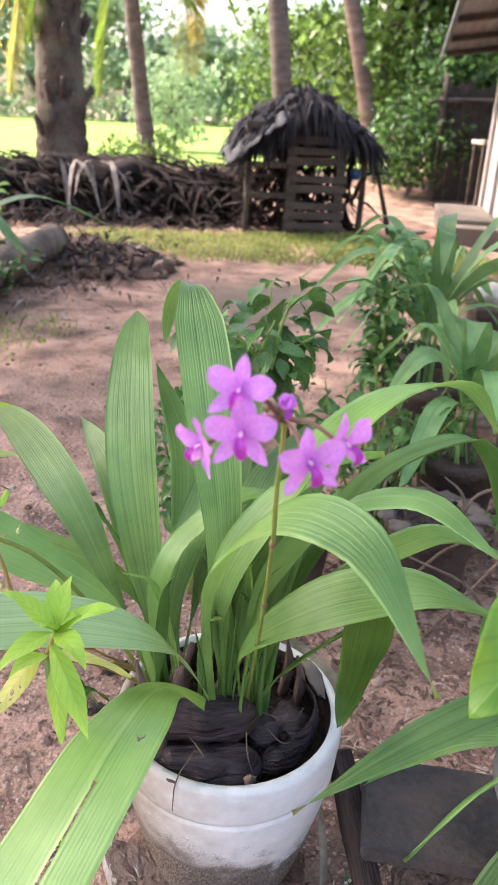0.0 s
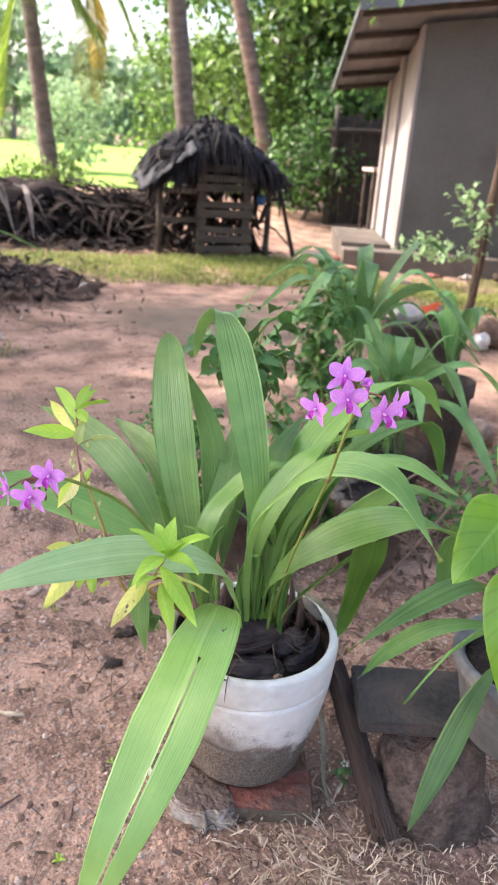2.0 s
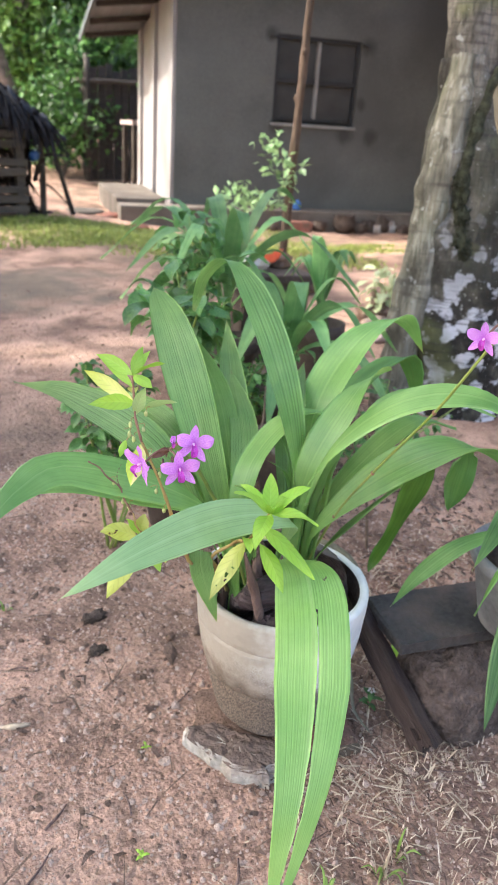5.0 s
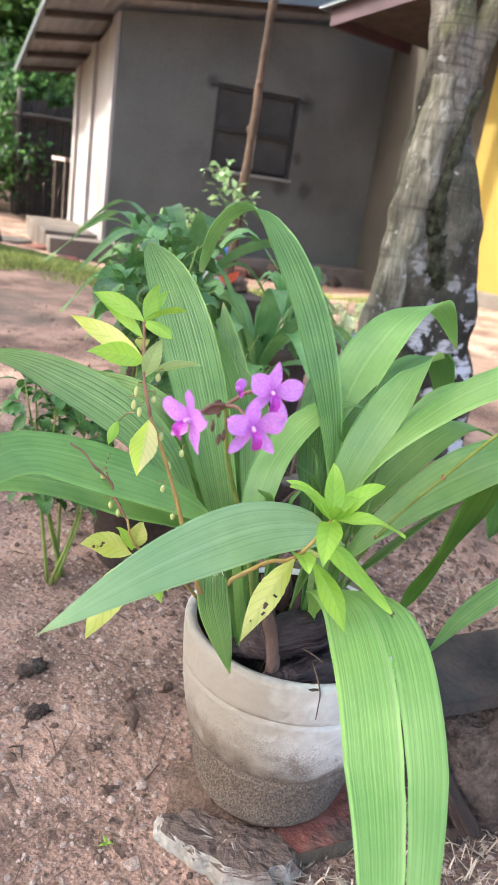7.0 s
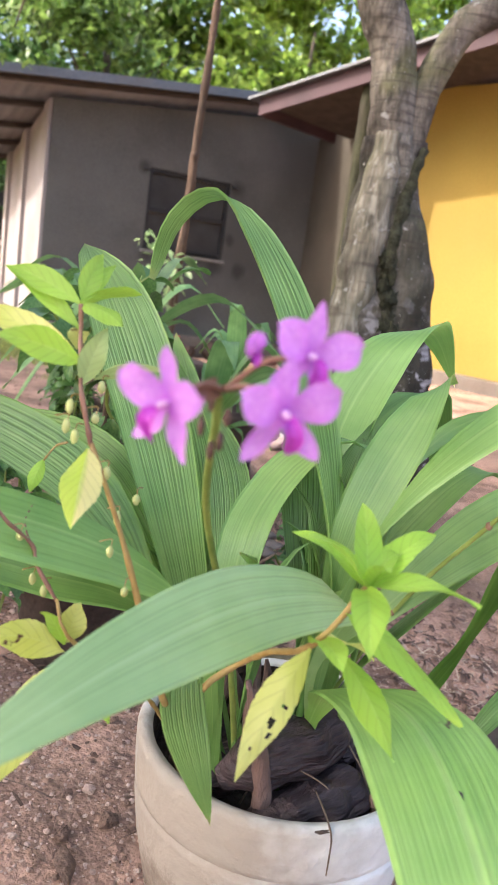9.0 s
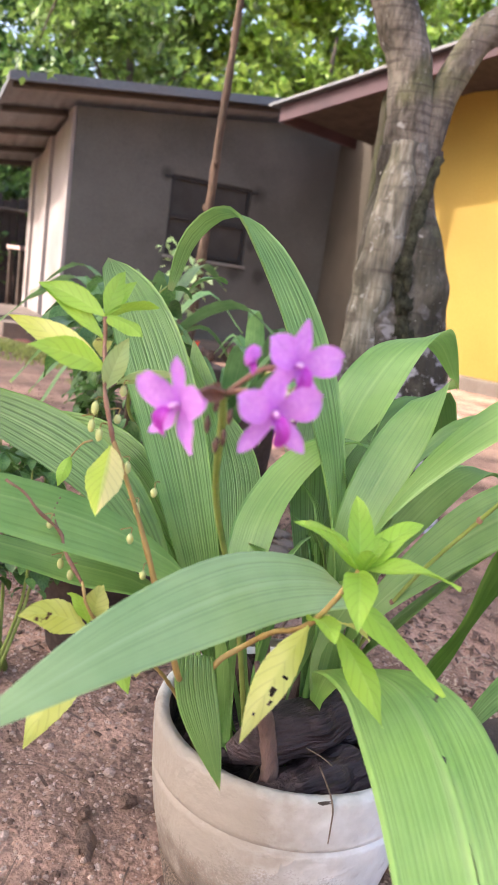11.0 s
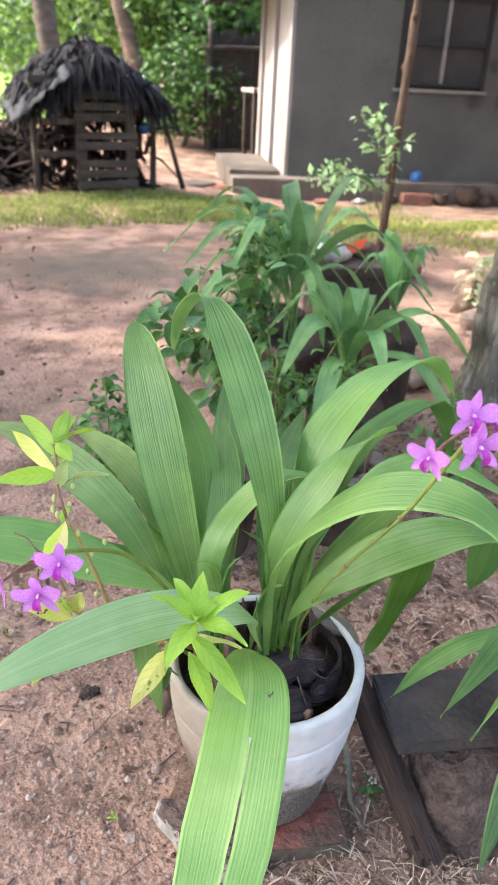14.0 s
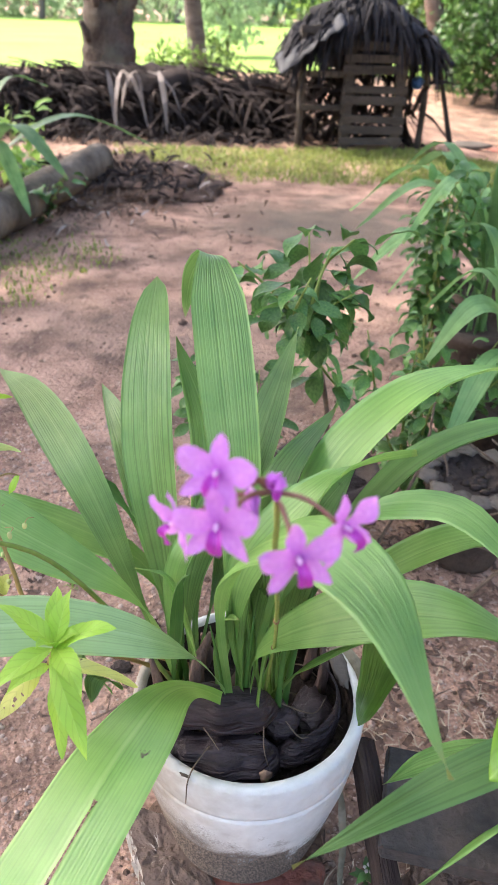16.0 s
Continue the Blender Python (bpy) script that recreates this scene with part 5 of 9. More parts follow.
part("return_wall", box_mesh("return_wall", (0.0, -0.16, -0.4), (2.84, 0.0, 3.1), M["plaster_brown"], RET), yhouse, "plaster return wall under the eave, shade put into its brownish colour")
YR = lambda y: 2.86 + 0.165 * (7.46 - y)


def sloped(x0, x1, y0, y1, dz0, dz1, lift=0.0):
    bm = bmesh.new()
    pts = [(x0, y0), (x1, y0), (x1, y1), (x0, y1)]
    lo = [bm.verts.new((p[0], p[1], YR(p[1]) + dz0 + lift * (p[0] - x0))) for p in pts]
    hi = [bm.verts.new((p[0], p[1], YR(p[1]) + dz1 + lift * (p[0] - x0))) for p in pts]
    bm.faces.new(lo[::-1]), bm.faces.new(hi)
    for i in range(4):
        bm.faces.new((lo[i], lo[(i + 1) % 4], hi[(i + 1) % 4], hi[i]))
    return bm


part("eave_board", bm_mesh("eave_board", sloped(6.40, 6.44, 2.0, 7.46, -0.02, 0.17), M["fascia"]), yhouse, "purple-brown painted eave board")
part("eave_board", bm_mesh("eave_board", sloped(6.445, 7.9, 7.43, 7.46, -0.02, 0.15), M["fascia"]), yhouse, "purple-brown painted eave board")
part("soffit", bm_mesh("soffit", sloped(6.445, 8.2, 2.0, 7.42, 0.10, 0.12), M["timber"]), yhouse)
part("roof", bm_mesh("roof", sloped(6.32, 9.6, 1.9, 7.6, 0.175, 0.205, 0.06), M["sheet"]), yhouse, "weathered grey roof sheet")

part("post", tube_mesh("post", [(6.60, 5.96, -0.3), (6.58, 5.95, 1.4), (6.55, 5.94, YR(5.94) + 0.10)], [0.085, 0.078, 0.075], M["mossy_post"], 30, 14, 0.18, 6.0), yhouse, "mossy dark round post under the eave")

# ---------------------------------------------------------------- tree beside the plants
tree = thing("old_tree", (2.0, 2.2, 0), "old grey tree with a swollen fluted trunk and lichen", "tree")
trunk = part("trunk", tube_mesh("trunk", [(2.07, 2.07, -0.1), (2.02, 2.12, 0.5), (1.985, 2.155, 0.82), (1.955, 2.185, 1.12), (1.94, 2.20, 1.30), (1.93, 2.21, 1.42)], [0.190, 0.176, 0.172, 0.138, 0.092, 0.080], M["bark"], 60, 40, 0.20, 7.0, flute=3, flute_depth=0.13), tree)
part("root", tube_mesh("root", [(1.80, 2.23, -0.05), (1.825, 2.215, 0.35), (1.848, 2.195, 0.80), (1.868, 2.18, 1.10), (1.915, 2.19, 1.42)], [0.098, 0.086, 0.080, 0.074, 0.064], M["smooth_bark"], 70, 32, 0.30, 9.0, flute=4, flute_depth=0.06), tree)
part("stem", tube_mesh("stem", [(1.935, 2.205, 1.30), (1.925, 2.215, 1.54), (1.90, 2.24, 1.72), (1.835, 2.31, 1.92), (1.75, 2.42, 2.4)], [0.082, 0.082, 0.080, 0.082, 0.07], M["bark"], 26, 16, 0.12, 8.0, 0.03, 9), tree)
part("limb", tube_mesh("limb", [(1.975, 2.165, 1.30), (1.995, 2.145, 1.50), (2.012, 2.13, 1.64), (2.055, 2.085, 1.78), (2.12, 2.02, 1.875), (2.5, 1.68, 2.25)], [0.05, 0.05, 0.055, 0.06, 0.062, 0.05], M["bark"], 26, 14, 0.15, 7.0), tree)
part("limb", tube_mesh("limb", [(1.76, 2.40, 2.35), (1.60, 2.4, 3.0), (1.2, 2.2, 3.8), (0.7, 2.0, 4.4)], [0.07, 0.06, 0.045, 0.025], M["bark"], 20, 12, 0.15, 7.0), tree)
part("limb", tube_mesh("limb", [(1.76, 2.41, 2.3), (2.0, 3.0, 3.1), (2.3, 4.3, 3.3), (2.38, 5.6, 2.75), (2.36, 5.95, 2.3)], [0.07, 0.05, 0.03, 0.012, 0.005], M["bark"], 16, 10, 0.15, 7.0), tree)
part("knob", lump_mesh("knob", (2.005, 2.13, 1.395), (0.035, 0.035, 0.04), M["timber"], 0.4, 4, 3, seed=2), tree, "dark knotty scar")
# dark tube laid along the crease to stand for its shadow
part("seam", tube_mesh("seam", [(1.988, 2.088, 1.385), (1.950, 2.082, 1.325), (1.909, 2.077, 1.22), (1.883, 2.074, 1.11), (1.868, 2.069, 1.0), (1.876, 2.05, 0.9)], [0.016, 0.020, 0.022, 0.024, 0.024, 0.012], M["mossy"], 44, 10, 0.6, 26), tree, "dark strip standing in for the shadowed crease down the bark")
rm = np.random.default_rng(77)
for i in range(16):
    t = i / 15
    c = np.array([1.868, 2.072, 1.005]) * (1 - t) + np.array([1.888, 2.028, 0.72]) * t + np.array([rm.normal(0.013, 0.010), rm.normal(0.013, 0.010), rm.normal(0, 0.012)])
    part("moss", lump_mesh("moss", tuple(c), (0.024, 0.024, 0.034), M["mossy"], 0.8, 11, 3, seed=200 + i), tree, "dark moss on the bark")
rl = np.random.default_rng(8)
pts, cc = crown_points(rl, (1.9, 2.9, 4.9), (2.2, 2.2, 0.8), 2200, 40, 0.32)
v, f, u = scatter_leaves(rl, pts, 0.13)
part("crown", mesh_of("crown", v, f, M["crown_leaf"], False, u), tree)
TREE_LEAF = blade_mesh("leaf", [(0, 0, 0), (0, 0.5, 0.05), (0, 1.0, -0.05)], 0.45, M["crown_leaf"], (1, 0, 0), "ovate", 6, 2, 0.01, 0.2, 0.04)
for i in range(58):
    c = rl.normal((2.33, 5.95, 2.26), (0.16, 0.12, 0.10)) if i < 34 else rl.normal((2.0, 6.0, 2.48), (0.20, 0.12, 0.07))
    d = Vector((rl.normal(), rl.normal(), -0.6)).normalized()
    lf = part("leaf", TREE_LEAF, tree)
    lf.matrix_basis = lf.matrix_basis @ Matrix.Translation(c) @ d.to_track_quat("Y", "Z").to_matrix().to_4x4() @ Matrix.Scale(0.10 * rl.uniform(0.6, 1.3), 4)

# bare pole leaning before the house, with a wisp of vine
pole = thing("bare_pole", (2.68, 4.24, 0), "thin bare leaning pole with knots and a vine", "pole")
part("shaft", tube_mesh("shaft", [(2.674, 4.238, -0.05), (2.720, 4.244, 0.8), (2.748, 4.248, 1.5), (2.786, 4.254, 2.3), (2.832, 4.26, 3.3)], [0.029, 0.028, 0.026, 0.023, 0.019], M["pole"], 60, 12, 0.30, 12.0, 0.07, 7), pole)
rv = np.random.default_rng(21)
c = np.concatenate([rv.normal((2.356, 4.22, 0.66), (0.12, 0.09, 0.05), (120, 3)), rv.normal((2.516, 4.22, 0.96), (0.050, 0.05, 0.065), (46, 3)), rv.normal((2.675, 4.22, 0.783), (0.065, 0.05, 0.085), (60, 3))])
v, f, u = scatter_leaves(rv, c, 0.062)
part("vine", mesh_of("vine", v, f, M["pole_vine"], False, u), pole, "pale green climbing vine")
for e in ((2.356, 4.22, 0.66), (2.516, 4.22, 0.96), (2.675, 4.22, 0.783)):
    part("tendril", tube_mesh("tendril", [(2.69, 4.22, 0.35), ((2.69 + e[0]) / 2, 4.20, e[2] - 0.05), e], [0.005, 0.004, 0.0025], M["root"], 8, 5), pole)
for z, a in ((0.95, 0.4), (1.28, 2.0), (1.55, 4.0), (2.1, 1.0), (2.62, 3.1)):
    part("knot", lump_mesh("knot", (2.694 + 0.046 * (z - 0.3) + 0.022 * math.cos(a), 4.241 + 0.007 * (z - 0.3) + 0.022 * math.sin(a), z), (0.018, 0.018, 0.024), M["pole"], 0.5, 6, 3, seed=z), pole, "dark knot of a cut twig")
part("twig", tube_mesh("twig", [(2.80, 4.25, 2.60), (2.74, 4.24, 2.66), (2.66, 4.23, 2.68)], [0.005, 0.004, 0.002], M["pole"], 8, 6, 0.3, 30), pole)

# ---------------------------------------------------------------- thatched shelter
shelter = thing("thatched_shelter", (1.85, 8.5, 0), "low shelter of pallets thatched with dead palm fronds", "shelter")
for x, y, h in ((1.22, 8.25, 1.05), (2.5, 8.35, 0.95), (1.25, 9.2, 1.0), (2.5, 9.25, 0.95), (1.66, 8.22, 1.25)):
    part("post", tube_mesh("post", [(x, y, -0.05), (x + 0.01, y, h / 2), (x, y + 0.02, h)], [0.035, 0.033, 0.03], M["pallet"], 8, 8, 0.2, 6), shelter)
pallet = part("pallet", box_mesh("pallet", (1.64, 8.13, 0.0), (1.73, 8.20, 1.12), M["pallet"], None, 0.006), shelter)
part("stile", box_mesh("stile", (2.15, 8.13, 0.0), (2.24, 8.20, 1.05), M["pallet"], None, 0.006), pallet)
for i in range(8):
    z = 0.03 + i * 0.128
    part("slat", box_mesh("slat", (1.62, 8.105, z), (2.26, 8.127, z + 0.07 + 0.01 * (i % 2)), M["pallet"], Matrix.Rotation(radians(0.4 * ((i * 37) % 5 - 2)), 4, "Y"), 0.004), pallet)
for i, (z, x0) in enumerate(((0.98, 1.2), (0.66, 1.2), (0.36, 1.2))):
    part("rail", box_mesh("rail", (x0, 8.16, z), (1.63, 8.19, z + 0.055), M["pallet"], None, 0.004), shelter)
part("rail", box_mesh("rail", (1.18, 8.09, 1.03), (2.3, 8.125, 1.10), M["pallet"], None, 0.004), shelter)
part("prop", tube_mesh("prop", [(2.93, 8.55, -0.03), (2.78, 8.5, 0.4), (2.63, 8.45, 0.85)], [0.028, 0.026, 0.024], M["timber"], 8, 8, 0.2, 6), shelter, "slanting prop pole")


def fronds_heap(name, n, seed, place, length, width, mat):
    """Dead leaflets: strips whose place and fall are given by place(rng) -> start, direction."""
    r = np.random.default_rng(seed)
    V, F = [], []
    for i in range(n):
        a, d, sag = place(r)
        L, w = length * r.uniform(0.5, 1.3), width * r.uniform(0.5, 1.4)
        d = unit(d)
        s = unit(np.cross(d, np.array([0, 0, 1.0]) + r.normal(size=3) * 0.4)) * w
        p = [a, a + d * L * 0.4, a + d * L * 0.75 + [0, 0, -sag * 0.35 * L], a + d * L + [0, 0, -sag * L]]
        for k, q in enumerate(p):
            ww = (0.7, 1.0, 0.8, 0.15)[k]
            q = np.array(q)
            q[2] = max(q[2], 0.01)
            V += [q - s * ww, q + s * ww]
        b = i * 8
        F += [(b + 2 * k, b + 2 * k + 1, b + 2 * k + 3, b + 2 * k + 2) for k in range(3)]
    return mesh_of(name, np.array(V), F, mat, False)


def roof_place(r):
    x, y = r.uniform(1.2, 2.5), r.uniform(8.05, 9.1)
    ridge = 1.46 - 0.62 * abs(x - 1.84) ** 1.1
    z = ridge - 0.5 * abs(y - 8.6) * 0.6 + r.uniform(-0.05, 0.05)
    d = np.array([(x - 1.8) * r.uniform(0.8, 2.2) + r.normal(0, 0.3), r.choice([-1.0, -0.8, -0.3, 0.8]), -0.8])
    return np.array([x, y, z]), d, r.uniform(0.3, 0.9)


def inside_place(r):
    return np.array([r.uniform(1.2, 2.5), r.uniform(8.3, 9.1), r.uniform(0.05, 0.8)]), np.array([r.normal(0, 0.6), r.normal(0, 0.3), r.normal(0.1, 0.8)]), r.uniform(0, 0.5)


part("firewood", fronds_heap("firewood", 340, 33, inside_place, 0.45, 0.028, M["dead_frond"]), shelter, "dark jumble of firewood and husks inside")
part("thatch", fronds_heap("thatch", 2200, 31, roof_place, 0.27, 0.016, M["thatch"]), shelter, "dark dead palm thatch hanging in strips")
part("cover", lump_mesh("cover", (1.84, 8.62, 1.05), (0.50, 0.42, 0.32), M["thatch"], 0.25, 6, 4, seed=1), shelter, "dark heaped thatch cover")
bm = bmesh.new()
bmesh.ops.create_grid(bm, x_segments=16, y_segments=8, size=0.5)
for v in bm.verts:
    x, y = v.co.x, v.co.y
    v.co = Vector((1.27 + x * 0.60, 8.2 + y * 0.62, 0.99 + 0.42 * x - 0.22 * max(0, -y - 0.1) + 0.11 * noise.noise(Vector((x * 6, y * 6, 1)))))
part("sheet", bm_mesh("sheet", bm, M["sheeting"], True), shelter, "black plastic sheet over the thatch").modifiers.new("thick", "SOLIDIFY").thickness = 0.006
bm = bmesh.new()
bmesh.ops.create_grid(bm, x_segments=14, y_segments=8, size=0.5)
for v in bm.verts:
    x, y = v.co.x, v.co.y
    v.co = Vector((2.40 + x * 0.55, 8.28 + y * 0.5, 1.08 - 0.38 * x - 0.2 * max(0, -y) + 0.10 * noise.noise(Vector((x * 6, y * 6, 4)))))
part("sheet", bm_mesh("sheet", bm, M["sheeting"], True), shelter, "black plastic sheet over the thatch").modifiers.new("thick", "SOLIDIFY").thickness = 0.006
part("bag", lump_mesh("bag", (2.42, 8.35, 0.62), (0.06, 0.05, 0.06), M["blue"], 0.4, 4, 2, seed=3), shelter, "blue plastic bag")

# heap of dead fronds behind the yard
heap = thing("frond_heap", (-0.6, 9.3, 0), "long heap of dead grey palm fronds", "brush pile")
for c, s, sd in (((-0.4, 9.5, 0.1), (1.2, 0.55, 0.50), 1), ((0.75, 9.6, 0.05), (0.8, 0.5, 0.46), 2), ((-2.0, 9.8, 0.05), (1.3, 0.6, 0.42), 3)):
    part("mound", lump_mesh("mound", c, s, M["dead_frond"], 0.3, 5, 4, seed=sd), heap)


def heap_place(r):
    x = r.uniform(-2.8, 1.35)
    y = r.uniform(8.9, 9.8)
    return np.array([x, y, 0.62 - 0.5 * abs(y - 9.5) + r.uniform(-0.12, 0.08)]), np.array([r.normal(0.8, 1.0), r.normal(-0.35, 0.5), r.uniform(-0.5, 0.1)]), r.uniform(0.1, 0.7)


# low dark litter before the heap, also standing in for the shade there
part("frond", fronds_heap("frond", 700, 43, lambda r: (np.array([r.uniform(-2.8, 1.3), r.uniform(8.25, 9.0), r.uniform(0.02, 0.16)]), np.array([r.normal(), r.normal(), -0.1]), 0.4), 0.30, 0.016, M["dead_frond"]), heap)
part("frond", fronds_heap("frond", 1500, 41, heap_place, 0.42, 0.017, M["dead_frond"]), heap)
for k in range(5):
    x = -0.72 + 0.13 * k + 0.03 * math.sin(k * 7)
    part("leaflet", fronds_heap("leaflet", 2, 60 + k, lambda r: (np.array([x, 8.95 + r.uniform(-0.05, 0.05), 0.62]), np.array([r.normal(0.25, 0.35), -0.5, -0.2 + r.uniform(-0.2, 0.1)]), 0.8), 0.45, 0.026, M["faded_frond"]), heap, "bleached pale leaflet")

# rough dark litter mound and the felled log
litter = thing("leaf_litter_mound", (-0.2, 5.9, 0), "low mound of dark dead leaves and twigs", "leaf litter", kind="stuff",
               data=None)
part("mound", lump_mesh("mound", (-0.55, 6.4, 0.0), (0.85, 0.95, 0.09), M["leaf_mould"], 0.45, 6, 4, seed=6), litter)
part("litter", fronds_heap("litter", 420, 51, lambda r: (np.array([r.normal(-0.5, 0.30), r.normal(6.3, 0.36), r.uniform(0.08, 0.17)]), np.array([r.normal(), r.normal(), -0.12]), 0.35), 0.20, 0.012, M["dead_frond"]), litter)
for sd, mt, n_, sp in ((52, "dry_leaf", 1300, 0.42), (53, "pale_frond", 110, 0.5), (54, "leaf_mould", 420, 0.46)):
    part("litter", fronds_heap("litter", n_, sd, lambda r: (np.array([r.normal(-0.6, sp), r.normal(6.1, sp * 1.3), r.uniform(0.01, 0.09)]), np.array([r.normal(), r.normal(), -0.2]), 0.5), 0.085, 0.009, M[mt]), litter)
log = thing("felled_log", (-0.8, 5.0, 0), "barked pale grey log lying on soil", "log")
part("trunk", tube_mesh("trunk", [(-1.35, 3.4, 0.12), (-0.95, 4.8, 0.13), (-0.55, 6.2, 0.20)], [0.13, 0.125, 0.115], M["log"], 24, 18, 0.12, 4), log)
part("cut_end", lathe_mesh("cut_end", [(0.0, 0.01), (0.09, 0.012), (0.108, 0.0)], M["pale_frond"], 18), log, "pale sawn end",
     log.matrix_basis.inverted() @ Matrix.Translation((-0.548, 6.21, 0.20)) @ Vector((0.40, 1.4, 0.07)).to_track_quat("Z", "Y").to_matrix().to_4x4())


# ---------------------------------------------------------------- palms and trees behind
def make_palm(name, base, top, r0, r1, mat, label, rings=30, bend=(0, 0, 0), skirt=0):
    root = thing(name, base, label, "palm tree")
    b, t = np.array(base, float), np.array(top, float)
    part("trunk", tube_mesh("trunk", [b - [0, 0, 0.2], (b + t) / 2 + np.array(bend), t], [r0 * 1.25, r0, (r0 + r1) / 2, r1], mat, 90, 14, 0.08, 3.0, 0.045, rings), root)
    if skirt:
        r = np.random.default_rng(skirt)
        for i in range(26):
            a, z = r.uniform(0, 6.3), r.uniform(0.7, 3.2)
            p = b + (t - b) * (z / (t[2] - b[2])) + np.array([math.cos(a), math.sin(a), 0]) * r0
            part("leaf_stub", tube_mesh("leaf_stub", [p, p + np.array([math.cos(a) * 0.12, math.sin(a) * 0.12, 0.22])], [0.05, 0.03], mat, 4, 6, 0.3, 9), root, "broken leaf base")
    return root


def make_frond(parent, start, mid, end, n, length, mat, seed, hang=0.9, stem=0.018):
    fr = part("frond", tube_mesh("frond", [start, mid, end], [stem, stem * 0.7, stem * 0.25], M["stalk"], 16, 6), parent)
    r = np.random.default_rng(seed)
    c = spline([start, mid, end], n)
    t = np.gradient(c, axis=0)
    V, F, U = [], [], []
    for i in range(3, n + 1):
        tt = unit(t[i])
        out = unit(np.cross(tt, [0, 0, 1.0]) + 1e-6)
        for sgn in (-1, 1):
            L = length * math.sin(math.pi * (0.12 + 0.83 * i / n)) ** 0.6 * r.uniform(0.8, 1.1)
            d = unit(out * sgn * (1 - hang * 0.55) + tt * 0.5 + np.array([0, 0, -hang]) * r.uniform(0.6, 1.1))
            s = unit(np.cross(d, tt)) * 0.018
            p = [c[i], c[i] + d * L * 0.5, c[i] + d * L * 0.97 + np.array([0, 0, -0.12 * hang * L])]
            b = len(V)
            for k, q in enumerate(p):
                V += [q - s * (0.8, 1, 0.1)[k], q + s * (0.8, 1, 0.1)[k]]
                U += [(0, k / 2), (1, k / 2)]
            F += [(b, b + 1, b + 3, b + 2), (b + 2, b + 3, b + 5, b + 4)]
    part("frond_blade", mesh_of("frond_blade", np.array(V), F, mat, False, U), fr)


palm1 = make_palm("coconut_palm", (2.37, 11.7, 0), (1.45, 11.8, 7.5), 0.135, 0.115, M["palm_bark"], "tall coconut palm with a ringed grey trunk", 46)
palm2 = make_palm("coconut_palm", (5.15, 16.0, 0), (2.9, 16.0, 7.5), 0.155, 0.135, M["pink_bark"], "slanting palm with a pale pinkish trunk", 40)
palm3 = make_palm("old_palm", (-0.9, 11.2, 0), (-0.86, 11.2, 6.0), 0.30, 0.27, M["old_palm"], "thick dark palm trunk with shaggy leaf bases", 30, skirt=7)
palm4 = make_palm("young_palm", (0.34, 14.0, 0), (-0.25, 14.0, 5.5), 0.135, 0.09, M["palm_bark"], "slender young palm with hanging yellowed fronds", 30)
make_frond(palm4, (0.35, 14.3, 4.2), (0.85, 13.9, 3.5), (0.92, 13.2, 1.75), 70, 0.60, M["frond_dry"], 3, 0.45)
make_frond(palm4, (0.5, 14.2, 4.0), (1.0, 13.7, 3.2), (1.04, 13.2, 2.2), 40, 0.38, M["frond_yellow"], 8, 0.5)
make_frond(palm4, (0.15, 13.5, 3.9), (-0.25, 12.9, 2.7), (-0.42, 12.5, 1.4), 40, 0.55, M["frond_leaf"], 9, 0.8)
make_frond(palm4, (0.3, 13.6, 3.7), (0.9, 12.9, 3.9), (1.45, 12.2, 2.6), 34, 0.70, M["frond_leaf"], 4, 0.9)
make_frond(palm4, (0.2, 13.6, 3.7), (-0.5, 13.0, 3.6), (-1.1, 12.6, 2.3), 34, 0.70, M["frond_leaf"], 5, 0.9)
make_frond(palm3, (-0.86, 11.0, 3.4), (-1.2, 10.7, 2.5), (-1.42, 10.5, 1.35), 34, 0.42, M["frond_dry"], 6, 0.6)
make_frond(palm3, (-0.86, 11.0, 3.4), (-1.0, 10.6, 2.7), (-1.12, 10.4, 1.9), 34, 0.40, M["frond_leaf"], 10, 0.6)
make_frond(palm3, (-0.8, 11.0, 3.3), (0.1, 10.4, 3.2), (0.75, 9.9, 2.3), 34, 0.6, M["frond_leaf"], 7, 0.9)

make_frond(palm3, (-0.9, 10.9, 3.0), (-1.55, 10.5, 2.0), (-1.36, 10.5, 1.60), 10, 0.22, M["orange_leaf"], 16, 0.2)

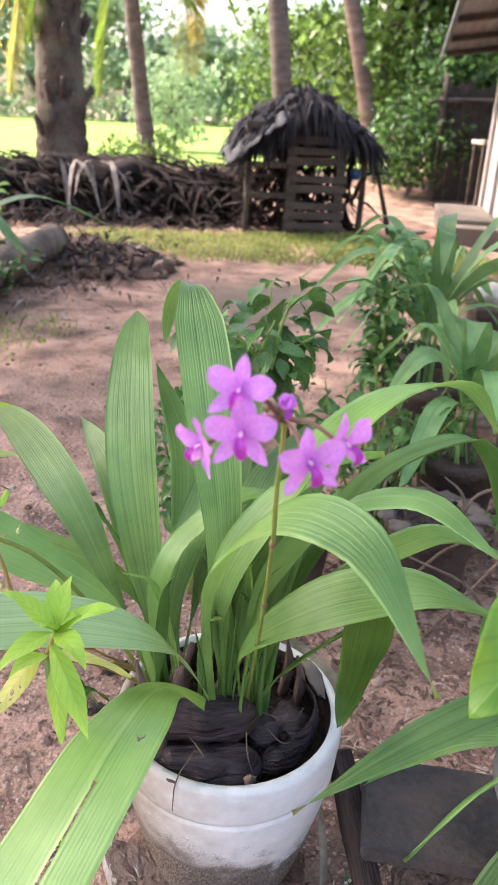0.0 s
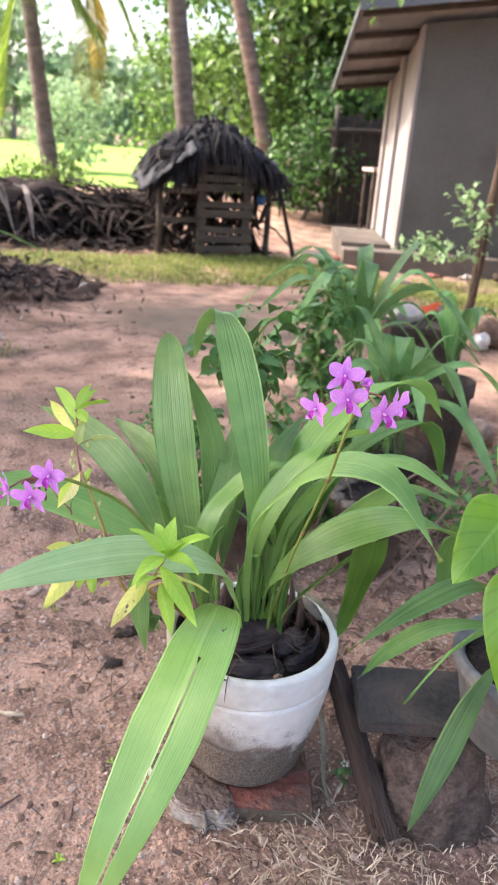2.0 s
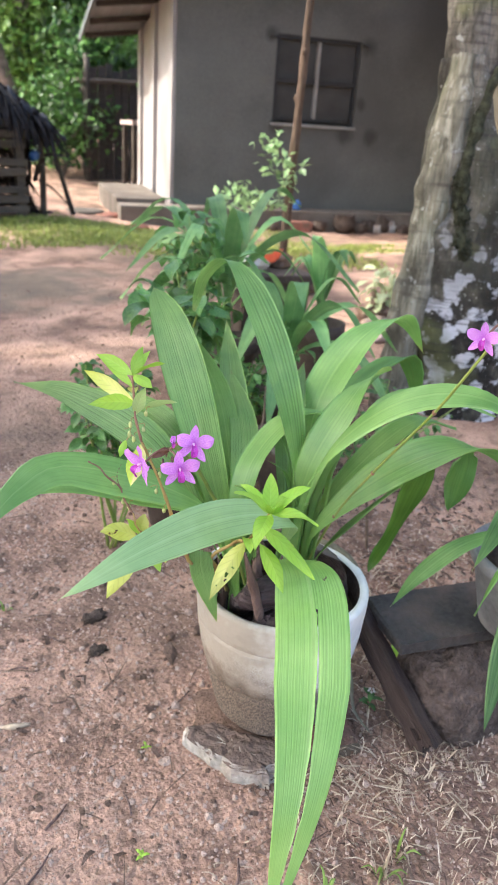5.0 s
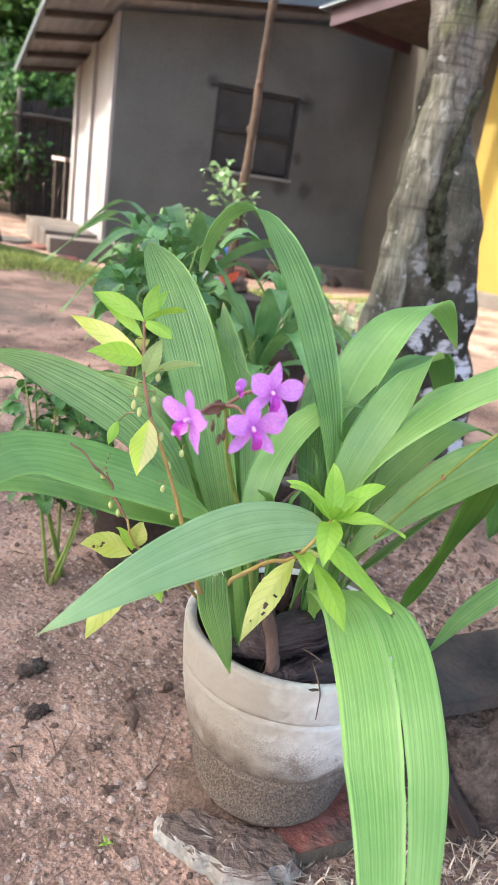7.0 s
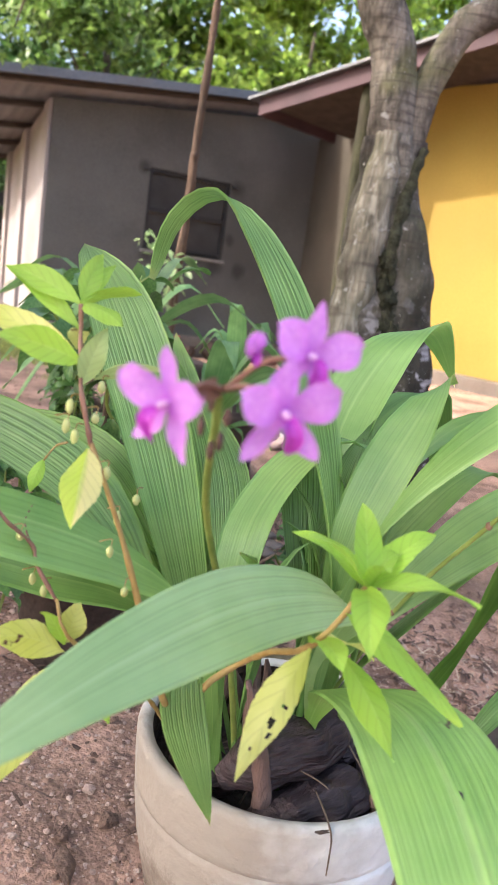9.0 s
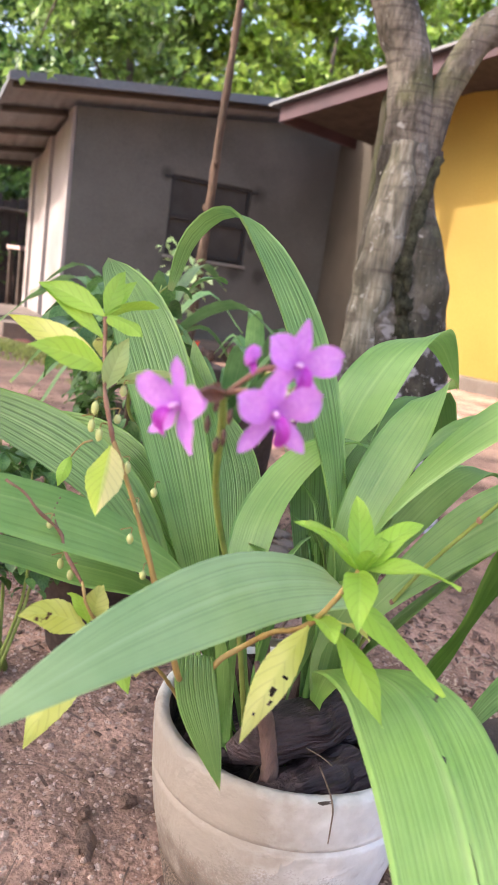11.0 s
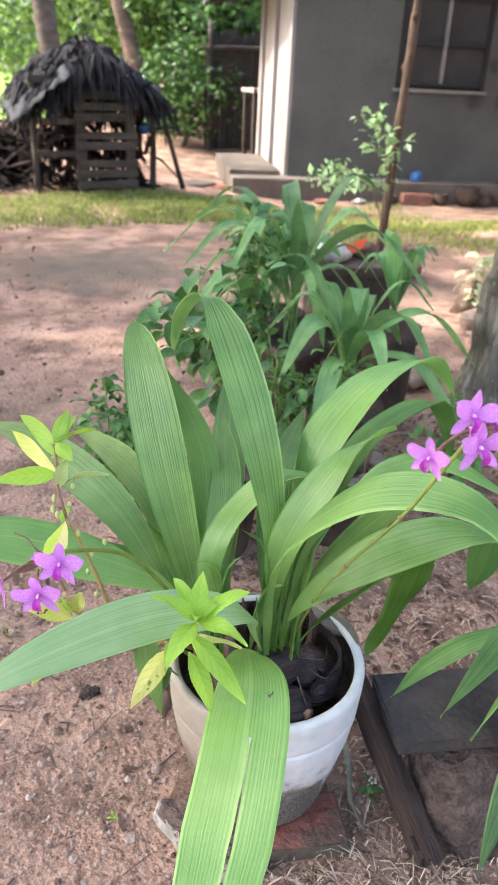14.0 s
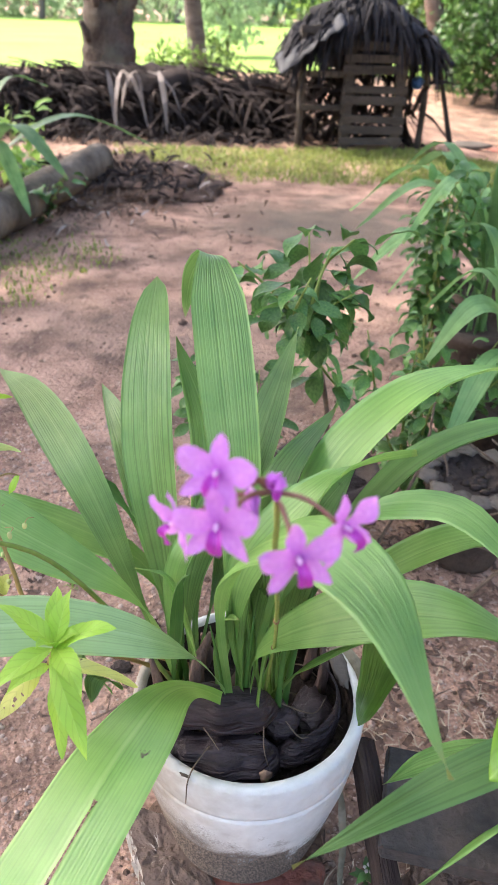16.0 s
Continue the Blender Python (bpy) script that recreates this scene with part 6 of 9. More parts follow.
# shrubs and trees at the yard's edge, thick on the house side
# the leaf tone of each tree carries its sunlit or shaded look
for i, (b, top, rad, nl, sz, mt) in enumerate((
        ((3.6, 18.6, 0), (3.6, 18.6, 2.0), (1.1, 0.9, 1.7), 2600, 0.17, "crown_leaf"),
        ((5.6, 17.5, 0), (5.5, 17.5, 3.2), (2.0, 1.5, 2.6), 3800, 0.24, "crown_leaf"),
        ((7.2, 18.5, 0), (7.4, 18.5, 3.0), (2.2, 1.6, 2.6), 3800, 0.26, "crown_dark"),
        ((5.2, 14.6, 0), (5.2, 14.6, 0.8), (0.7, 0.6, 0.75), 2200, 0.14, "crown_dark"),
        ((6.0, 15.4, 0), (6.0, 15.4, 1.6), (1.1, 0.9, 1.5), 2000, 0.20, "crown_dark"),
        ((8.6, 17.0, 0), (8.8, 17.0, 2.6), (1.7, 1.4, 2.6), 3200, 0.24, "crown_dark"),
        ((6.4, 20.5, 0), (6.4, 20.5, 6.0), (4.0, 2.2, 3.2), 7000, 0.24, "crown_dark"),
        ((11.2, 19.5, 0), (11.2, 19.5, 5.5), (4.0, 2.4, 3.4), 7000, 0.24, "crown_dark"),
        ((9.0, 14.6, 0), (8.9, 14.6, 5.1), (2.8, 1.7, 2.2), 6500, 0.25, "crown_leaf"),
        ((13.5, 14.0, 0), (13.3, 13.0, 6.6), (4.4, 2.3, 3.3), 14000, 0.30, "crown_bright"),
        ((16.5, 10.0, 0), (16.5, 10.0, 5.6), (3.2, 2.6, 2.4), 4200, 0.24, "crown_leaf"),
        # stands out in the field, leaves paled to look hazy
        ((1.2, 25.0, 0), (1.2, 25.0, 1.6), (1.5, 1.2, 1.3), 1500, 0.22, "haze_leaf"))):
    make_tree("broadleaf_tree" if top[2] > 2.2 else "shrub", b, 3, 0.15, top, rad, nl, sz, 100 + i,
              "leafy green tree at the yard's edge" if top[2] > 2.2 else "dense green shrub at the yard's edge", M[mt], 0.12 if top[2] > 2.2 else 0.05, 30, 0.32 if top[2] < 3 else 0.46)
for i, (x, y, r) in enumerate(((-0.15, 13.0, 0.30), (0.55, 14.0, 0.30))):
    make_tree("shrub", (x, y, 0), 1, 0.03, (x, y, 0.42), (r, r, 0.36), 420, 0.11, 140 + i, "low bright shrub before the rice field", M["crown_leaf"], 0.03, 16, 0.18, limbs=3)
# far wood across the field, air haze painted as a paler leaf colour
rf = np.random.default_rng(77)
for i in range(16):
    x = -40 + i * 5.0 + rf.uniform(-1.5, 1.5)
    h = rf.uniform(9.0, 12.0) + (4.0 if x < 0 else 0.0)
    make_tree("far_tree", (x, 84 + rf.uniform(-4, 5), 0), h, 0.3, (x, 84, h * 0.55), (4.4, 3.0, h * 0.5), 1100, 1.0, 200 + i, "far green tree across the rice field, haze in its leaf colour", M["haze_leaf"], 0.3, 26, 1.1, limbs=2)
pts = np.stack([rf.uniform(-75, 60, 9000), rf.uniform(86, 94, 9000), rf.uniform(0, 1, 9000) ** 1.4 * 7.5], 1)
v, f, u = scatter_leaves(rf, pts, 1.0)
tagged(new("far_wood", mesh_of("far_wood", v, f, M["haze_leaf"], False, u)), "green belt of trees beyond the rice field, haze in its leaf colour", "wood", kind="stuff")
# unseen trees added in the west, crowns placed to shade plants and yard
make_tree("shade_tree", (-5.6, 4.6, 0), 7, 0.2, (-4.0, 3.1, 5.2), (2.5, 1.9, 1.1), 9000, 0.20, 300, "unseen leafy tree added to cast shade", M["crown_dark"], 0.22, 80, 0.42)
make_tree("shade_tree", (-6.4, 9.2, 0), 7, 0.2, (-4.9, 8.6, 6.2), (3.6, 1.10, 0.7), 15000, 0.28, 301, "unseen leafy tree added to cast shade", M["crown_dark"], 0.22, 80, 0.36)
make_tree("shade_tree", (-6.6, 6.2, 0), 7, 0.2, (-4.7, 5.1, 5.4), (3.2, 0.75, 0.6), 12000, 0.26, 302, "unseen leafy tree added to cast shade", M["crown_dark"], 0.2, 70, 0.30)

# ---------------------------------------------------------------- small things by the house
tb = thing("outdoor_table", (6.12, 13.2, -0.28), "small pale-topped timber table by the house", "table")
part("tabletop", box_mesh("tabletop", (5.87, 12.9, 0.87), (6.37, 13.4, 0.94), M["table"], None, 0.01), tb)
for x in (5.91, 6.27):
    for y in (12.94, 13.32):
        part("leg", box_mesh("leg", (x, y, -0.32), (x + 0.06, y + 0.06, 0.86), M["pallet"], None, 0.004), tb)
rk = thing("timber_rack", (6.0, 14.2, 0), "dark rough timber screen of upright boards behind the table", "rack")
for x in (5.6, 6.9):
    part("post", tube_mesh("post", [(x, 14.2, -0.35), (x, 14.2, 2.0)], [0.07, 0.06], M["timber"], 6, 8, 0.2), rk)
part("rail", tube_mesh("rail", [(5.4, 14.2, 1.55), (7.1, 14.2, 1.6)], [0.04, 0.04], M["pallet"], 6, 8, 0.2), rk)
for i in range(9):
    x = 5.55 + i * 0.16
    part("board", box_mesh("board", (x, 14.30 + 0.01 * (i % 2), -0.32), (x + 0.145, 14.335 + 0.01 * (i % 2), 1.75 + 0.12 * ((i * 5) % 4) / 3), M["timber"], None, 0.004), rk)
for i, (x, y, s, mt, lab) in enumerate(((3.75, 8.55, 0.13, "brick", "broken red brick lying on the path"), (4.05, 8.0, 0.16, "concrete", "flat broken cement slab on soil"),
                                        (3.5, 9.6, 0.2, "concrete", "flat broken cement slab on soil"), (4.0, 9.9, 0.17, "brick", "broken red brick lying on the path"))):
    thing("brick" if mt == "brick" else "cement_slab", (0, 0, 0), lab, "rubble", "rubble on the path", data=lump_mesh("rubble", (x, y, ground_height(x, y) + 0.02), (s * 1.4, s, 0.045), M[mt], 0.3, 3, 2, seed=i))
FOOT = -0.32          # soil along the plinth
tr = thing("red_trough", HOUSE @ Vector((1.7, -0.5, FOOT)), "long low red clay trough on soil before the plinth", "trough")
part("wall", box_mesh("wall", (1.50, -0.58, FOOT - 0.01), (1.92, -0.42, FOOT + 0.135), M["brick"], HOUSE, 0.012, 0.006), tr)
part("soil", box_mesh("soil", (1.53, -0.555, FOOT + 0.12), (1.89, -0.445, FOOT + 0.141), M["brick"], HOUSE, 0.004, 0.004), tr, "red crumbled brick")
for i, (u, v, r, h) in enumerate(((2.43, -0.52, 0.17, 0.25), (2.66, -0.58, 0.11, 0.15), (2.05, -0.50, 0.11, 0.15), (1.35, -0.50, 0.09, 0.11))):
    p = thing("black_pot", HOUSE @ Vector((u, v, FOOT)), "sooty black round pot on soil by the house wall", "pot", "pots by the wall")
    part("wall", lathe_mesh("wall", [(0, 0.0), (r * 0.6, 0.0), (r * 0.95, h * 0.35), (r, h * 0.6), (r * 0.82, h * 0.9), (r * 0.9, h), (r * 0.78, h), (r * 0.72, h * 0.85), (0, h * 0.7)], M["charcoal"], 24), p, "", Matrix.Identity(4))
for i, (u, v, a, b_, mt) in enumerate(((2.84, -0.45, 0.12, 0.13, "charcoal"), (2.98, -0.50, 0.08, 0.08, "stone"), (3.08, -0.44, 0.12, 0.16, "charcoal"), (3.24, -0.42, 0.10, 0.10, "stone"), (3.40, -0.5, 0.12, 0.09, "charcoal"), (0.9, -0.55, 0.10, 0.04, "stone"), (0.4, -0.6, 0.14, 0.04, "brick"))):
    q = HOUSE @ Vector((u, v, FOOT + b_ * 0.45))
    thing("rubble_lump", (0, 0, 0), {"stone": "grey broken stone by the house wall", "charcoal": "black charred lump by the house wall", "brick": "broken red brick by the house wall"}[mt], "rubble", "rubble by the wall", data=lump_mesh("rubble_lump", q, (a, a * 0.8, b_), M[mt], 0.5, 5, 3, seed=300 + i))
can = thing("blue_can", HOUSE @ Vector((1.77, -0.2, -0.055)), "dark blue plastic can on the plinth", "can")
part("body", lathe_mesh("body", [(0, 0.0), (0.075, 0.0), (0.08, 0.01), (0.08, 0.09), (0.066, 0.115), (0.0, 0.12)], M["blue"], 20), can, "", Matrix.Identity(4))
part("spout", lathe_mesh("spout", [(0.026, 0.0), (0.026, 0.025), (0.0, 0.027)], M["blue"], 12), can, "", Matrix.Translation((0.03, 0, 0.112)))

# ---------------------------------------------------------------- the white pot and what it stands on
PC = (0.206, 0.967)
POT_Z = 0.036
pot = thing("white_plant_pot", (PC[0], PC[1], POT_Z), "whitewashed round cement pot, muddy round its foot", "plant pot")
rows = [(0.0, 0.004), (0.085, 0.0), (0.098, 0.004), (0.103, 0.016)]
for i in range(9):          # thrown ridges low on the wall
    z = 0.022 + i * 0.0115
    r = 0.104 + 0.030 * (z / 0.115) ** 0.8
    rows += [(r, z), (r + 0.0028, z + 0.004), (r + 0.0002, z + 0.0085)]
rows += [(0.140, 0.135), (0.150, 0.18), (0.1565, 0.225), (0.1574, 0.236), (0.1578, 0.2428), (0.1545, 0.2450), (0.1545, 0.2466), (0.1584, 0.2488), (0.1586, 0.254), (0.1605, 0.275), (0.1615, 0.302), (0.1595, 0.3085), (0.153, 0.311), (0.146, 0.3085), (0.1445, 0.304)]
rows = [(r * 1.035, z) for r, z in rows]
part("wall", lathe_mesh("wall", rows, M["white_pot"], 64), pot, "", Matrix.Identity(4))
part("lining", lathe_mesh("lining", [(0.1496, 0.304), (0.1485, 0.298), (0.146, 0.24), (0.124, 0.10), (0.0, 0.09)], M["potting"], 64), pot, "dark inner wall in the potting soil's colour", Matrix.Identity(4))
part("stain", lump_mesh("stain", (-0.012, -0.1625, 0.3085), (0.010, 0.003, 0.0012), M["charcoal"], 0.5, 4, 2, seed=5), pot, "dark chip on the rim", Matrix.Rotation(radians(-30), 4, "Z"))
part("moss", lump_mesh("moss", (0.140, 0.055, 0.3075), (0.014, 0.05, 0.0035), M["concrete"], 0.6, 7, 3, seed=8), pot, "grey crusted patch on the rim", Matrix.Identity(4))

RIM = [(PC[0] + 0.162 * math.cos(radians(a)), PC[1] + 0.162 * math.sin(radians(a)), POT_Z + h) for a, h in ((78, 0.313), (55, 0.318), (32, 0.315), (8, 0.317), (-12, 0.312), (-20, 0.300))]
thing("dry_sheath", (0, 0, 0), "dry twisted leaf sheath lying on the pot's rim", "leaf", data=blade_mesh("dry_sheath", RIM, 0.024, M["faded_strap"], ((0.3, 0.9, 0.4), (0.9, 0.2, 0.5)), "droop", 30, 5, 0.0016, 0.5, 0.006, curl=-0.4, ragged=0.12))

# potting soil with a hump of old black husk
soil = thing("potting_soil", (PC[0], PC[1], 0.25), "dark damp potting soil full of roots", "soil")
bm = bmesh.new()
bmesh.ops.create_circle(bm, cap_ends=False, segments=40, radius=0.1455)
vs = list(bm.verts)
rings = [vs]
for k in range(1, 9):
    rings.append([bm.verts.new((v.co.x * (1 - k / 9), v.co.y * (1 - k / 9), 0)) for v in vs])
for a, b_ in zip(rings, rings[1:]):
    for i in range(40):
        bm.faces.new((a[i], a[(i + 1) % 40], b_[(i + 1) % 40], b_[i]))
bm.faces.new(rings[-1])
for v in bm.verts:
    v.co.z = 0.035 + 0.018 * noise.noise(v.co * 22) + 0.012 * noise.noise(v.co * 60)
part("surface", bm_mesh("surface", bm, M["potting"], True), soil, "", Matrix.Identity(4))
for i in range(26):
    a = random.uniform(0, 6.28)
    r = random.uniform(0.03, 0.115)
    p = Vector((PC[0] + r * math.cos(a), PC[1] + r * math.sin(a), 0.292))
    q = p + Vector((random.uniform(-0.05, 0.05), random.uniform(-0.05, 0.05), 0.004))
    part("rootlet", tube_mesh("rootlet", [p, (p + q) / 2 + Vector((0, 0, 0.014)), q], [0.0014, 0.0012, 0.0006], M["root"], 8, 5), soil, "thin dry root")
part("bark_chip", lump_mesh("bark_chip", (0.218, 0.842, 0.322), (0.008, 0.005, 0.012), M["chip"], 0.5, 3, 2, seed=3), soil, "pale brown bark chip")

husk = thing("coconut_husk", (0.15, 0.9, 0.3), "black weathered coconut husk pieces in the pot", "coconut husk")
for pts, rad in (([(0.080, 0.942, 0.348), (0.108, 0.922, 0.368), (0.157, 0.911, 0.373), (0.207, 0.912, 0.367), (0.237, 0.924, 0.347)], [0.012, 0.029, 0.033, 0.030, 0.010]),
                 ([(0.078, 0.915, 0.300), (0.110, 0.888, 0.312), (0.160, 0.873, 0.316), (0.212, 0.876, 0.311), (0.240, 0.890, 0.298)], [0.012, 0.030, 0.035, 0.032, 0.010])):
    part("roll", tube_mesh("roll", pts, rad, M["husk"], 60, 34, 0.22, 34.0), husk, "purplish-black wrinkled husk roll")
for c, s, sd in (((0.258, 0.880, 0.312), (0.020, 0.018, 0.020), 3), ((0.278, 0.895, 0.303), (0.024, 0.02, 0.016), 4), ((0.248, 0.912, 0.335), (0.024, 0.02, 0.022), 5), ((0.30, 0.955, 0.300), (0.03, 0.045, 0.02), 6)):
    part("lobe", lump_mesh("lobe", c, s, M["husk"], 0.3, 6, 3, seed=sd), husk)
part("shell", blade_mesh("shell", [(0.235, 0.866, 0.312), (0.275, 0.872, 0.322), (0.315, 0.90, 0.333), (0.335, 0.945, 0.340), (0.330, 1.0, 0.335), (0.30, 1.04, 0.325)], 0.046, M["husk"], (-0.25, 0.2, 1.0), "droop", 26, 2, 0.001, 0.1, 0.012), husk, "curled brown husk shell lining the pot")
for p, r in ((((0.145, 0.868, 0.352), (0.126, 0.840, 0.352), (0.117, 0.824, 0.343), (0.115, 0.821, 0.325), (0.114, 0.820, 0.304)), 0.0010), (((0.22, 0.90, 0.375), (0.217, 0.865, 0.352), (0.225, 0.85, 0.318)), 0.0010),
             (((0.24, 0.93, 0.36), (0.29, 0.92, 0.345), (0.315, 0.95, 0.34)), 0.0010), (((0.12, 0.91, 0.375), (0.15, 0.87, 0.36), (0.17, 0.85, 0.335)), 0.0009), (((0.25, 0.90, 0.355), (0.27, 0.88, 0.345), (0.30, 0.90, 0.335)), 0.0009)):
    part("root", tube_mesh("root", list(p), [r, r, r * 0.7], M["root"], 20, 5, 0.2, 60), husk, "thin hanging root")
part("sheath", tube_mesh("sheath", [(0.112, 0.905, 0.30), (0.098, 0.90, 0.36), (0.082, 0.905, 0.42), (0.070, 0.915, 0.475)], [0.011, 0.010, 0.008, 0.003], M["sheath"], 18, 10, 0.25, 40), husk, "pinkish-brown dry leaf sheath standing upright")
part("sheath", tube_mesh("sheath", [(0.165, 0.945, 0.34), (0.195, 0.955, 0.40), (0.235, 0.965, 0.45)], [0.009, 0.008, 0.003], M["sheath"], 14, 8, 0.25, 40), husk, "pinkish-brown dry leaf sheath")
part("sheath", tube_mesh("sheath", [(0.135, 0.94, 0.34), (0.13, 0.955, 0.40), (0.15, 0.975, 0.45)], [0.012, 0.010, 0.004], M["sheath"], 14, 8, 0.25, 40), husk, "pinkish-brown dry leaf sheath")

for k in range(9):
    a = radians(20 + 17 * k)
    p = Vector((PC[0] + 0.118 * math.cos(a), PC[1] + 0.118 * math.sin(a), 0.29))
    q = p + Vector((0.02 * math.sin(k * 3.1), 0.015 * math.cos(k * 2.3), 0.085 + 0.03 * math.sin(k * 1.7)))
    part("sheath", tube_mesh("sheath", [p, (p + q) / 2 + Vector((0.006, -0.004, 0)), q], [0.010, 0.009, 0.002], M["sheath"], 12, 7, 0.3, 40), husk, "brown dry leaf sheath by the rim")

# support: brick, flat stones
bk = thing("red_brick", (0.24, 0.86, 0.01), "worn red brick under the pot, half buried", "brick", data=box_mesh("red_brick", (-0.085, -0.055, -0.03), (0.085, 0.055, 0.022), M["dirty_brick"], None, 0.007, 0.003))
bk.matrix_basis = Matrix.Translation((0.235, 0.865, 0.008)) @ Matrix.Rotation(radians(-17), 4, "Z")
thing("mud_mound", (0, 0, 0), "low mound of packed mud under the pot", "soil", data=lump_mesh("mud_mound", (0.19, 0.985, -0.03), (0.17, 0.15, 0.064), M["dark_crumb"], 0.25, 7, 4, seed=7))
def broken_slab_mesh(name, half_long, half_wide, thick, mat, seed):
    """A jagged flat piece of stone: a ragged outline in uneven layers under a rough top, chipped all over."""
    r = np.random.default_rng(seed)
    count = 22
    turn = np.sort(2 * math.pi * (np.arange(count) + r.uniform(-0.3, 0.3, count)) / count)
    reach = 1 + 0.16 * np.sign(np.sin(turn * 2.5 + 0.7)) * np.abs(np.sin(turn * 2.5 + 0.7)) ** 0.5 + r.normal(0, 0.05, count)
    bm = bmesh.new()
    rings = []
    for z, k in ((-0.9, 1.04), (0.15, 1.06), (0.75, 0.99), (1.0, 0.90), (1.06, 0.55), (1.10, 0.2)):
        grow = k * (1 + r.normal(0, 0.03, count))
        rings.append([bm.verts.new((half_long * q * g * math.cos(a), half_wide * q * g * math.sin(a), thick * (z + r.normal(0, 0.06) + 0.25 * math.cos(a)))) for a, q, g in zip(turn, reach, grow)])
    for a, b_ in zip(rings, rings[1:]):
        for k in range(count):
            bm.faces.new((a[k], a[(k + 1) % count], b_[(k + 1) % count], b_[k]))
    bm.faces.new(rings[-1]), bm.faces.new(rings[0][::-1])
    bmesh.ops.triangulate(bm, faces=bm.faces[:])
    bmesh.ops.subdivide_edges(bm, edges=bm.edges[:], cuts=2, use_grid_fill=True)
    for v in bm.verts:
        v.co += Vector((noise.noise(v.co * 130), noise.noise(v.co * 130 + Vector((7, 0, 0))), noise.noise(v.co * 130 + Vector((0, 9, 0))))) * 0.0026
    return bm_mesh(name, bm, mat)


stn = thing("grey_stone", (0, 0, 0), "jagged pale grey stone, muddy on top, half under the pot", "stone", data=broken_slab_mesh("grey_stone", 0.098, 0.050, 0.026, M["muddy_stone"], 19))
stn.matrix_basis = Matrix.Translation((0.078, 0.912, 0.008)) @ Matrix.Rotation(radians(-55), 4, "Z")

# ---------------------------------------------------------------- the orchid
orchid = thing("ground_orchid", (PC[0], PC[1], 0.30), "ground orchid with broad pleated leaves and lilac flowers", "orchid")
FACE = (0.88, -0.47, 0.0)
B1, B2, B3 = (0.118, 0.975, 0.33), (0.188, 0.925, 0.34), (0.235, 0.945, 0.335)


def leaf(points, width, side=FACE, mat="blade", label="", **kw):
    if points[0] in (B1, B2, B3):          # each stalk rises from a place of its own
        points = [tuple(np.array(points[0]) + [random.uniform(-0.022, 0.022), random.uniform(-0.018, 0.018), 0])] + points[1:]
    kw.setdefault("stalk", 0.009)
    return part("leaf", blade_mesh("leaf", points, width, M[mat], side, **kw), orchid, label)


# upright blades
leaf([B1, (0.092, 1.023, 0.489), (0.069, 1.095, 0.680), (0.070, 1.185, 0.799), (0.079, 1.270, 0.857)], 0.078, kind="blade")
leaf([B2, (0.180, 0.912, 0.508), (0.182, 0.945, 0.655), (0.168, 1.006, 0.802), (0.156, 1.089, 0.906), (0.150, 1.142, 0.926), (0.128, 1.172, 0.892), (0.118, 1.188, 0.828)], 0.068, side=(0.97, 0.22, 0.0), n=44, kind="folded", label="tall leaf blade folded over near its tip")
leaf([B1, (0.150, 1.02, 0.45), (0.215, 1.17, 0.60), (0.30, 1.35, 0.75)], 0.062)
leaf([B1, (0.13, 1.03, 0.46), (0.15, 1.13, 0.66), (0.105, 1.19, 0.80)], 0.052)
leaf([B2, (0.20, 0.97, 0.52), (0.24, 1.03, 0.66), (0.32, 1.10, 0.73)], 0.054)
# to the left
leaf([B1, (0.053, 1.013, 0.476), (-0.016, 1.084, 0.624), (-0.104, 1.225, 0.685), (-0.177, 1.326, 0.689)], 0.064, side=((0.65, 0.1, 0.48), (0.62, 0.3, 0.5)))
leaf([B1, (0.08, 1.04, 0.50), (0.04, 1.14, 0.635), (-0.02, 1.346, 0.65)], 0.050, side=(0.75, 0.1, 0.6))
leaf([B1, (0.06, 0.975, 0.50), (-0.05, 0.975, 0.60), (-0.20, 1.02, 0.655), (-0.29, 0.98, 0.655), (-0.36, 0.93, 0.63)], 0.076, mat="blade_smooth", side=((0.2, -0.85, -0.3), (0.1, -0.8, -0.55)))
leaf([B1, (0.071, 1.063, 0.476), (-0.047, 1.115, 0.530), (-0.186, 1.120, 0.580), (-0.324, 1.100, 0.585)], 0.064, mat="blade_smooth", side=(0.1, -0.85, -0.3))
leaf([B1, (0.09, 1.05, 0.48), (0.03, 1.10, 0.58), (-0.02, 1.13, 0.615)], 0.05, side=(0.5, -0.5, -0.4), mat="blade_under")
# broad grey-green leaf arching to the left front, and the pale one that hangs before the pot
leaf([B2, (0.140, 0.894, 0.472), (0.087, 0.830, 0.581), (-0.033, 0.822, 0.619), (-0.172, 0.808, 0.617), (-0.307, 0.797, 0.586)], 0.062, side=((0.3, -0.75, -0.5), (0.15, -0.75, -0.6)), mat="blade_grey", kind="strap", n=32, relief=0.001, fold=0.05, label="grey-green glossy leaf arching to one side")
leaf([B2, (0.112, 0.850, 0.484), (0.058, 0.738, 0.535), (-0.013, 0.630, 0.492), (-0.098, 0.533, 0.395), (-0.168, 0.486, 0.258)], 0.104, side=(0.85, -0.52, 0.0), mat="blade_pale", kind="hang", n=100, pleats=12, relief=0.0012, fold=0.10, split=(0.50, 0.07, 0.0026), label="pale torn leaf hanging down before the pot")
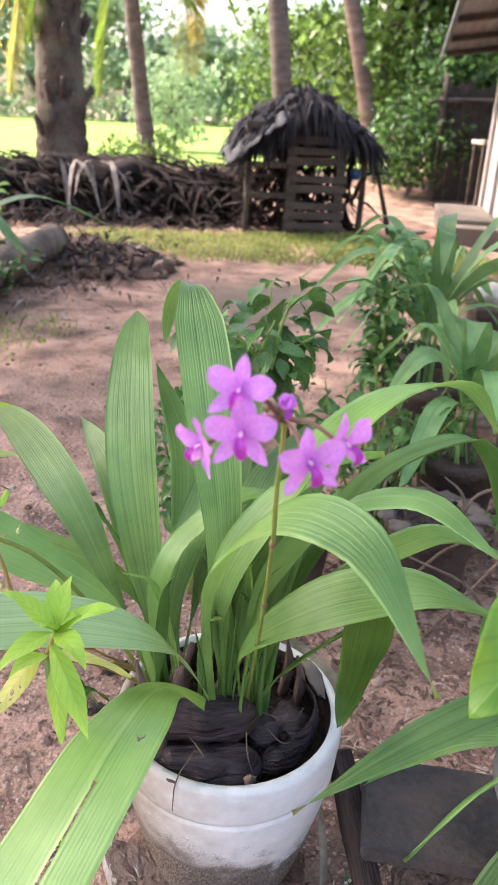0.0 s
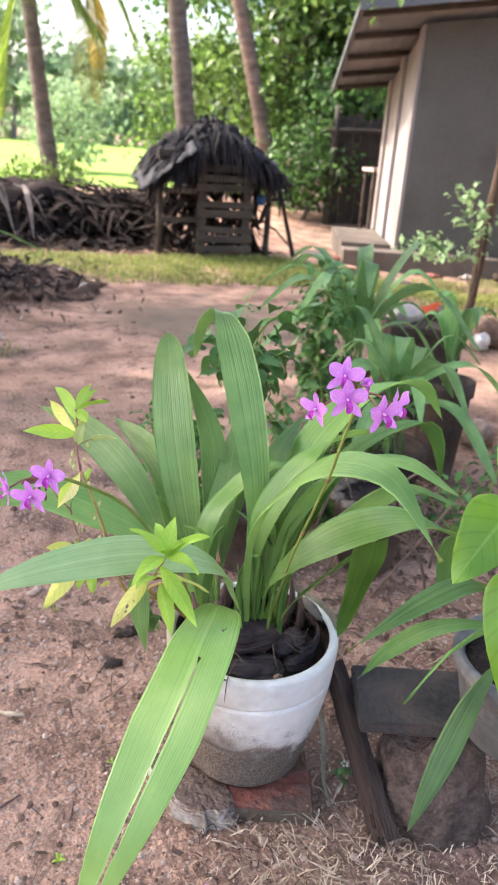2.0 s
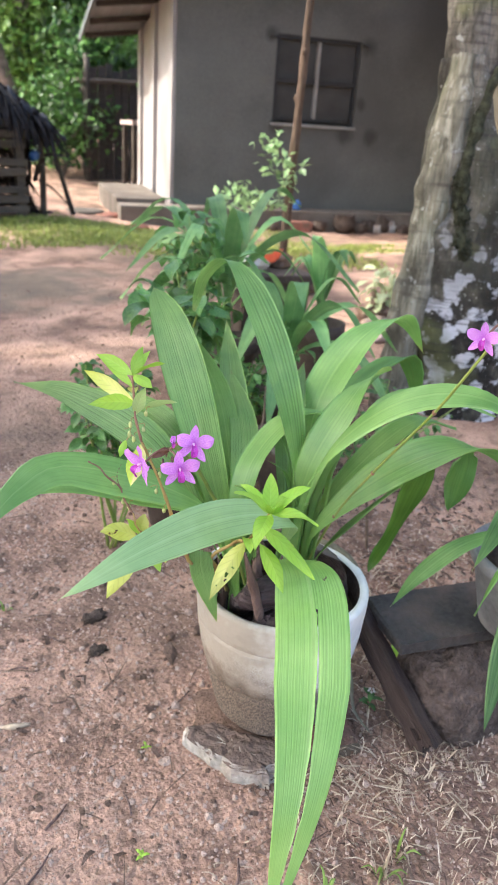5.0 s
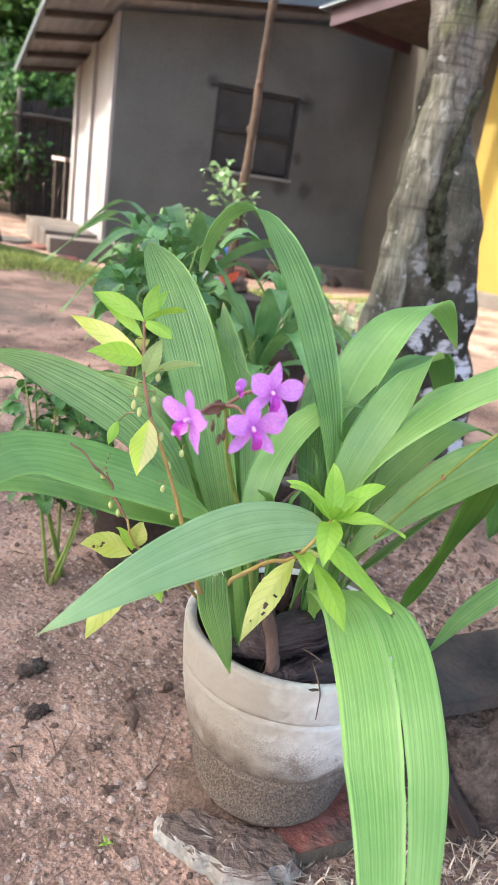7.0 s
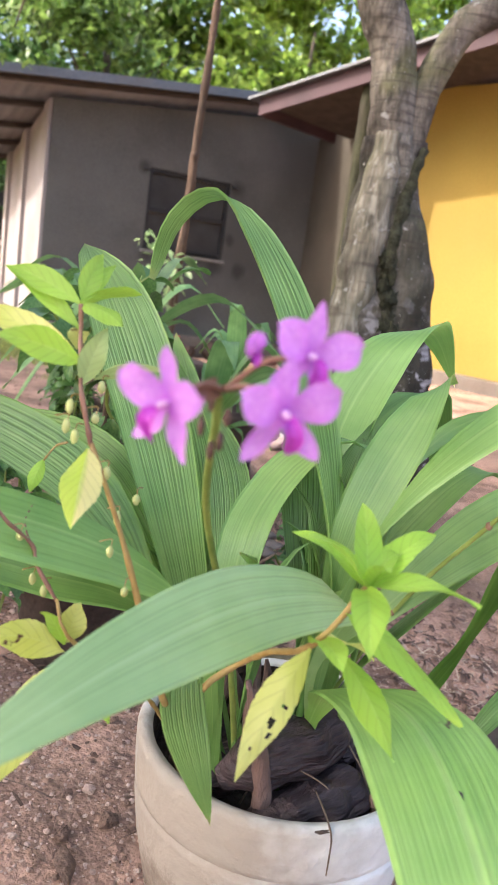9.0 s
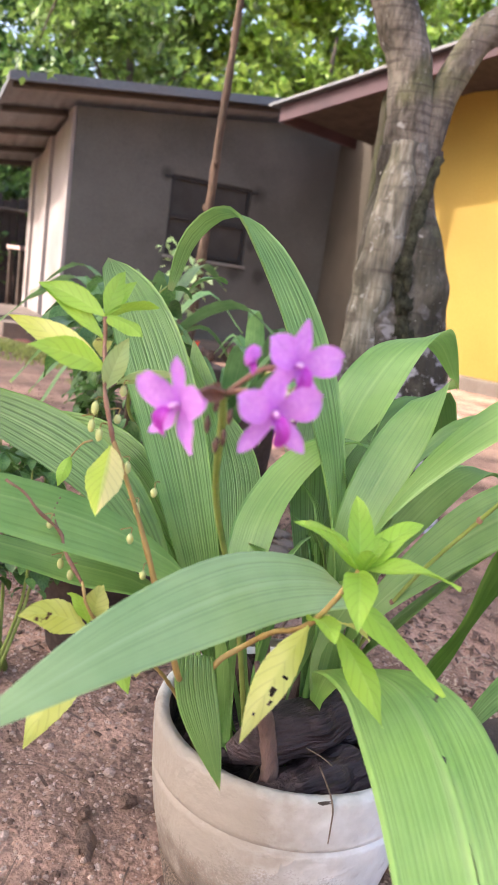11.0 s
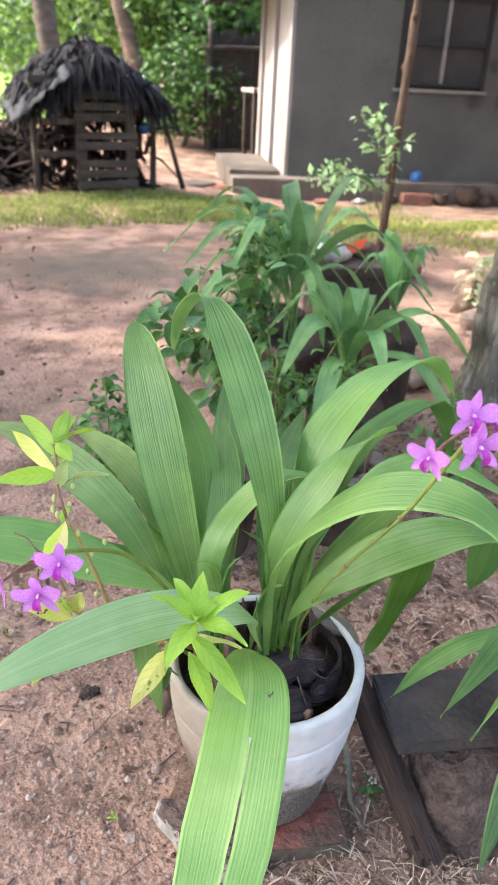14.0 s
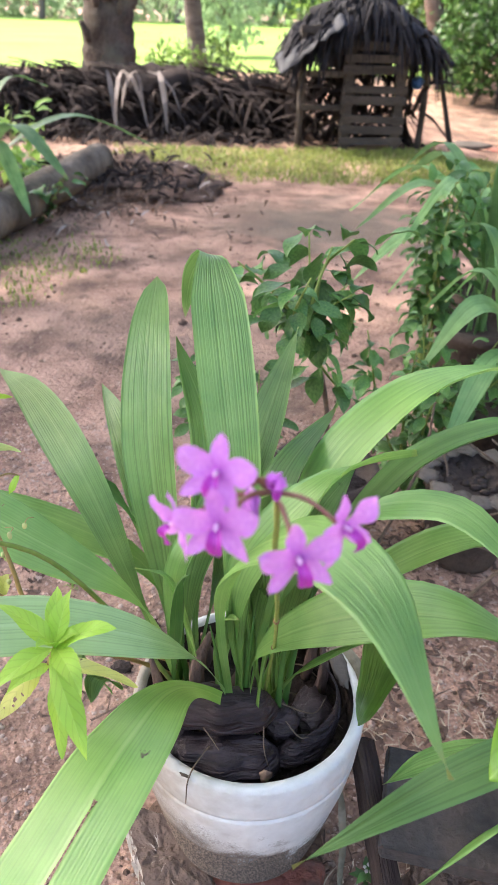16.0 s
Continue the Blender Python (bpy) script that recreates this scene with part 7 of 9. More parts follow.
# to the right
leaf([B2, (0.158, 0.869, 0.607), (0.211, 0.767, 0.772), (0.261, 0.631, 0.822), (0.299, 0.531, 0.745)], 0.070, mat="blade_smooth", side=((0.85, 0.4, 0.2), (0.75, 0.6, 0.2)), n=32, fold=0.06, kind="late")
leaf([B2, (0.225, 0.920, 0.545), (0.300, 0.905, 0.689), (0.402, 0.858, 0.738), (0.457, 0.748, 0.720)], 0.074, mat="blade_smooth", side=((0.6, -0.5, 0.5), (0.6, 0.6, 0.0)), n=30, fold=0.05, kind="late")
leaf([B2, (0.180, 0.907, 0.585), (0.259, 0.898, 0.731), (0.325, 0.915, 0.760), (0.381, 0.930, 0.762)], 0.054, mat="blade_smooth", side=(0.55, -0.6, 0.5), n=24)
leaf([B3, (0.252, 0.993, 0.515), (0.300, 1.028, 0.668), (0.380, 1.040, 0.765), (0.460, 1.045, 0.806), (0.545, 1.060, 0.798), (0.595, 1.045, 0.730)], 0.084, mat="blade_smooth", side=((0.6, -0.7, 0.35), (0.2, -0.9, 0.1)), n=34)
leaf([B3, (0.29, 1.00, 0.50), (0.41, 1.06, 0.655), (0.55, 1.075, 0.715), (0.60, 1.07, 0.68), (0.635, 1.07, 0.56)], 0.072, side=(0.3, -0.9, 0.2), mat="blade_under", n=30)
leaf([B3, (0.205, 0.895, 0.489), (0.280, 0.825, 0.612), (0.375, 0.765, 0.670), (0.455, 0.735, 0.655), (0.535, 0.730, 0.600)], 0.070, mat="blade_smooth", side=((0.5, -0.7, 0.3), (0.2, -0.9, 0.0)), n=30)
leaf([B3, (0.27, 0.96, 0.47), (0.37, 0.95, 0.575), (0.47, 0.93, 0.64), (0.56, 0.90, 0.62)], 0.062, mat="blade_smooth", side=(0.3, -0.9, 0.2), n=26)
leaf([B3, (0.27, 0.915, 0.44), (0.32, 0.85, 0.55), (0.345, 0.785, 0.63)], 0.030, side=(0.7, 0.3, 0.2), n=18, stalk=0.012)
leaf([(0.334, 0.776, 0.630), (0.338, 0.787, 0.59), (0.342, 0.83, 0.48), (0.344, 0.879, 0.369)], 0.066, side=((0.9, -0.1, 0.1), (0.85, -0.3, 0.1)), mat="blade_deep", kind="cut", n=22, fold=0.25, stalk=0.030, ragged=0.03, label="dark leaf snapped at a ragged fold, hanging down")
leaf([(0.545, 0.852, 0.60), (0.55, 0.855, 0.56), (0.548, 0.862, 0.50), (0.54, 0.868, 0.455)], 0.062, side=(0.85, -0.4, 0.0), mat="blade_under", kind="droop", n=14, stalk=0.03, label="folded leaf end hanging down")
# middle arching leaf and small ones
leaf([B1, (0.105, 0.985, 0.55), (0.165, 1.00, 0.635), (0.225, 0.978, 0.684), (0.282, 0.962, 0.674)], 0.055, mat="blade_smooth", side=((0.7, -0.6, 0.2), (0.3, -0.9, 0.2)), n=24)
leaf([B1, (0.12, 1.0, 0.50), (0.17, 1.08, 0.62), (0.215, 1.20, 0.70)], 0.054)
leaf([B2, (0.205, 0.95, 0.50), (0.225, 0.96, 0.58), (0.26, 0.955, 0.64)], 0.045, side=(0.8, -0.5, 0.2), n=20)
leaf([B3, (0.245, 0.96, 0.50), (0.28, 0.99, 0.62), (0.33, 1.0, 0.70)], 0.05, side=(0.8, -0.5, 0.2), n=20)
leaf([B3, (0.26, 0.98, 0.48), (0.30, 1.03, 0.60), (0.35, 1.07, 0.68)], 0.05, side=(0.8, -0.5, 0.2), n=20)
leaf([(0.016, 0.926, 0.396), (-0.016, 0.915, 0.470), (-0.026, 0.906, 0.515), (-0.030, 0.892, 0.480), (-0.020, 0.857, 0.401)], 0.038, side=(0.80, -0.60, 0.0), n=24)
leaf([(0.03, 0.93, 0.40), (0.0, 0.91, 0.44), (-0.005, 0.885, 0.42)], 0.028, side=(0.80, -0.60, 0.0), n=14)
# narrow inner leaves between the stalks
ri = np.random.default_rng(17)
for b_ in (B1, B2, B3) * 3:
    a = ri.uniform(0, 2 * math.pi)
    k, h = ri.uniform(0.03, 0.09), ri.uniform(0.20, 0.34)
    o = np.array([math.cos(a), math.sin(a), 0.0])
    b0 = np.array(b_) + ri.normal(size=3) * [0.018, 0.014, 0]
    leaf([tuple(b0), tuple(b0 + o * k * 0.25 + [0, 0, h * 0.55]), tuple(b0 + o * k * 0.6 + [0, 0, h * 0.9]), tuple(b0 + o * k * 1.2 + [0, 0, h])], ri.uniform(0.012, 0.022), side=(-o[1] + 0.3, o[0] - 0.2, 0.1), n=16, pleats=4, fold=0.55, mat="blade" if ri.uniform() < 0.7 else "blade_under")
# leaf stalks
for a, b_ in ((B1, (0.125, 1.0, 0.50)), (B2, (0.195, 0.91, 0.50)), (B3, (0.245, 0.95, 0.50)), (B2, (0.165, 0.90, 0.50)), (B3, (0.27, 0.965, 0.50)), (B1, (0.09, 0.985, 0.48))):
    a, b_ = np.array(a), np.array(b_)
    o = np.array([random.uniform(-0.02, 0.02), random.uniform(-0.02, 0.02), 0])
    part("stalk", tube_mesh("stalk", [a + o - [0, 0, 0.04], (a + b_) / 2 + o * 0.7, b_ + o + [0, 0, 0.03]], [0.0058, 0.0040, 0.0008], M["blade_under"], 12, 7), orchid)
for b_ in (B1, B2, B3):
    part("bulb", lump_mesh("bulb", (b_[0], b_[1], 0.318), (0.026, 0.024, 0.026), M["husk"], 0.2, 4, 3, seed=b_[0] * 9), orchid, "dark scaly bulb")

# flowers: five petals and a lip, shared by all
PETAL = blade_mesh("petal", [(0, 0, 0), (0, 0.35, 0.05), (0, 0.7, 0.07), (0, 1.0, 0.0)], 0.66, M["petal"], (1, 0, 0), "lateral", 14, 3, 0.010, 0.10, 0.16)
SEPAL = blade_mesh("sepal", [(0, 0, 0), (0, 0.35, -0.02), (0, 0.7, 0.02), (0, 1.0, 0.08)], 0.42, M["petal"], (1, 0, 0), "sepal", 16, 2, 0.010, 0.14, 0.14)
LIP = blade_mesh("lip", [(0, 0, 0), (0, 0.22, 0.26), (0, 0.5, 0.30), (0, 0.85, 0.02)], 0.40, M["lip"], (1, 0, 0), "lateral", 12, 3, 0.012, 0.45, 0.2)
COLUMN = lump_mesh("flower", (0, 0.02, 0.12), (0.055, 0.07, 0.16), M["column"], 0.1, 3, 2)


def flower(centre, facing, size, roll=0.0, parent=None, opened=1.0):
    z = Vector(facing).normalized()
    q = z.to_track_quat("Z", "Y").to_matrix().to_4x4()
    fl = new("flower", COLUMN)
    fl.parent = parent or orchid
    base = (parent or orchid).matrix_basis.inverted()
    fl.matrix_basis = base @ Matrix.Translation(centre) @ q @ Matrix.Rotation(radians(roll), 4, "Z") @ Matrix.Scale(size, 4)
    fl["label"] = "lilac orchid flower with five petals and a magenta lip"
    for a, w, tip in ((2, 1.0, 10), (64, 1.0, 20), (-67, 1.0, 16), (136, 0.95, -4), (-141, 0.95, 2)):
        p = new("petal", PETAL) if 50 < abs(a) < 100 else new("sepal", SEPAL)
        p.parent = fl
        p.matrix_basis = Matrix.Rotation(radians(a), 4, "Z") @ Matrix.Rotation(radians((1 - opened) * 70 + tip), 4, "X") @ Matrix.Diagonal((w, 1, 1, 1))
    p = new("lip", LIP)
    p.parent = fl
    p.matrix_basis = Matrix.Rotation(radians(180), 4, "Z") @ Matrix.Rotation(radians(18), 4, "X") @ Matrix.Diagonal((0.8, 0.75, 1, 1))
    return fl


def flower_stalk(points, r=0.0032, mat="stalk"):
    part("flower_stalk", tube_mesh("flower_stalk", points, [r, r * 0.95, r * 0.8], M[mat], 22, 8), orchid)


def pedicel(a, b_):
    a, b_ = np.array(a, float), np.array(b_, float)
    part("pedicel", tube_mesh("pedicel", [a, (a + b_) / 2 + [0, 0, 0.006], b_], [0.0017, 0.0015, 0.0015], M["red_stem"], 8, 6), orchid, "dark red flower stem")


# the taller spray
flower_stalk([(0.224, 0.955, 0.33), (0.222, 0.865, 0.530), (0.21, 0.779, 0.656), (0.192, 0.665, 0.803), (0.181, 0.612, 0.881), (0.176, 0.575, 0.94), (0.168, 0.552, 0.978)], 0.0024)
for c in ((0.192, 0.665, 0.803), (0.21, 0.779, 0.656), (0.222, 0.865, 0.530)):
    part("node", lump_mesh("node", c, (0.0034, 0.0034, 0.0042), M["red_stem"], 0.15, 3, 2, seed=4), orchid, "brownish joint of the flower stalk")
for c, d, s, r in (((0.139, 0.536, 0.990), (-0.25, -0.9, 0.25), 0.0235, -8), ((0.139, 0.522, 0.968), (-0.2, -0.95, 0.15), 0.0245, 4), ((0.179, 0.514, 0.953), (0.15, -0.95, 0.1), 0.025, 8),
                   ((0.119, 0.555, 0.946), (-0.85, -0.45, 0.0), 0.022, 0), ((0.207, 0.540, 0.952), (0.55, -0.8, 0.15), 0.025, 10)):
    flower(c, d, s, r)
    pedicel((0.170, 0.560, 0.962), Vector(c) - Vector(d).normalized() * 0.002)
for c, d in (((0.167, 0.548, 0.975), (0.2, -0.6, 0.5)), ((0.158, 0.556, 0.968), (0.0, -0.6, -0.3))):
    flower(c, d, 0.017, 0, None, 0.05)["label"] = "closed magenta flower bud"
    pedicel((0.170, 0.562, 0.962), c)
# the lower spray
flower_stalk([(0.12, 0.955, 0.33), (0.04, 0.92, 0.52), (-0.046, 0.883, 0.666), (-0.14, 0.79, 0.765), (-0.178, 0.752, 0.788)])
for c, d, s, r in (((-0.170, 0.708, 0.811), (-0.35, -0.9, 0.15), 0.0255, -6), ((-0.193, 0.698, 0.789), (-0.4, -0.9, 0.0), 0.0260, 6), ((-0.221, 0.736, 0.785), (-0.95, -0.10, 0.0), 0.0265, -4)):
    flower(c, d, s, r)
    pedicel((-0.178, 0.749, 0.789), Vector(c) - Vector(d).normalized() * 0.002)
flower((-0.186, 0.728, 0.808), (-0.2, -0.5, 0.6), 0.0145, 0, None, 0.05)["label"] = "closed magenta flower bud"
part("bract", blade_mesh("bract", [(-0.178, 0.752, 0.788), (-0.192, 0.746, 0.790), (-0.206, 0.742, 0.786)], 0.011, M["red_stem"], (0, 0.2, 1), "ovate", 8, 2, 0.0003, 0.4), orchid, "reddish bract")
for k in range(5):
    part("bract", lump_mesh("bract", (-0.178 + 0.005 * math.sin(k * 2.2), 0.752 + 0.004 * math.cos(k * 3), 0.782 - 0.006 * k), (0.0018, 0.0018, 0.005), M["dry_leaf"], 0.4, 4, 2, seed=k), orchid, "withered brown bract")

# ---------------------------------------------------------------- the weed that shares the pot
weed = thing("balsam_weed", (-0.04, 0.90, 0.34), "spindly weed with lime and yellowing leaves in the pot", "weed")


def weed_leaf(base, tip, width, mat="lime", side=None, sag=0.006, eaten=False):
    a, b_ = np.array(base, float), np.array(tip, float)
    d = b_ - a
    s = np.cross(d, [0, 0, 1.0]) if side is None else np.array(side, float)
    s = unit(s) + np.array([0.35, -0.25, 0.0]) if side is None else s
    part("leaf", blade_mesh("leaf", [a, a + d * 0.35 + [0, 0, sag], a + d * 0.7 + [0, 0, sag], b_], width, M[mat], s, "ovate", 44, 9, 0.0003, 0.25, 0.003, ragged=0.035, holes=((0.55, 0.15, 0.035, 0.09), (0.63, 0.27, 0.025, 0.07), (0.42, 0.25, 0.02, 0.06), (0.76, -0.06, 0.018, 0.06)) if eaten else ()), weed, "yellowing spotted leaf" if mat in ("yellowing", "turning") else "")


def weed_stem(pts, r=0.0032, mat="stem"):
    part("stem", tube_mesh("stem", pts, [r, r * 0.9, r * 0.7], M[mat], 36, 8, 0.45, 120), weed)


SP = np.array([-0.008, 0.758, 0.650])
UP = np.array([-0.120, 0.962, 0.808])
weed_stem([(0.125, 1.04, 0.31), (0.055, 0.985, 0.405), (-0.02, 0.925, 0.475), (-0.057, 0.898, 0.518), (-0.092, 0.924, 0.643), (-0.117, 0.938, 0.712)])
weed_stem([(-0.117, 0.938, 0.710), (-0.122, 0.948, 0.747), (-0.120, 0.958, 0.780), UP], 0.0022, "red_stem")
weed_stem([(0.115, 1.02, 0.31), (0.04, 0.95, 0.43), (-0.012, 0.894, 0.505), (0.018, 0.888, 0.520), (0.0, 0.84, 0.560), (-0.022, 0.785, 0.598), SP])
weed_stem([(0.12, 1.05, 0.31), (0.0, 0.98, 0.45), (-0.112, 0.945, 0.552), (-0.122, 0.955, 0.585)], 0.0022)
weed_stem([(-0.122, 0.955, 0.583), (-0.131, 0.972, 0.607), (-0.133, 0.978, 0.622), (-0.152, 0.985, 0.642), (-0.160, 0.994, 0.655), (-0.176, 0.998, 0.667)], 0.0017, "red_stem")
weed_stem([(-0.133, 0.978, 0.620), (-0.128, 1.00, 0.632), (-0.110, 1.02, 0.640)], 0.0010, "red_stem")
# lower whorl
for tip, w, mt in (((-0.060, 0.775, 0.690), 0.020, "lime"), ((0.009, 0.785, 0.700), 0.021, "lime"), ((0.054, 0.748, 0.682), 0.024, "lime"), ((0.026, 0.692, 0.655), 0.022, "lime"),
                   ((-0.066, 0.712, 0.634), 0.024, "lime"), ((-0.014, 0.826, 0.668), 0.018, "lime"), ((0.018, 0.752, 0.672), 0.016, "lime"), ((-0.02, 0.735, 0.672), 0.016, "lime")):
    weed_leaf(SP, tip, w * 1.06, mt)
S1 = np.array([-0.020, 0.785, 0.600])
weed_leaf(SP + [-0.008, 0.008, -0.02], (0.025, 0.687, 0.571), 0.026, "lime", (0.8, 0.3, 0.3))
weed_leaf(S1 + [0.004, -0.02, 0.0], (-0.005, 0.715, 0.540), 0.024, "lime", (0.8, -0.4, 0.1))
weed_leaf(S1 + [-0.01, -0.005, 0.0], (-0.087, 0.782, 0.517), 0.027, "yellowing", (0.75, -0.6, 0.1), eaten=True)
weed_leaf(S1, (-0.055, 0.735, 0.612), 0.024, "lime")
weed_leaf(S1, (0.066, 0.785, 0.560), 0.022, "yellowing")
# upper leaves, set at several heights on the reddish stem
T1, T2, T3 = np.array([-0.120, 0.960, 0.790]), np.array([-0.121, 0.954, 0.768]), np.array([-0.121, 0.950, 0.752])
for base, tip, w, mt, sd in ((UP, (-0.096, 0.976, 0.845), 0.017, "lime", (0.75, -0.4, -0.4)), (UP, (-0.086, 0.972, 0.838), 0.013, "lime", (0.3, -0.6, -0.5)), (UP, (-0.067, 0.962, 0.819), 0.014, "lime", (0.2, -0.5, 0.7)),
                             (UP, (-0.150, 1.020, 0.827), 0.019, "lime", (0.5, 0.1, 0.8)), (T1, (-0.148, 1.020, 0.826), 0.014, "lime", (0.5, 0.2, 0.8)), (T2, (-0.160, 1.045, 0.796), 0.023, "yellowing", (0.4, 0.0, 0.9)),
                             (T2, (-0.202, 0.930, 0.787), 0.024, "lime", (0.15, 0.3, 0.9)), (UP, (-0.106, 0.928, 0.797), 0.019, "lime", (0.8, -0.1, 0.3)), (T1, (-0.114, 0.972, 0.774), 0.016, "yellowing", (0.8, -0.4, 0.1)),
                             (T3, (-0.110, 0.941, 0.795), 0.019, "pale_lime", (0.8, -0.6, 0.1)), ((-0.103, 0.962, 0.754), (-0.060, 0.934, 0.766), 0.011, "pale_lime", (0.2, -0.3, 0.9)),
                             ((-0.119, 0.938, 0.708), (-0.158, 0.892, 0.668), 0.029, "turning", (0.8, -0.6, 0.1)), ((-0.094, 1.036, 0.671), (-0.108, 1.031, 0.645), 0.013, "lime", (0.8, -0.6, 0.1))):
    weed_leaf(base, tip, w * 0.98, mt, sd, 0.003)
weed_stem([T3, (-0.112, 0.957, 0.752), (-0.103, 0.962, 0.754)], 0.0008, "red_stem")
weed_stem([(-0.106, 0.985, 0.70), (-0.10, 1.01, 0.69), (-0.094, 1.036, 0.671)], 0.0010)
# low yellow leaves on the left
weed_leaf((-0.125, 0.928, 0.548), (-0.184, 0.921, 0.467), 0.036, "yellowing", (0.75, -0.6, 0.1))
weed_leaf((-0.118, 0.945, 0.545), (-0.176, 0.962, 0.562), 0.028, "yellowing", (0.3, -0.5, -0.8))
weed_leaf((-0.108, 0.940, 0.535), (-0.104, 0.898, 0.502), 0.022, "lime", (0.8, -0.5, 0.2))
weed_leaf((-0.112, 0.950, 0.548), (-0.100, 0.955, 0.577), 0.022, "yellowing", (0.8, -0.5, 0.0))
weed_leaf((-0.116, 0.948, 0.548), (-0.132, 0.962, 0.573), 0.012, "lime", (0.7, -0.5, 0.4))
weed_leaf((-0.108, 0.938, 0.540), (-0.128, 0.915, 0.505), 0.022, "lime", (0.8, -0.5, 0.1))
weed_leaf((-0.075, 0.925, 0.500), (-0.092, 0.905, 0.510), 0.014, "yellowing", (0.2, -0.4, 0.9))
rw = np.random.default_rng(9)
PODS = [(-0.087, 0.937, 0.651), (-0.069, 0.939, 0.663), (-0.120, 0.995, 0.585), (-0.112, 0.990, 0.575), (-0.105, 0.932, 0.690), (-0.128, 0.952, 0.736), (-0.131, 0.950, 0.722), (-0.127, 0.944, 0.716), (-0.111, 0.944, 0.728), (-0.104, 0.950, 0.750), (-0.096, 0.93, 0.628), (-0.09, 0.915, 0.60), (-0.140, 0.985, 0.628)]
for i, c in enumerate(PODS):
    c = np.array(c)
    long = rw.uniform(0.8, 1.25)
    part("bud", lump_mesh("bud", c, (0.0030, 0.0030, 0.0048 * long), M["bud"], 0.15, 3, 2, seed=i), weed, "small pale seed pod")
    part("stem", tube_mesh("stem", [c + [0, 0, 0.003], c + [0.004, 0.004, 0.008], c + [0.010 * (1 if i % 2 else -0.6), 0.006, 0.007]], [0.0006, 0.0006, 0.0006], M["stem"], 6, 4), weed)

# ---------------------------------------------------------------- bench of slab and block, leaning plank, grey pot
blk = thing("cement_block", (0.52, 0.745, 0), "rough mud-caked block holding up the slab", "block", "blocks under the slab", data=lump_mesh("cement_block", (0.01, 0.015, 0.030), (0.120, 0.105, 0.186), M["muddy"], 0.20, 5, 4, seed=3))
blk.matrix_basis = Matrix.Translation((0.525, 0.775, 0)) @ Matrix.Rotation(radians(-20), 4, "Z")
blk2 = copy_thing(blk, Matrix.Translation((1.02, 0.62, 0)) @ Matrix.Rotation(radians(-12), 4, "Z"))
slab = thing("black_slab", (0.7, 0.78, 0.24), "dark sooty flat slab laid on blocks as a bench", "slab", data=box_mesh("black_slab", (-0.36, -0.075, -0.014), (0.46, 0.085, 0.014), M["slab"], None, 0.005, 0.003))
slab.matrix_basis = Matrix.Translation((0.735, 0.752, 0.232)) @ Matrix.Rotation(radians(-17), 4, "Z")
def plank_mesh(name, mat):
    """An old board, broader and splintered towards its foot, with a knot hole."""
    bm = bmesh.new()
    rows_, cols_ = 26, 8
    r = np.random.default_rng(6)
    ragged = r.normal(0, 0.010, cols_ + 1)
    for face in (1, -1):
        grid = []
        for i in range(rows_ + 1):
            t = i / rows_
            wide = 0.030 - 0.010 * t + 0.0015 * math.sin(t * 23)
            grid.append([bm.verts.new((wide * (2 * k / cols_ - 1), face * (0.014 + 0.002 * noise.noise(Vector((k * 0.9, t * 5, face)))), -0.185 + 0.335 * t + (ragged[k] if i == 0 else 0))) for k in range(cols_ + 1)])
        for i in range(rows_):
            for k in range(cols_):
                if 2 <= i <= 3 and 3 <= k <= 4:
                    continue
                q = (grid[i][k], grid[i][k + 1], grid[i + 1][k + 1], grid[i + 1][k])
                bm.faces.new(q if face < 0 else q[::-1])
        if face == 1:
            front = grid
    edge = lambda g: [g[0][k] for k in range(cols_ + 1)] + [g[i][cols_] for i in range(1, rows_ + 1)] + [g[rows_][k] for k in range(cols_ - 1, -1, -1)] + [g[i][0] for i in range(rows_ - 1, 0, -1)]
    hole = lambda g: [g[2][3], g[2][4], g[2][5], g[3][5], g[4][5], g[4][4], g[4][3], g[3][3]]
    for ring in (edge, hole):
        a, b_ = ring(front), ring(grid)
        for k in range(len(a)):
            bm.faces.new((a[k], a[(k + 1) % len(a)], b_[(k + 1) % len(a)], b_[k]))
    bmesh.ops.recalc_face_normals(bm, faces=bm.faces[:])
    return bm_mesh(name, bm, mat)


plank = thing("old_plank", (0.40, 0.84, 0.15), "old dark splintered plank leaning against the bench", "plank", data=plank_mesh("old_plank", M["plank"]))
plank.matrix_basis = Matrix.Translation((0.392, 0.838, 0.150)) @ Vector((-0.036, 0.19, 0.20)).to_track_quat("Z", "X").to_matrix().to_4x4()

GP = (0.640, 0.70, 0.247)
gpot = thing("grey_plant_pot", GP, "grey stained cement pot on the slab", "plant pot")
part("wall", lathe_mesh("wall", [(0.0, 0.002), (0.09, 0.0), (0.098, 0.006), (0.118, 0.09), (0.128, 0.138), (0.136, 0.142), (0.140, 0.150), (0.140, 0.166), (0.134, 0.170), (0.122, 0.166), (0.117, 0.13), (0.0, 0.125)], M["grey_pot"], 40), gpot, "", Matrix.Identity(4))
part("soil", lump_mesh("soil", (0, 0, 0.135), (0.114, 0.114, 0.016), M["potting"], 0.3, 6, 3), gpot, "dark soil", Matrix.Identity(4))
side_orchid = thing("ground_orchid", (0.60, 0.69, 0.38), "small orchid clump with narrow pleated leaves in the grey pot", "orchid")
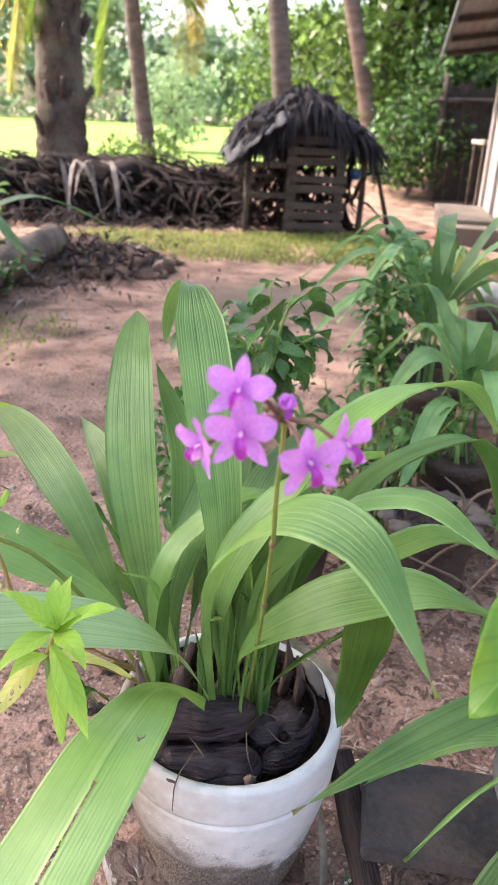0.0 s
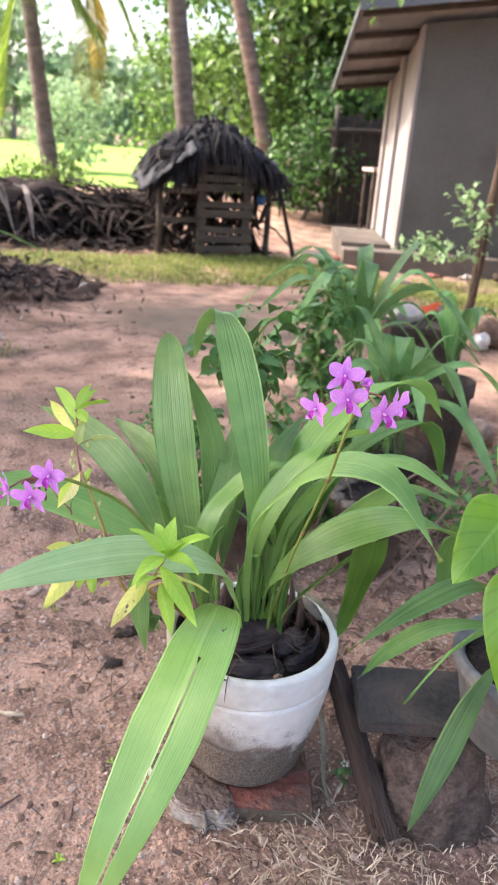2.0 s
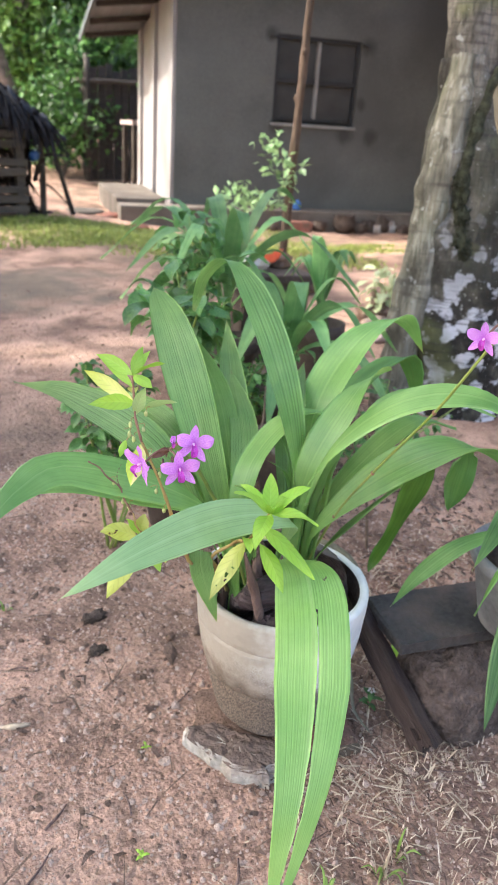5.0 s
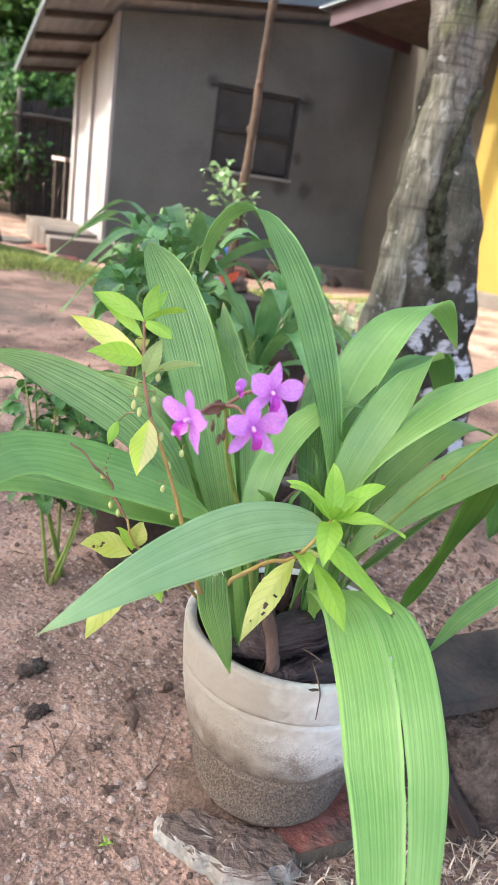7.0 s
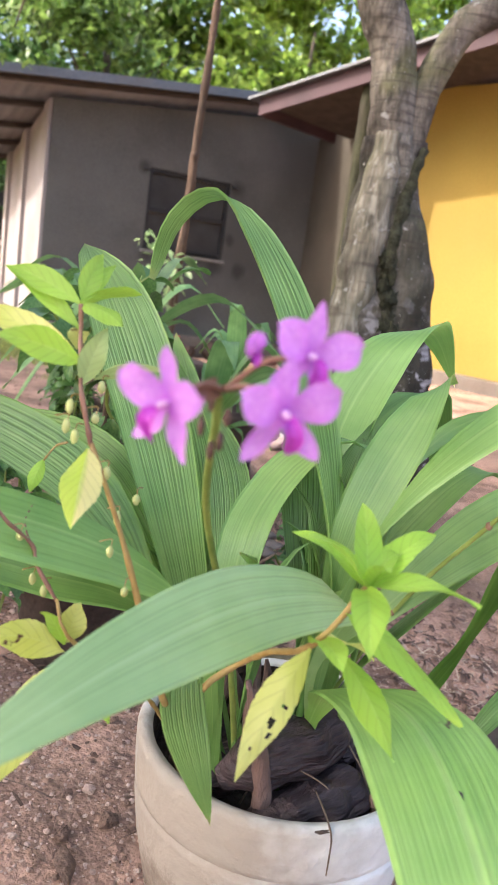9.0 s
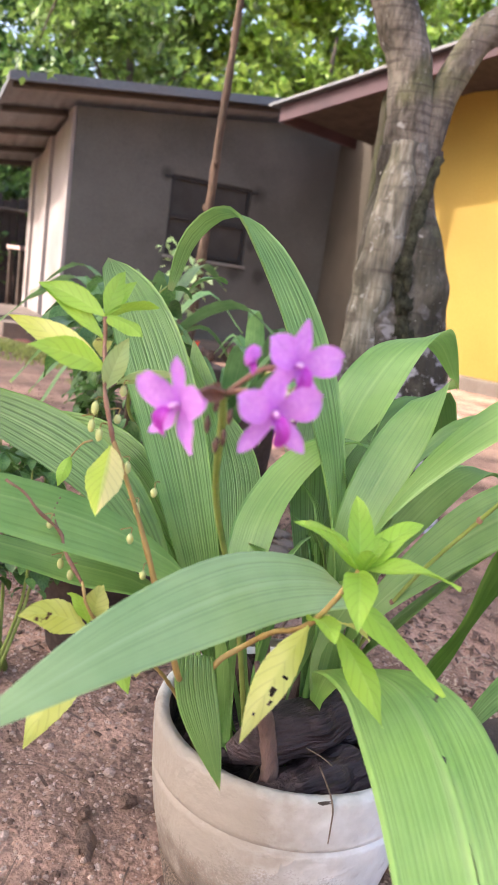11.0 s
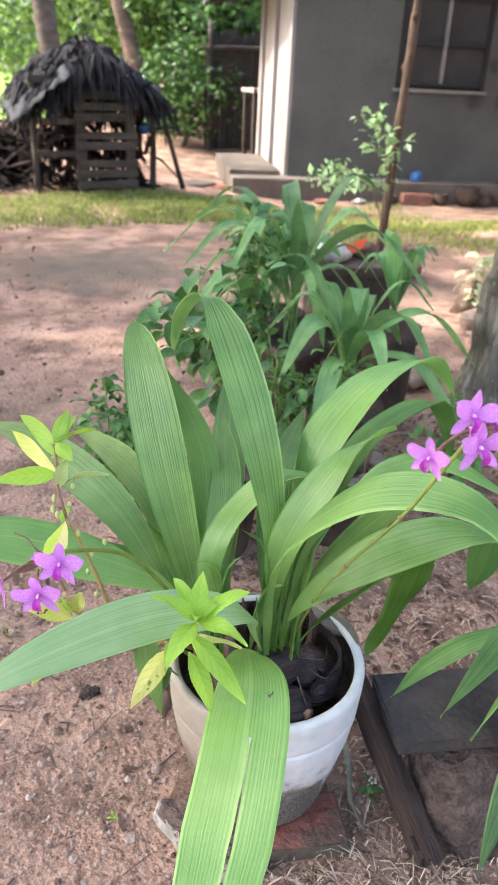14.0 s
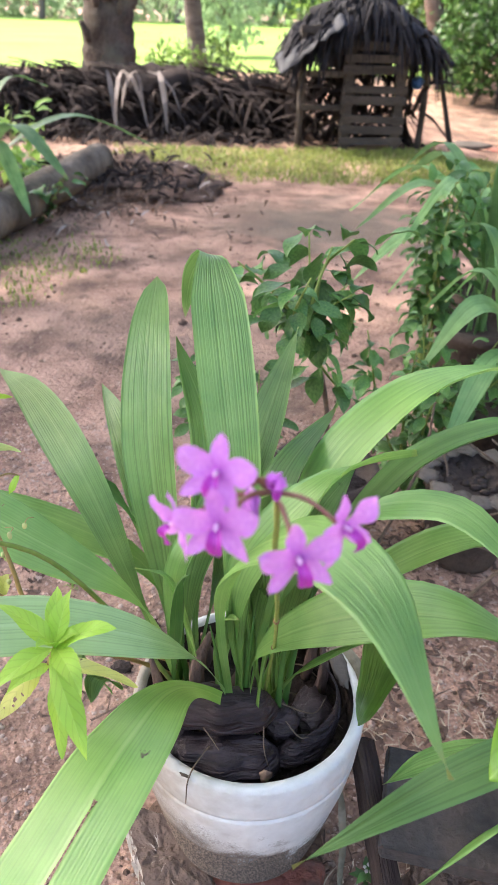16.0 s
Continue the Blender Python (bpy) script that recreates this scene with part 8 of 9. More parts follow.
for pts, w, sd in (([(0.60, 0.69, 0.38), (0.53, 0.665, 0.55), (0.44, 0.64, 0.630), (0.34, 0.61, 0.632), (0.203, 0.561, 0.600)], 0.052, ((0.2, -0.9, 0.2), (0.2, -0.9, 0.1))),
                   ([(0.60, 0.70, 0.38), (0.56, 0.72, 0.47), (0.48, 0.765, 0.455), (0.42, 0.81, 0.38), (0.377, 0.837, 0.300)], 0.040, (0.4, 0.1, 0.9)),
                   ([(0.59, 0.68, 0.38), (0.53, 0.665, 0.52), (0.43, 0.65, 0.50), (0.352, 0.637, 0.418)], 0.032, (0.3, -0.2, 0.9)),
                   ([(0.59, 0.675, 0.38), (0.535, 0.65, 0.46), (0.49, 0.64, 0.42), (0.44, 0.62, 0.33), (0.357, 0.572, 0.214)], 0.050, (0.85, -0.4, 0.3)),
                   ([(0.61, 0.69, 0.38), (0.63, 0.62, 0.52), (0.64, 0.52, 0.55), (0.63, 0.42, 0.50)], 0.045, (0.95, 0.1, 0.1))):
    part("leaf", blade_mesh("leaf", pts, w * 0.82, M["blade_side"], sd, n=24, pleats=6), side_orchid)

# broad-leaved vine beside it
vine = thing("broadleaf_vine", (0.62, 0.66, 0.40), "climbing plant with broad lime-green leaves", "vine")
part("stem", tube_mesh("stem", [(0.62, 0.68, 0.38), (0.57, 0.645, 0.60), (0.50, 0.62, 0.78), (0.47, 0.60, 0.92), (0.49, 0.60, 1.05)], [0.005, 0.004, 0.003], M["stalk"], 20, 7), vine)
for a, b_, w, sd in (((0.452, 0.602, 0.775), (0.355, 0.577, 0.677), 0.098, (0.57, -0.55, -0.5)), ((0.475, 0.585, 0.680), (0.434, 0.528, 0.508), 0.096, (0.78, -0.62, 0.03)),
                     ((0.46, 0.60, 0.90), (0.371, 0.541, 0.853), 0.085, (0.6, -0.6, -0.4)), ((0.50, 0.62, 0.72), (0.60, 0.60, 0.66), 0.085, (0.3, -0.8, 0.5)), ((0.47, 0.59, 0.97), (0.40, 0.60, 0.965), 0.05, (0.1, -0.9, 0.3))):
    a, b_ = np.array(a), np.array(b_)
    part("leaf", blade_mesh("leaf", [a, a + (b_ - a) * 0.35 + [0, 0, 0.008], a + (b_ - a) * 0.7 + [0, 0, 0.006], b_], w, M["broad_vine"], sd, "heart", 30, 8, 0.0016, 0.24, 0.004, curl=0.12, ragged=0.012), vine)
    part("leaf_stalk", tube_mesh("leaf_stalk", [a, (a + np.array([0.50, 0.62, 0.76])) / 2 + [0, 0, 0.01], (0.50, 0.62, a[2] - 0.03)], [0.002, 0.002, 0.002], M["stalk"], 8, 5), vine)

# ---------------------------------------------------------------- plants behind
def potted_clump(name, base, pot_r, pot_h, leaves, label, seed, mat="blade_far", pot_mat="brown_pot", pot_label="dark brown clay pot"):
    r = np.random.default_rng(seed)
    p = thing("clay_pot", base, pot_label + " of a leafy plant", "plant pot", "pots behind")
    part("wall", lathe_mesh("wall", [(0, 0.0), (pot_r * 0.7, 0.0), (pot_r * 0.74, 0.01), (pot_r * 0.95, pot_h * 0.85), (pot_r * 1.05, pot_h * 0.87), (pot_r * 1.05, pot_h), (pot_r * 0.92, pot_h), (pot_r * 0.88, pot_h * 0.9), (0, pot_h * 0.88)], M[pot_mat], 28), p, "", Matrix.Identity(4))
    root = thing(name, (base[0], base[1], base[2] + pot_h * 0.88), label, "orchid")
    b = np.array([base[0], base[1], base[2] + pot_h * 0.88])
    for tip, up, w in leaves:
        tip = np.array(tip, float)
        m = b * 0.45 + tip * 0.55
        m[2] = max(b[2], tip[2]) * 0.5 + up * 0.5
        d = tip - b
        s = unit(np.cross(d, [0, 0, 1.0])) + r.normal(size=3) * 0.25 + np.array([0.5, -0.3, 0.0]) * (abs(d[0]) + abs(d[1]) < 0.12)
        q = b * 0.8 + m * 0.2
        q[2] = b[2] * 0.45 + up * 0.55 - 0.05
        part("leaf", blade_mesh("leaf", [b + r.normal(size=3) * [0.02, 0.02, 0.0], q, m, tip], w, M[mat], s, n=18, pleats=5, relief=0.001), root)
    return root


def project_leaf_fan(base, height, reach, count, seed):
    r = np.random.default_rng(seed)
    out = []
    for i in range(count):
        a = 2 * math.pi * i / count + r.uniform(-0.3, 0.3)
        k = r.uniform(0.5, 1.0)
        up = base[2] + height * r.uniform(0.75, 1.1)
        out.append(((base[0] + reach * k * math.cos(a), base[1] + reach * k * math.sin(a), up - reach * k * r.uniform(0.25, 1.0)), up, r.uniform(0.050, 0.080)))
    return out


potted_clump("ground_orchid", (1.02, 2.02, 0.0), 0.13, 0.26, project_leaf_fan((1.02, 2.02, 0.26), 0.48, 0.44, 15, 3), "leafy orchid clump in a dark pot, not in flower", 11)
potted_clump("ground_orchid", (1.10, 2.55, 0.0), 0.14, 0.30, project_leaf_fan((1.10, 2.55, 0.30), 0.60, 0.62, 15, 4), "tall leafy orchid clump in a pot", 12)
potted_clump("ground_orchid", (1.36, 2.26, 0.0), 0.105, 0.42, project_leaf_fan((1.36, 2.26, 0.42), 0.34, 0.24, 7, 5), "small orchid clump in a dark pot", 13)
potted_clump("ground_orchid", (1.22, 2.9, 0.0), 0.12, 0.30, project_leaf_fan((1.22, 2.9, 0.30), 0.40, 0.45, 10, 9), "arching orchid clump in a dark pot", 14)


def leafy_bush(name, base, centre, radii, n, size, label, mat, seed, droop=0.5, stems=6, category="shrub", fork=None):
    """A bush of separate folded leaves that share three meshes."""
    r = np.random.default_rng(seed)
    root = thing(name, base, label, category)
    kinds = [blade_mesh("leaf", [(0, 0, 0), (0, 0.12, 0.02), (0, 0.5, 0.06 + 0.03 * k), (0, 0.8, 0.03), (0, 1.0, -0.08 - 0.05 * k)], 0.50 + 0.05 * k, M[mat], (1, 0, 0), "ovate", 9, 2, 0.010, 0.22, 0.03) for k in range(3)]
    inv = root.matrix_basis.inverted()
    b = np.array(base, float)
    ctr, rad = np.array(centre), np.array(radii)
    stalks = []
    for i in range(stems):
        a = 2 * math.pi * i / stems + r.uniform(-0.4, 0.4)
        k = r.uniform(0.15, 0.85)
        e = ctr + rad * np.array([math.cos(a) * k, math.sin(a) * k, r.uniform(0.1, 1.0)])
        if fork and i == 0:
            e = ctr + rad * np.array([0.30, 0.1, -1.5])
        first = np.array(fork) if fork else b + r.normal(size=3) * [0.015, 0.015, 0]
        pts = [first, first * 0.5 + e * 0.5 + r.normal(size=3) * 0.02, e]
        stalks.append(spline(pts, 20))
        part("stem", tube_mesh("stem", pts, [0.0045, 0.0035, 0.0015], M["stalk"], 10, 6), root)
    if fork:
        part("stem", tube_mesh("stem", [b, b * 0.5 + np.array(fork) * 0.5 + [0.02, 0.01, 0], fork], [0.007, 0.006, 0.005], M["root"], 12, 6, 0.1, 20), root, "thin brown woody stem")
    low = ctr[2] - rad[2] * 1.6
    for i in range(n):
        c = stalks[i % stems]
        ok = c[c[:, 2] > low]
        c = ok[int(r.integers(0, len(ok)))] if len(ok) else c[-1]
        out = c - ctr
        d = Vector((out[0] / rad[0] * 0.5 + r.normal() * 0.7, out[1] / rad[1] * 0.5 + r.normal() * 0.7, r.normal() * 0.3 - droop)).normalized()
        sc = size * r.uniform(0.6, 1.35)
        p = Vector(c) + Vector((d.x, d.y, 0.15)) * sc * r.uniform(0.05, 0.9)
        lf = new("leaf", kinds[i % 3])
        lf.parent = root
        lf.matrix_basis = inv @ Matrix.Translation(p) @ d.to_track_quat("Y", "Z").to_matrix().to_4x4() @ Matrix.Rotation(r.normal() * 0.4, 4, "Y") @ Matrix.Scale(sc, 4)
    return root


bp = thing("black_pot", (0.45, 1.76, 0.0), "black stained pot of the pepper bush on soil", "plant pot", "pots behind")
part("wall", lathe_mesh("wall", [(0, 0.0), (0.095, 0.0), (0.10, 0.01), (0.125, 0.19), (0.138, 0.195), (0.138, 0.225), (0.122, 0.225), (0.116, 0.20), (0, 0.195)], M["brown_pot"], 30), bp, "", Matrix.Identity(4))
part("soil", lump_mesh("soil", (0, 0, 0.19), (0.112, 0.112, 0.02), M["potting"], 0.3, 6, 3), bp, "dark soil", Matrix.Identity(4))
leafy_bush("pepper_bush", (0.45, 1.76, 0.20), (0.38, 1.58, 0.70), (0.20, 0.14, 0.13), 125, 0.066, "dark green bush with drooping heart-shaped leaves", "bush_leaf", 31, 0.45, 9, "shrub", (0.37, 1.60, 0.63))
leafy_bush("low_creeper", (0.20, 1.74, 0.0), (0.17, 1.74, 0.44), (0.20, 0.16, 0.15), 300, 0.045, "low weedy creeper with small leaves", "bush_leaf", 32, 0.3, 6)
leafy_bush("low_shrub", (0.75, 2.0, 0.0), (0.78, 1.95, 0.36), (0.30, 0.24, 0.20), 380, 0.05, "dense low shrub between the pots", "bush_leaf", 33, 0.3, 8)
leafy_bush("low_shrub", (1.25, 1.75, 0.0), (1.30, 1.72, 0.20), (0.35, 0.22, 0.12), 130, 0.045, "dense low shrub between the pots", "bush_leaf", 34, 0.3, 8)
leafy_bush("low_shrub", (0.95, 2.6, 0.0), (0.92, 2.55, 0.60), (0.26, 0.22, 0.20), 280, 0.06, "dense low shrub between the pots", "bush_leaf", 35, 0.3, 7)
leafy_bush("yellow_bush", (-1.1, 6.0, 0.0), (-1.05, 5.95, 0.38), (0.22, 0.2, 0.24), 90, 0.11, "yellow-green leafy bush behind the log", "vine_leaf", 38, 0.2, 7)
leafy_bush("leafy_weed", (-0.85, 5.1, 0.0), (-0.8, 5.1, 0.18), (0.4, 0.4, 0.12), 70, 0.09, "low weeds beside the log", "bush_leaf", 36, 0.2, 6, "weed")
# thorny dead stems in the shade behind the pot
for i in range(9):
    a = np.array([0.62 + random.uniform(-0.2, 0.5), 1.55 + random.uniform(-0.2, 0.3), 0.0])
    e = a + np.array([random.uniform(-0.3, 0.3), random.uniform(-0.15, 0.15), random.uniform(0.25, 0.45)])
    thing("dry_branch", (0, 0, 0), "thin pale dry branch in the shade", "branch", "dry branches", data=tube_mesh("dry_stem", [a, (a + e) / 2 + [0.04, 0, 0.06], e], [0.005, 0.004, 0.0025], M["root"], 12, 6, 0.2, 30))

# old low pot full of pebbles behind the orchid
opot = thing("old_stone_pot", (0.81, 1.69, 0.0), "old brown pot with a crusted rim, filled with pebbles", "plant pot")
part("wall", lathe_mesh("wall", [(0, 0), (0.085, 0), (0.092, 0.02), (0.116, 0.20), (0.124, 0.215), (0.124, 0.238), (0.112, 0.242), (0.104, 0.215), (0, 0.205)], M["brown_pot"], 32), opot, "", Matrix.Identity(4))
for i in range(14):
    a = i * 0.449 + 0.1 * math.sin(i * 5)
    part("crust", lump_mesh("crust", (0.118 * math.cos(a), 0.118 * math.sin(a), 0.238), (0.030, 0.030, 0.006), M["concrete"], 0.6, 7, 2, seed=70 + i), opot, "pale grey crust on the rim", Matrix.Identity(4))
for i in range(40):
    a, r = random.uniform(0, 6.28), 0.10 * math.sqrt(random.random())
    part("pebble", lump_mesh("pebble", (r * math.cos(a), r * math.sin(a), 0.212), (0.015, 0.012, 0.009), M["brown_pot"], 0.3, 3, 1, seed=i), opot, "", Matrix.Identity(4))
part("dry_shoot", tube_mesh("dry_shoot", [(0.06, -0.04, 0.20), (0.075, -0.05, 0.30), (0.13, -0.06, 0.335), (0.20, -0.05, 0.32)], [0.005, 0.0045, 0.004, 0.002], M["root"], 14, 6, 0.2, 30), opot, "pale dry shoot", Matrix.Identity(4))
part("dry_shoot", tube_mesh("dry_shoot", [(0.06, -0.04, 0.20), (0.05, -0.05, 0.31), (0.0, -0.04, 0.36)], [0.005, 0.004, 0.002], M["root"], 12, 6, 0.2, 30), opot, "pale dry shoot", Matrix.Identity(4))

# square planter with rubbish
planter = thing("square_planter", (1.64, 3.0, 0), "brown square planter holding rubbish", "planter")
part("wall", box_mesh("wall", (-0.17, -0.15, -0.02), (0.17, 0.15, 0.46), M["brown_pot"], Matrix.Rotation(radians(-15), 4, "Z"), 0.02), planter, "", Matrix.Identity(4))
part("rim", box_mesh("rim", (-0.185, -0.165, 0.43), (0.185, 0.165, 0.475), M["brown_pot"], Matrix.Rotation(radians(-15), 4, "Z"), 0.01), planter, "", Matrix.Identity(4))
for i, (p, s, m, n_, lab) in enumerate((((1.54, 2.99, 0.51), (0.075, 0.06, 0.05), "white_plastic", "white_bag", "crumpled white plastic bag"),
                                       ((1.73, 3.03, 0.50), (0.07, 0.06, 0.04), "dry_leaf", "dry_clump", "clump of dry brown leaves"), ((2.79, 4.18, 0.05), (0.062, 0.05, 0.062), "white_plastic", "white_bag", "crumpled white plastic bag on soil"),
                                       ((2.93, 4.28, 0.06), (0.12, 0.10, 0.11), "leaf_mould", "dry_clump", "clump of dry brown rubbish"), ((1.55, 2.6, 0.02), (0.06, 0.05, 0.035), "pebble", "pale_stone", "pale stone by the tree"),
                                       ((1.50, 2.85, 0.02), (0.06, 0.05, 0.04), "pebble", "pale_stone", "pale stone by the tree"),
                                       ((1.75, 2.55, 0.06), (0.08, 0.07, 0.06), "pebble", "pale_stone", "pale stone by the tree"))):
    thing(n_, (0, 0, 0), lab, n_.split("_")[1], data=lump_mesh(n_, p, s, M[m], 0.55, 5, 3, seed=i))
thing("orange_wrapper", (0, 0, 0), "crumpled red-orange plastic wrapper on the planter", "wrapper", data=blade_mesh("orange_wrapper", [(1.585, 3.02, 0.492), (1.625, 3.00, 0.53), (1.655, 2.985, 0.535), (1.70, 2.965, 0.575)], 0.055, M["orange"], (0.35, 0.6, 0.5), "droop", 22, 6, 0.006, 0.5, 0.02, curl=0.4, ragged=0.15))
# rubbish heap and pale plants at the foot of the old tree
for i, (p, s, m, n_, lab) in enumerate((((2.80, 3.12, 0.17), (0.075, 0.06, 0.06), "pale_blue", "blue_bag", "crumpled pale blue plastic bag by the tree"), ((2.70, 3.08, 0.05), (0.10, 0.07, 0.07), "white_plastic", "pale_stone", "pale broken stone by the tree"),
                                       ((2.62, 3.16, 0.06), (0.11, 0.06, 0.05), "pebble", "pale_stone", "pale broken stone by the tree"), ((2.86, 3.02, 0.08), (0.07, 0.06, 0.09), "white_plastic", "white_bag", "crumpled white plastic bag by the tree"),
                                       ((2.58, 3.02, 0.02), (0.12, 0.05, 0.035), "table", "wood_offcut", "pale wood offcut on soil"), ((2.72, 3.24, 0.10), (0.16, 0.12, 0.12), "dry_leaf", "dry_clump", "clump of dry brown leaves by the tree"),
                                       ((2.92, 3.2, 0.04), (0.10, 0.09, 0.06), "stone", "pale_stone", "grey stone by the tree"))):
    thing(n_, (0, 0, 0), lab, n_.split("_")[1], data=lump_mesh(n_, p, s, M[m], 0.6, 5, 3, seed=40 + i))
leafy_bush("variegated_shrub", (2.74, 3.2, 0), (2.72, 3.18, 0.30), (0.17, 0.16, 0.13), 90, 0.085, "pale-leaved small shrub by the old tree", "pale_leaf", 37, 0.2, 6)

# ---------------------------------------------------------------- things lying on the soil
for i, (x, y, s) in enumerate(((0.018, 1.444, 0.020), (-0.025, 1.329, 0.016))):
    thing("charred_clod", (0, 0, 0), "dark charred clod lying on soil", "clod", "clods", data=lump_mesh("charred_clod", (x, y, ground_height(x, y) + s * 0.2), (s * 1.4, s, s * 0.6), M["charcoal"], 0.7, 7, 3, seed=i))
for i, (x, y, a, L) in enumerate(((0.10, 1.20, 60, 0.075), (0.33, 1.1, 100, 0.05), (-0.5, 1.1, 10, 0.04), (0.62, 0.45, 200, 0.05))):
    c, s = math.cos(radians(a)), math.sin(radians(a))
    z = ground_height(x, y) + 0.004
    thing("dry_leaf", (0, 0, 0), "curled dry brown leaf on soil", "leaf", "fallen leaves", data=blade_mesh("dry_leaf", [(x, y, z), (x + c * L * 0.4, y + s * L * 0.4, z + 0.012), (x + c * L * 0.7, y + s * L * 0.7, z + 0.014), (x + c * L, y + s * L, z + 0.002)], L * 0.45, M["dry_leaf"], (-s, c, 0.5), "ovate", 12, 2, 0.0004, 0.5))
for x, y, a in ((0.066, 0.680, 20), (-0.205, 0.705, 100)):
    ff = thing("fallen_flower", (x, y, 0.012), "wilted lilac orchid flower on soil", "flower", "fallen flowers")
    flower((x, y, 0.014), (math.cos(a), math.sin(a), 0.5), 0.020, a, ff, 0.45)
def grass_tuft(x, y, height, blades, seed, label="small tuft of green grass in the soil"):
    r = np.random.default_rng(seed)
    z = ground_height(x, y) - 0.004
    tuft = thing("grass_tuft", (x, y, z), label, "grass", "grass tufts")
    for _ in range(blades):
        a, k, L = r.uniform(0, 6.28), r.uniform(0.2, 0.9), height * r.uniform(0.6, 1.2)
        d = np.array([math.cos(a), math.sin(a), 0.0])
        p = np.array([x, y, z]) + d * r.uniform(0, 0.008)
        part("blade", blade_mesh("blade", [p, p + d * L * k * 0.25 + [0, 0, L * 0.55], p + d * L * k * 0.6 + [0, 0, L * 0.85], p + d * L * k + [0, 0, L * (1 - 0.4 * k)]], 0.0055, M["tuft_green"] if r.uniform() < 0.6 else M["straw"], (-d[1], d[0], 0.1), "droop", 8, 1, 0.0003, 0.4, 0.003), tuft)


for i, (x, y, h, n_) in enumerate(((0.040, 0.585, 0.050, 18), (0.150, 0.570, 0.060, 11), (0.190, 0.580, 0.070, 7), (0.396, 0.458, 0.050, 9), (0.462, 0.450, 0.050, 8), (-0.154, 1.583, 0.025, 8), (0.02, 0.52, 0.03, 10), (0.30, 0.42, 0.035, 9))):
    grass_tuft(x, y, h, n_, 400 + i)
for i, (x, y, n_, L) in enumerate(((0.484, 0.503, 4, 0.030), (-0.177, 0.812, 4, 0.014), (0.388, 0.858, 7, 0.028), (-0.06, 1.02, 3, 0.012), (0.56, 0.95, 5, 0.03))):
    sp = thing("seedling", (x, y, 0), "small broad-leaved seedling in the soil", "weed", "seedlings")
    h = L * (2.2 if n_ > 6 else 1.0)
    part("stem", tube_mesh("stem", [(x, y, -0.005), (x + 0.002, y, h * 0.5), (x, y + 0.003, h)], [0.0012, 0.001, 0.0008], M["stalk"], 6, 5), sp)
    for k in range(n_):
        a, z = k * 2.4 + i, h * (0.45 + 0.55 * k / n_)
        part("leaf", blade_mesh("leaf", [(x, y, z), (x + 0.5 * L * math.cos(a), y + 0.5 * L * math.sin(a), z + 0.25 * L), (x + L * math.cos(a), y + L * math.sin(a), z + 0.1 * L)], L * 0.45, M["bush_leaf"] if n_ > 6 else M["lime"], (-math.sin(a), math.cos(a), 0), "ovate", 8, 2, 0.0002, 0.2), sp)
    if n_ > 6:
        for k in range(5):
            part("blossom", lump_mesh("blossom", (x + 0.006 * math.cos(k * 1.3), y + 0.006 * math.sin(k * 1.3), h + 0.006), (0.003, 0.003, 0.0025), M["white_plastic"], 0.3, 4, 1, seed=k), sp, "tiny white blossom")
# scraps on the soil
pp = thing("paper_scrap", (-0.40, 0.951, 0), "small white folded paper scrap on soil", "paper", data=box_mesh("paper_scrap", (-0.022, -0.013, 0.0), (0.022, 0.013, 0.007), M["white_plastic"], Matrix.Rotation(radians(25), 4, "Z"), 0.002, 0.0015))
pp.location.z = ground_height(-0.40, 0.951) + 0.001
wc = thing("wood_chip", (0, 0, 0), "pale splinter of wood lying on soil", "wood", data=tube_mesh("wood_chip", [(-0.288, 1.215, 0.006), (-0.262, 1.199, 0.010), (-0.232, 1.192, 0.007)], [0.004, 0.007, 0.003], M["straw"], 10, 6, 0.3, 60))
for i, (x, y, s, mt) in enumerate(((-0.316, 1.32, 0.024, "mossy"), (-0.044, 0.973, 0.012, "pebble"), (-0.021, 1.607, 0.016, "dark_crumb"), (-0.36, 1.12, 0.010, "dark_crumb"), (-0.09, 1.10, 0.011, "dark_crumb"), (-0.28, 1.02, 0.009, "dark_crumb"),
                                   (-0.02, 0.80, 0.007, "pebble"), (-0.22, 0.86, 0.006, "pebble"), (-0.30, 0.80, 0.006, "pebble"), (-0.12, 0.72, 0.007, "pebble"), (0.62, 0.40, 0.010, "dark_crumb"), (0.52, 0.34, 0.012, "dark_crumb"), (-0.62, 1.5, 0.018, "dark_crumb"), (-0.5, 1.8, 0.02, "dark_crumb"))):
    st = thing("small_stone" if mt == "pebble" else "soil_lump", (x, y, ground_height(x, y) + s * 0.15), "small pale pebble in the soil" if mt == "pebble" else ("mossy dark lump of soil" if mt == "mossy" else "small brown lump of soil"), "stone" if mt == "pebble" else "clod", "lumps on the soil", data=rock_mesh("lump", (s * 1.3, s, s * 0.55), M[mt], 60 + i, 14))
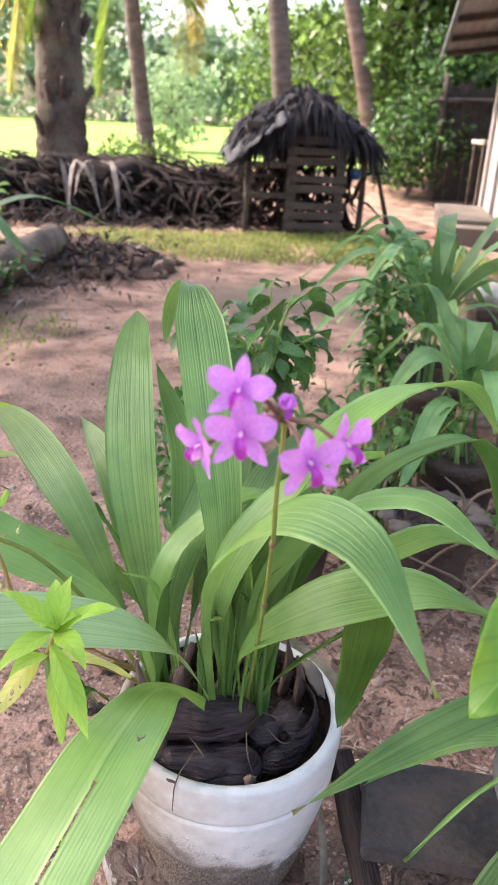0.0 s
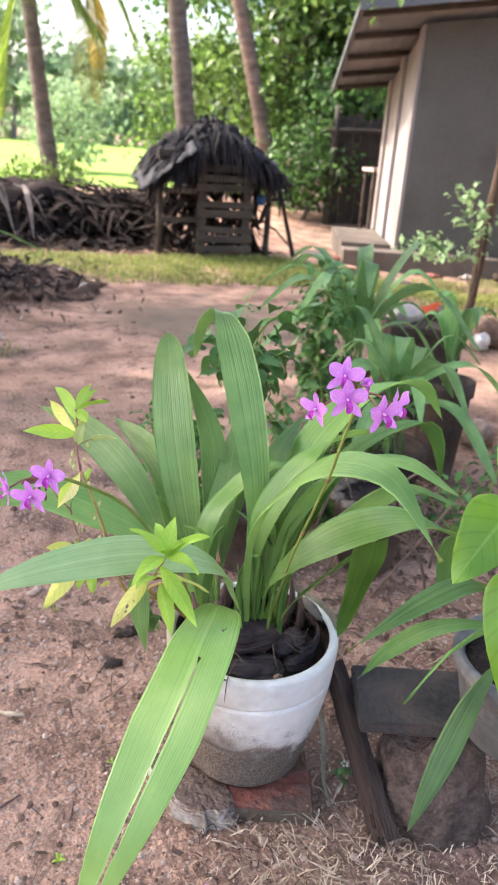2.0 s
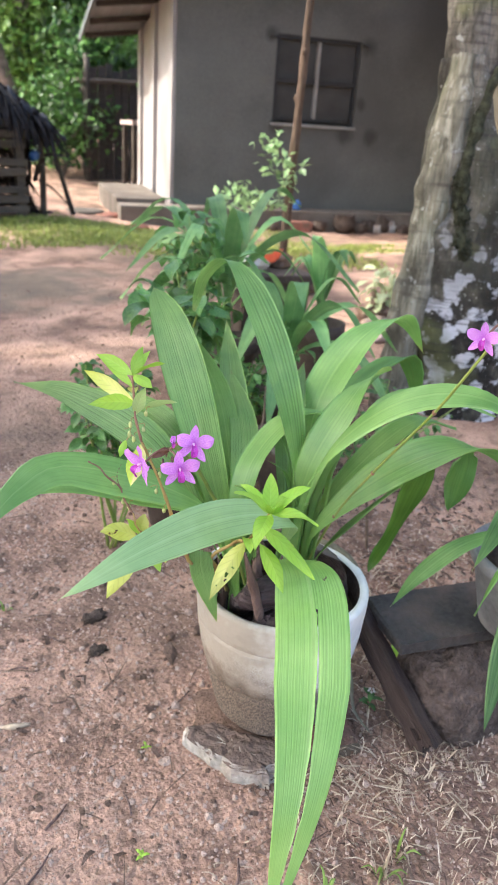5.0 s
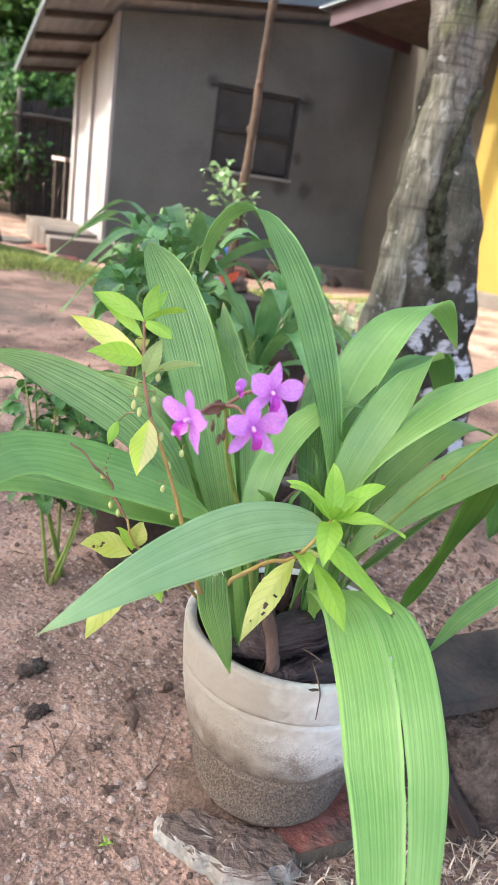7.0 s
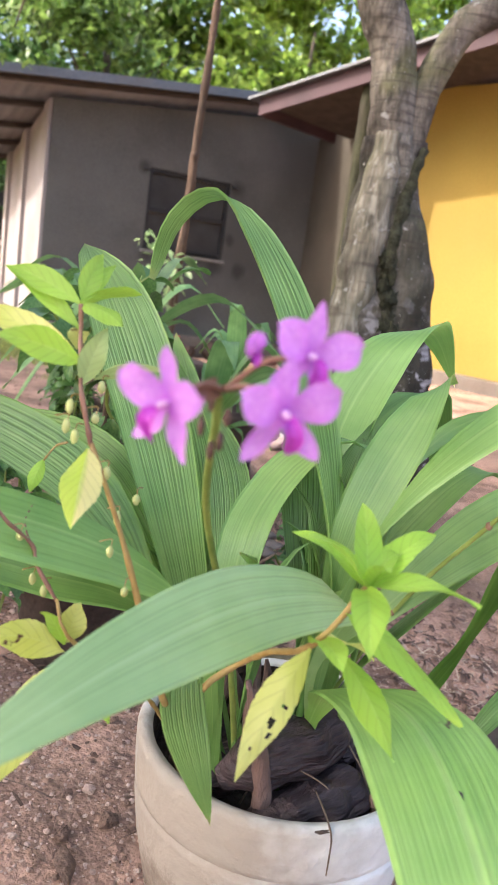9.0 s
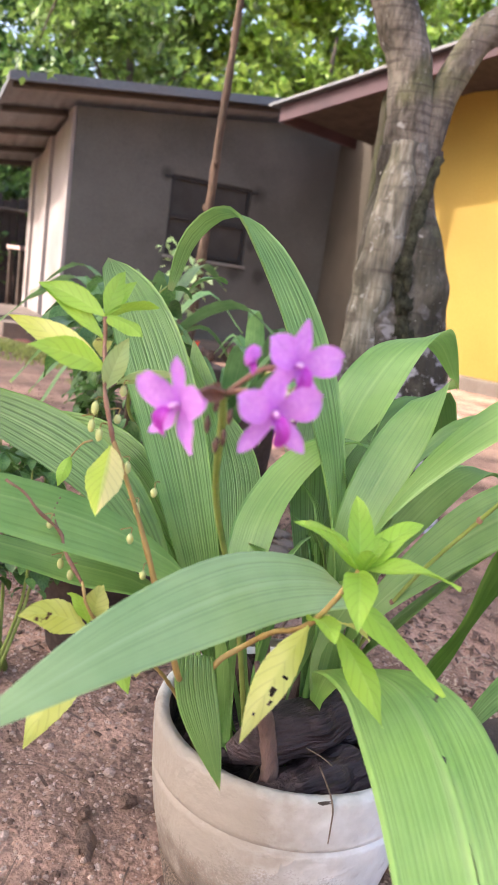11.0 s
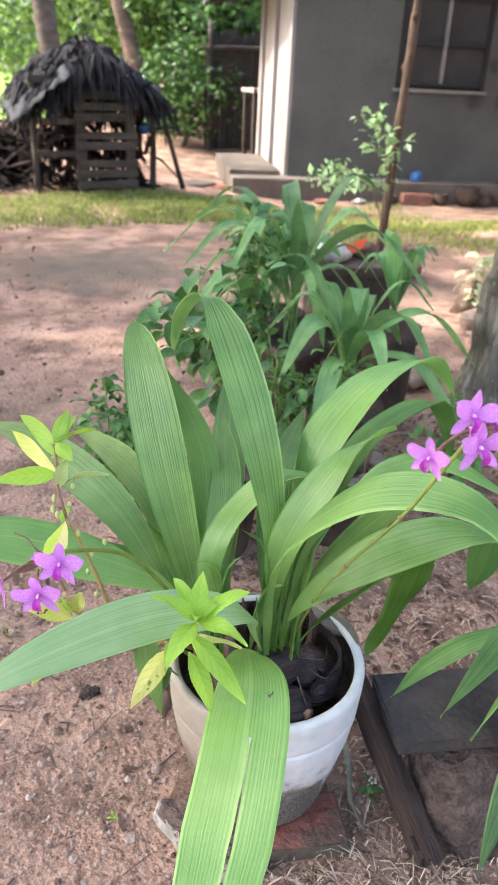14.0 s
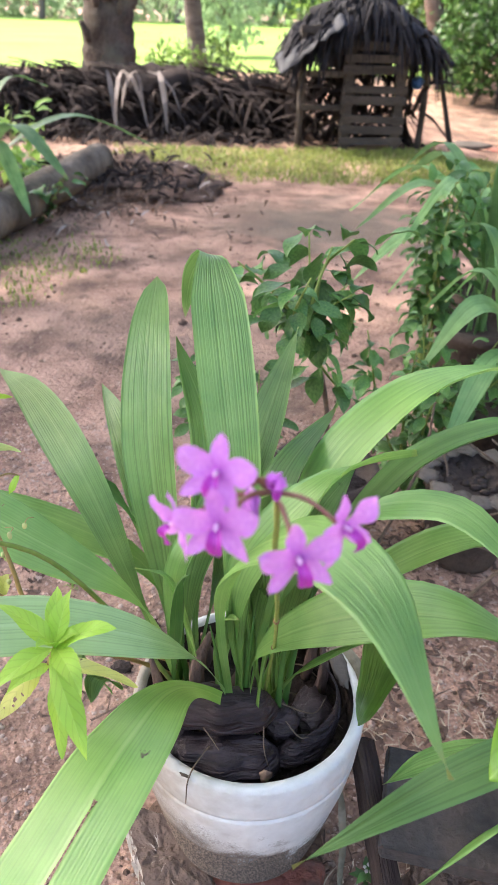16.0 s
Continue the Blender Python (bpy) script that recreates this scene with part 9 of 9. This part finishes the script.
for i, (x, y, a, L, r) in enumerate(((-0.149, 0.925, 80, 0.055, 0.0022), (-0.269, 0.962, 30, 0.06, 0.003), (-0.329, 0.887, 35, 0.08, 0.0022), (-0.10, 1.42, 130, 0.05, 0.002), (-0.20, 1.36, 160, 0.045, 0.0022), (0.06, 1.10, 20, 0.07, 0.002),
                                      (0.419, 0.664, -35, 0.12, 0.0018), (-0.06, 0.70, 50, 0.07, 0.0035), (0.25, 0.35, 10, 0.09, 0.002), (-0.40, 0.75, 110, 0.06, 0.003), (-0.5, 1.3, 20, 0.07, 0.002), (-0.35, 1.7, 70, 0.08, 0.002))):
    c, s = math.cos(radians(a)) * L / 2, math.sin(radians(a)) * L / 2
    z = ground_height(x, y) + r
    thing("stick", (0, 0, 0), "thin dark crooked stick lying on soil", "stick", "sticks on the soil", data=tube_mesh("stick", [(x - c, y - s, z), (x + s * 0.12, y - c * 0.12, z + r), (x + c, y + s, z)], [r, r * 0.9, r * 0.5], M["sheath"], 12, 6, 0.3, 50))
# dried leaf strap beside the pot
thing("dry_strap", (0, 0, 0), "withered grey-green leaf strap fallen beside the pot", "leaf", data=blade_mesh("dry_strap", [(0.345, 0.93, 0.20), (0.352, 0.885, 0.09), (0.348, 0.86, 0.03), (0.345, 0.80, 0.014)], 0.012, M["faded_strap"], (0.9, 0.1, 0.1), "droop", 16, 2, 0.0005, 0.3))

# broad-leaved clump by the log
clump = thing("broadleaf_clump", (-1.15, 5.0, 0), "clump of broad green leaves beside the log", "plant")
for tip, up, w in (((0.02, 5.15, 0.40), 0.62, 0.13), ((-0.55, 4.6, 0.35), 0.60, 0.12), ((-1.0, 4.3, 0.55), 0.7, 0.13), ((-1.5, 4.7, 0.6), 0.75, 0.12), ((-0.75, 5.4, 0.75), 0.8, 0.10), ((-0.8, 4.7, 0.12), 0.5, 0.12)):
    b_ = np.array([-1.15, 5.0, 0.0])
    t_ = np.array(tip)
    m_ = (b_ + t_) / 2
    m_[2] = up
    part("leaf", blade_mesh("leaf", [b_, b_ * 0.8 + m_ * 0.2 + [0, 0, up * 0.4], m_, t_], w, M["blade_far"], unit(np.cross(t_ - b_, [0, 0, 1.0])), n=18, pleats=4, relief=0.001), clump)
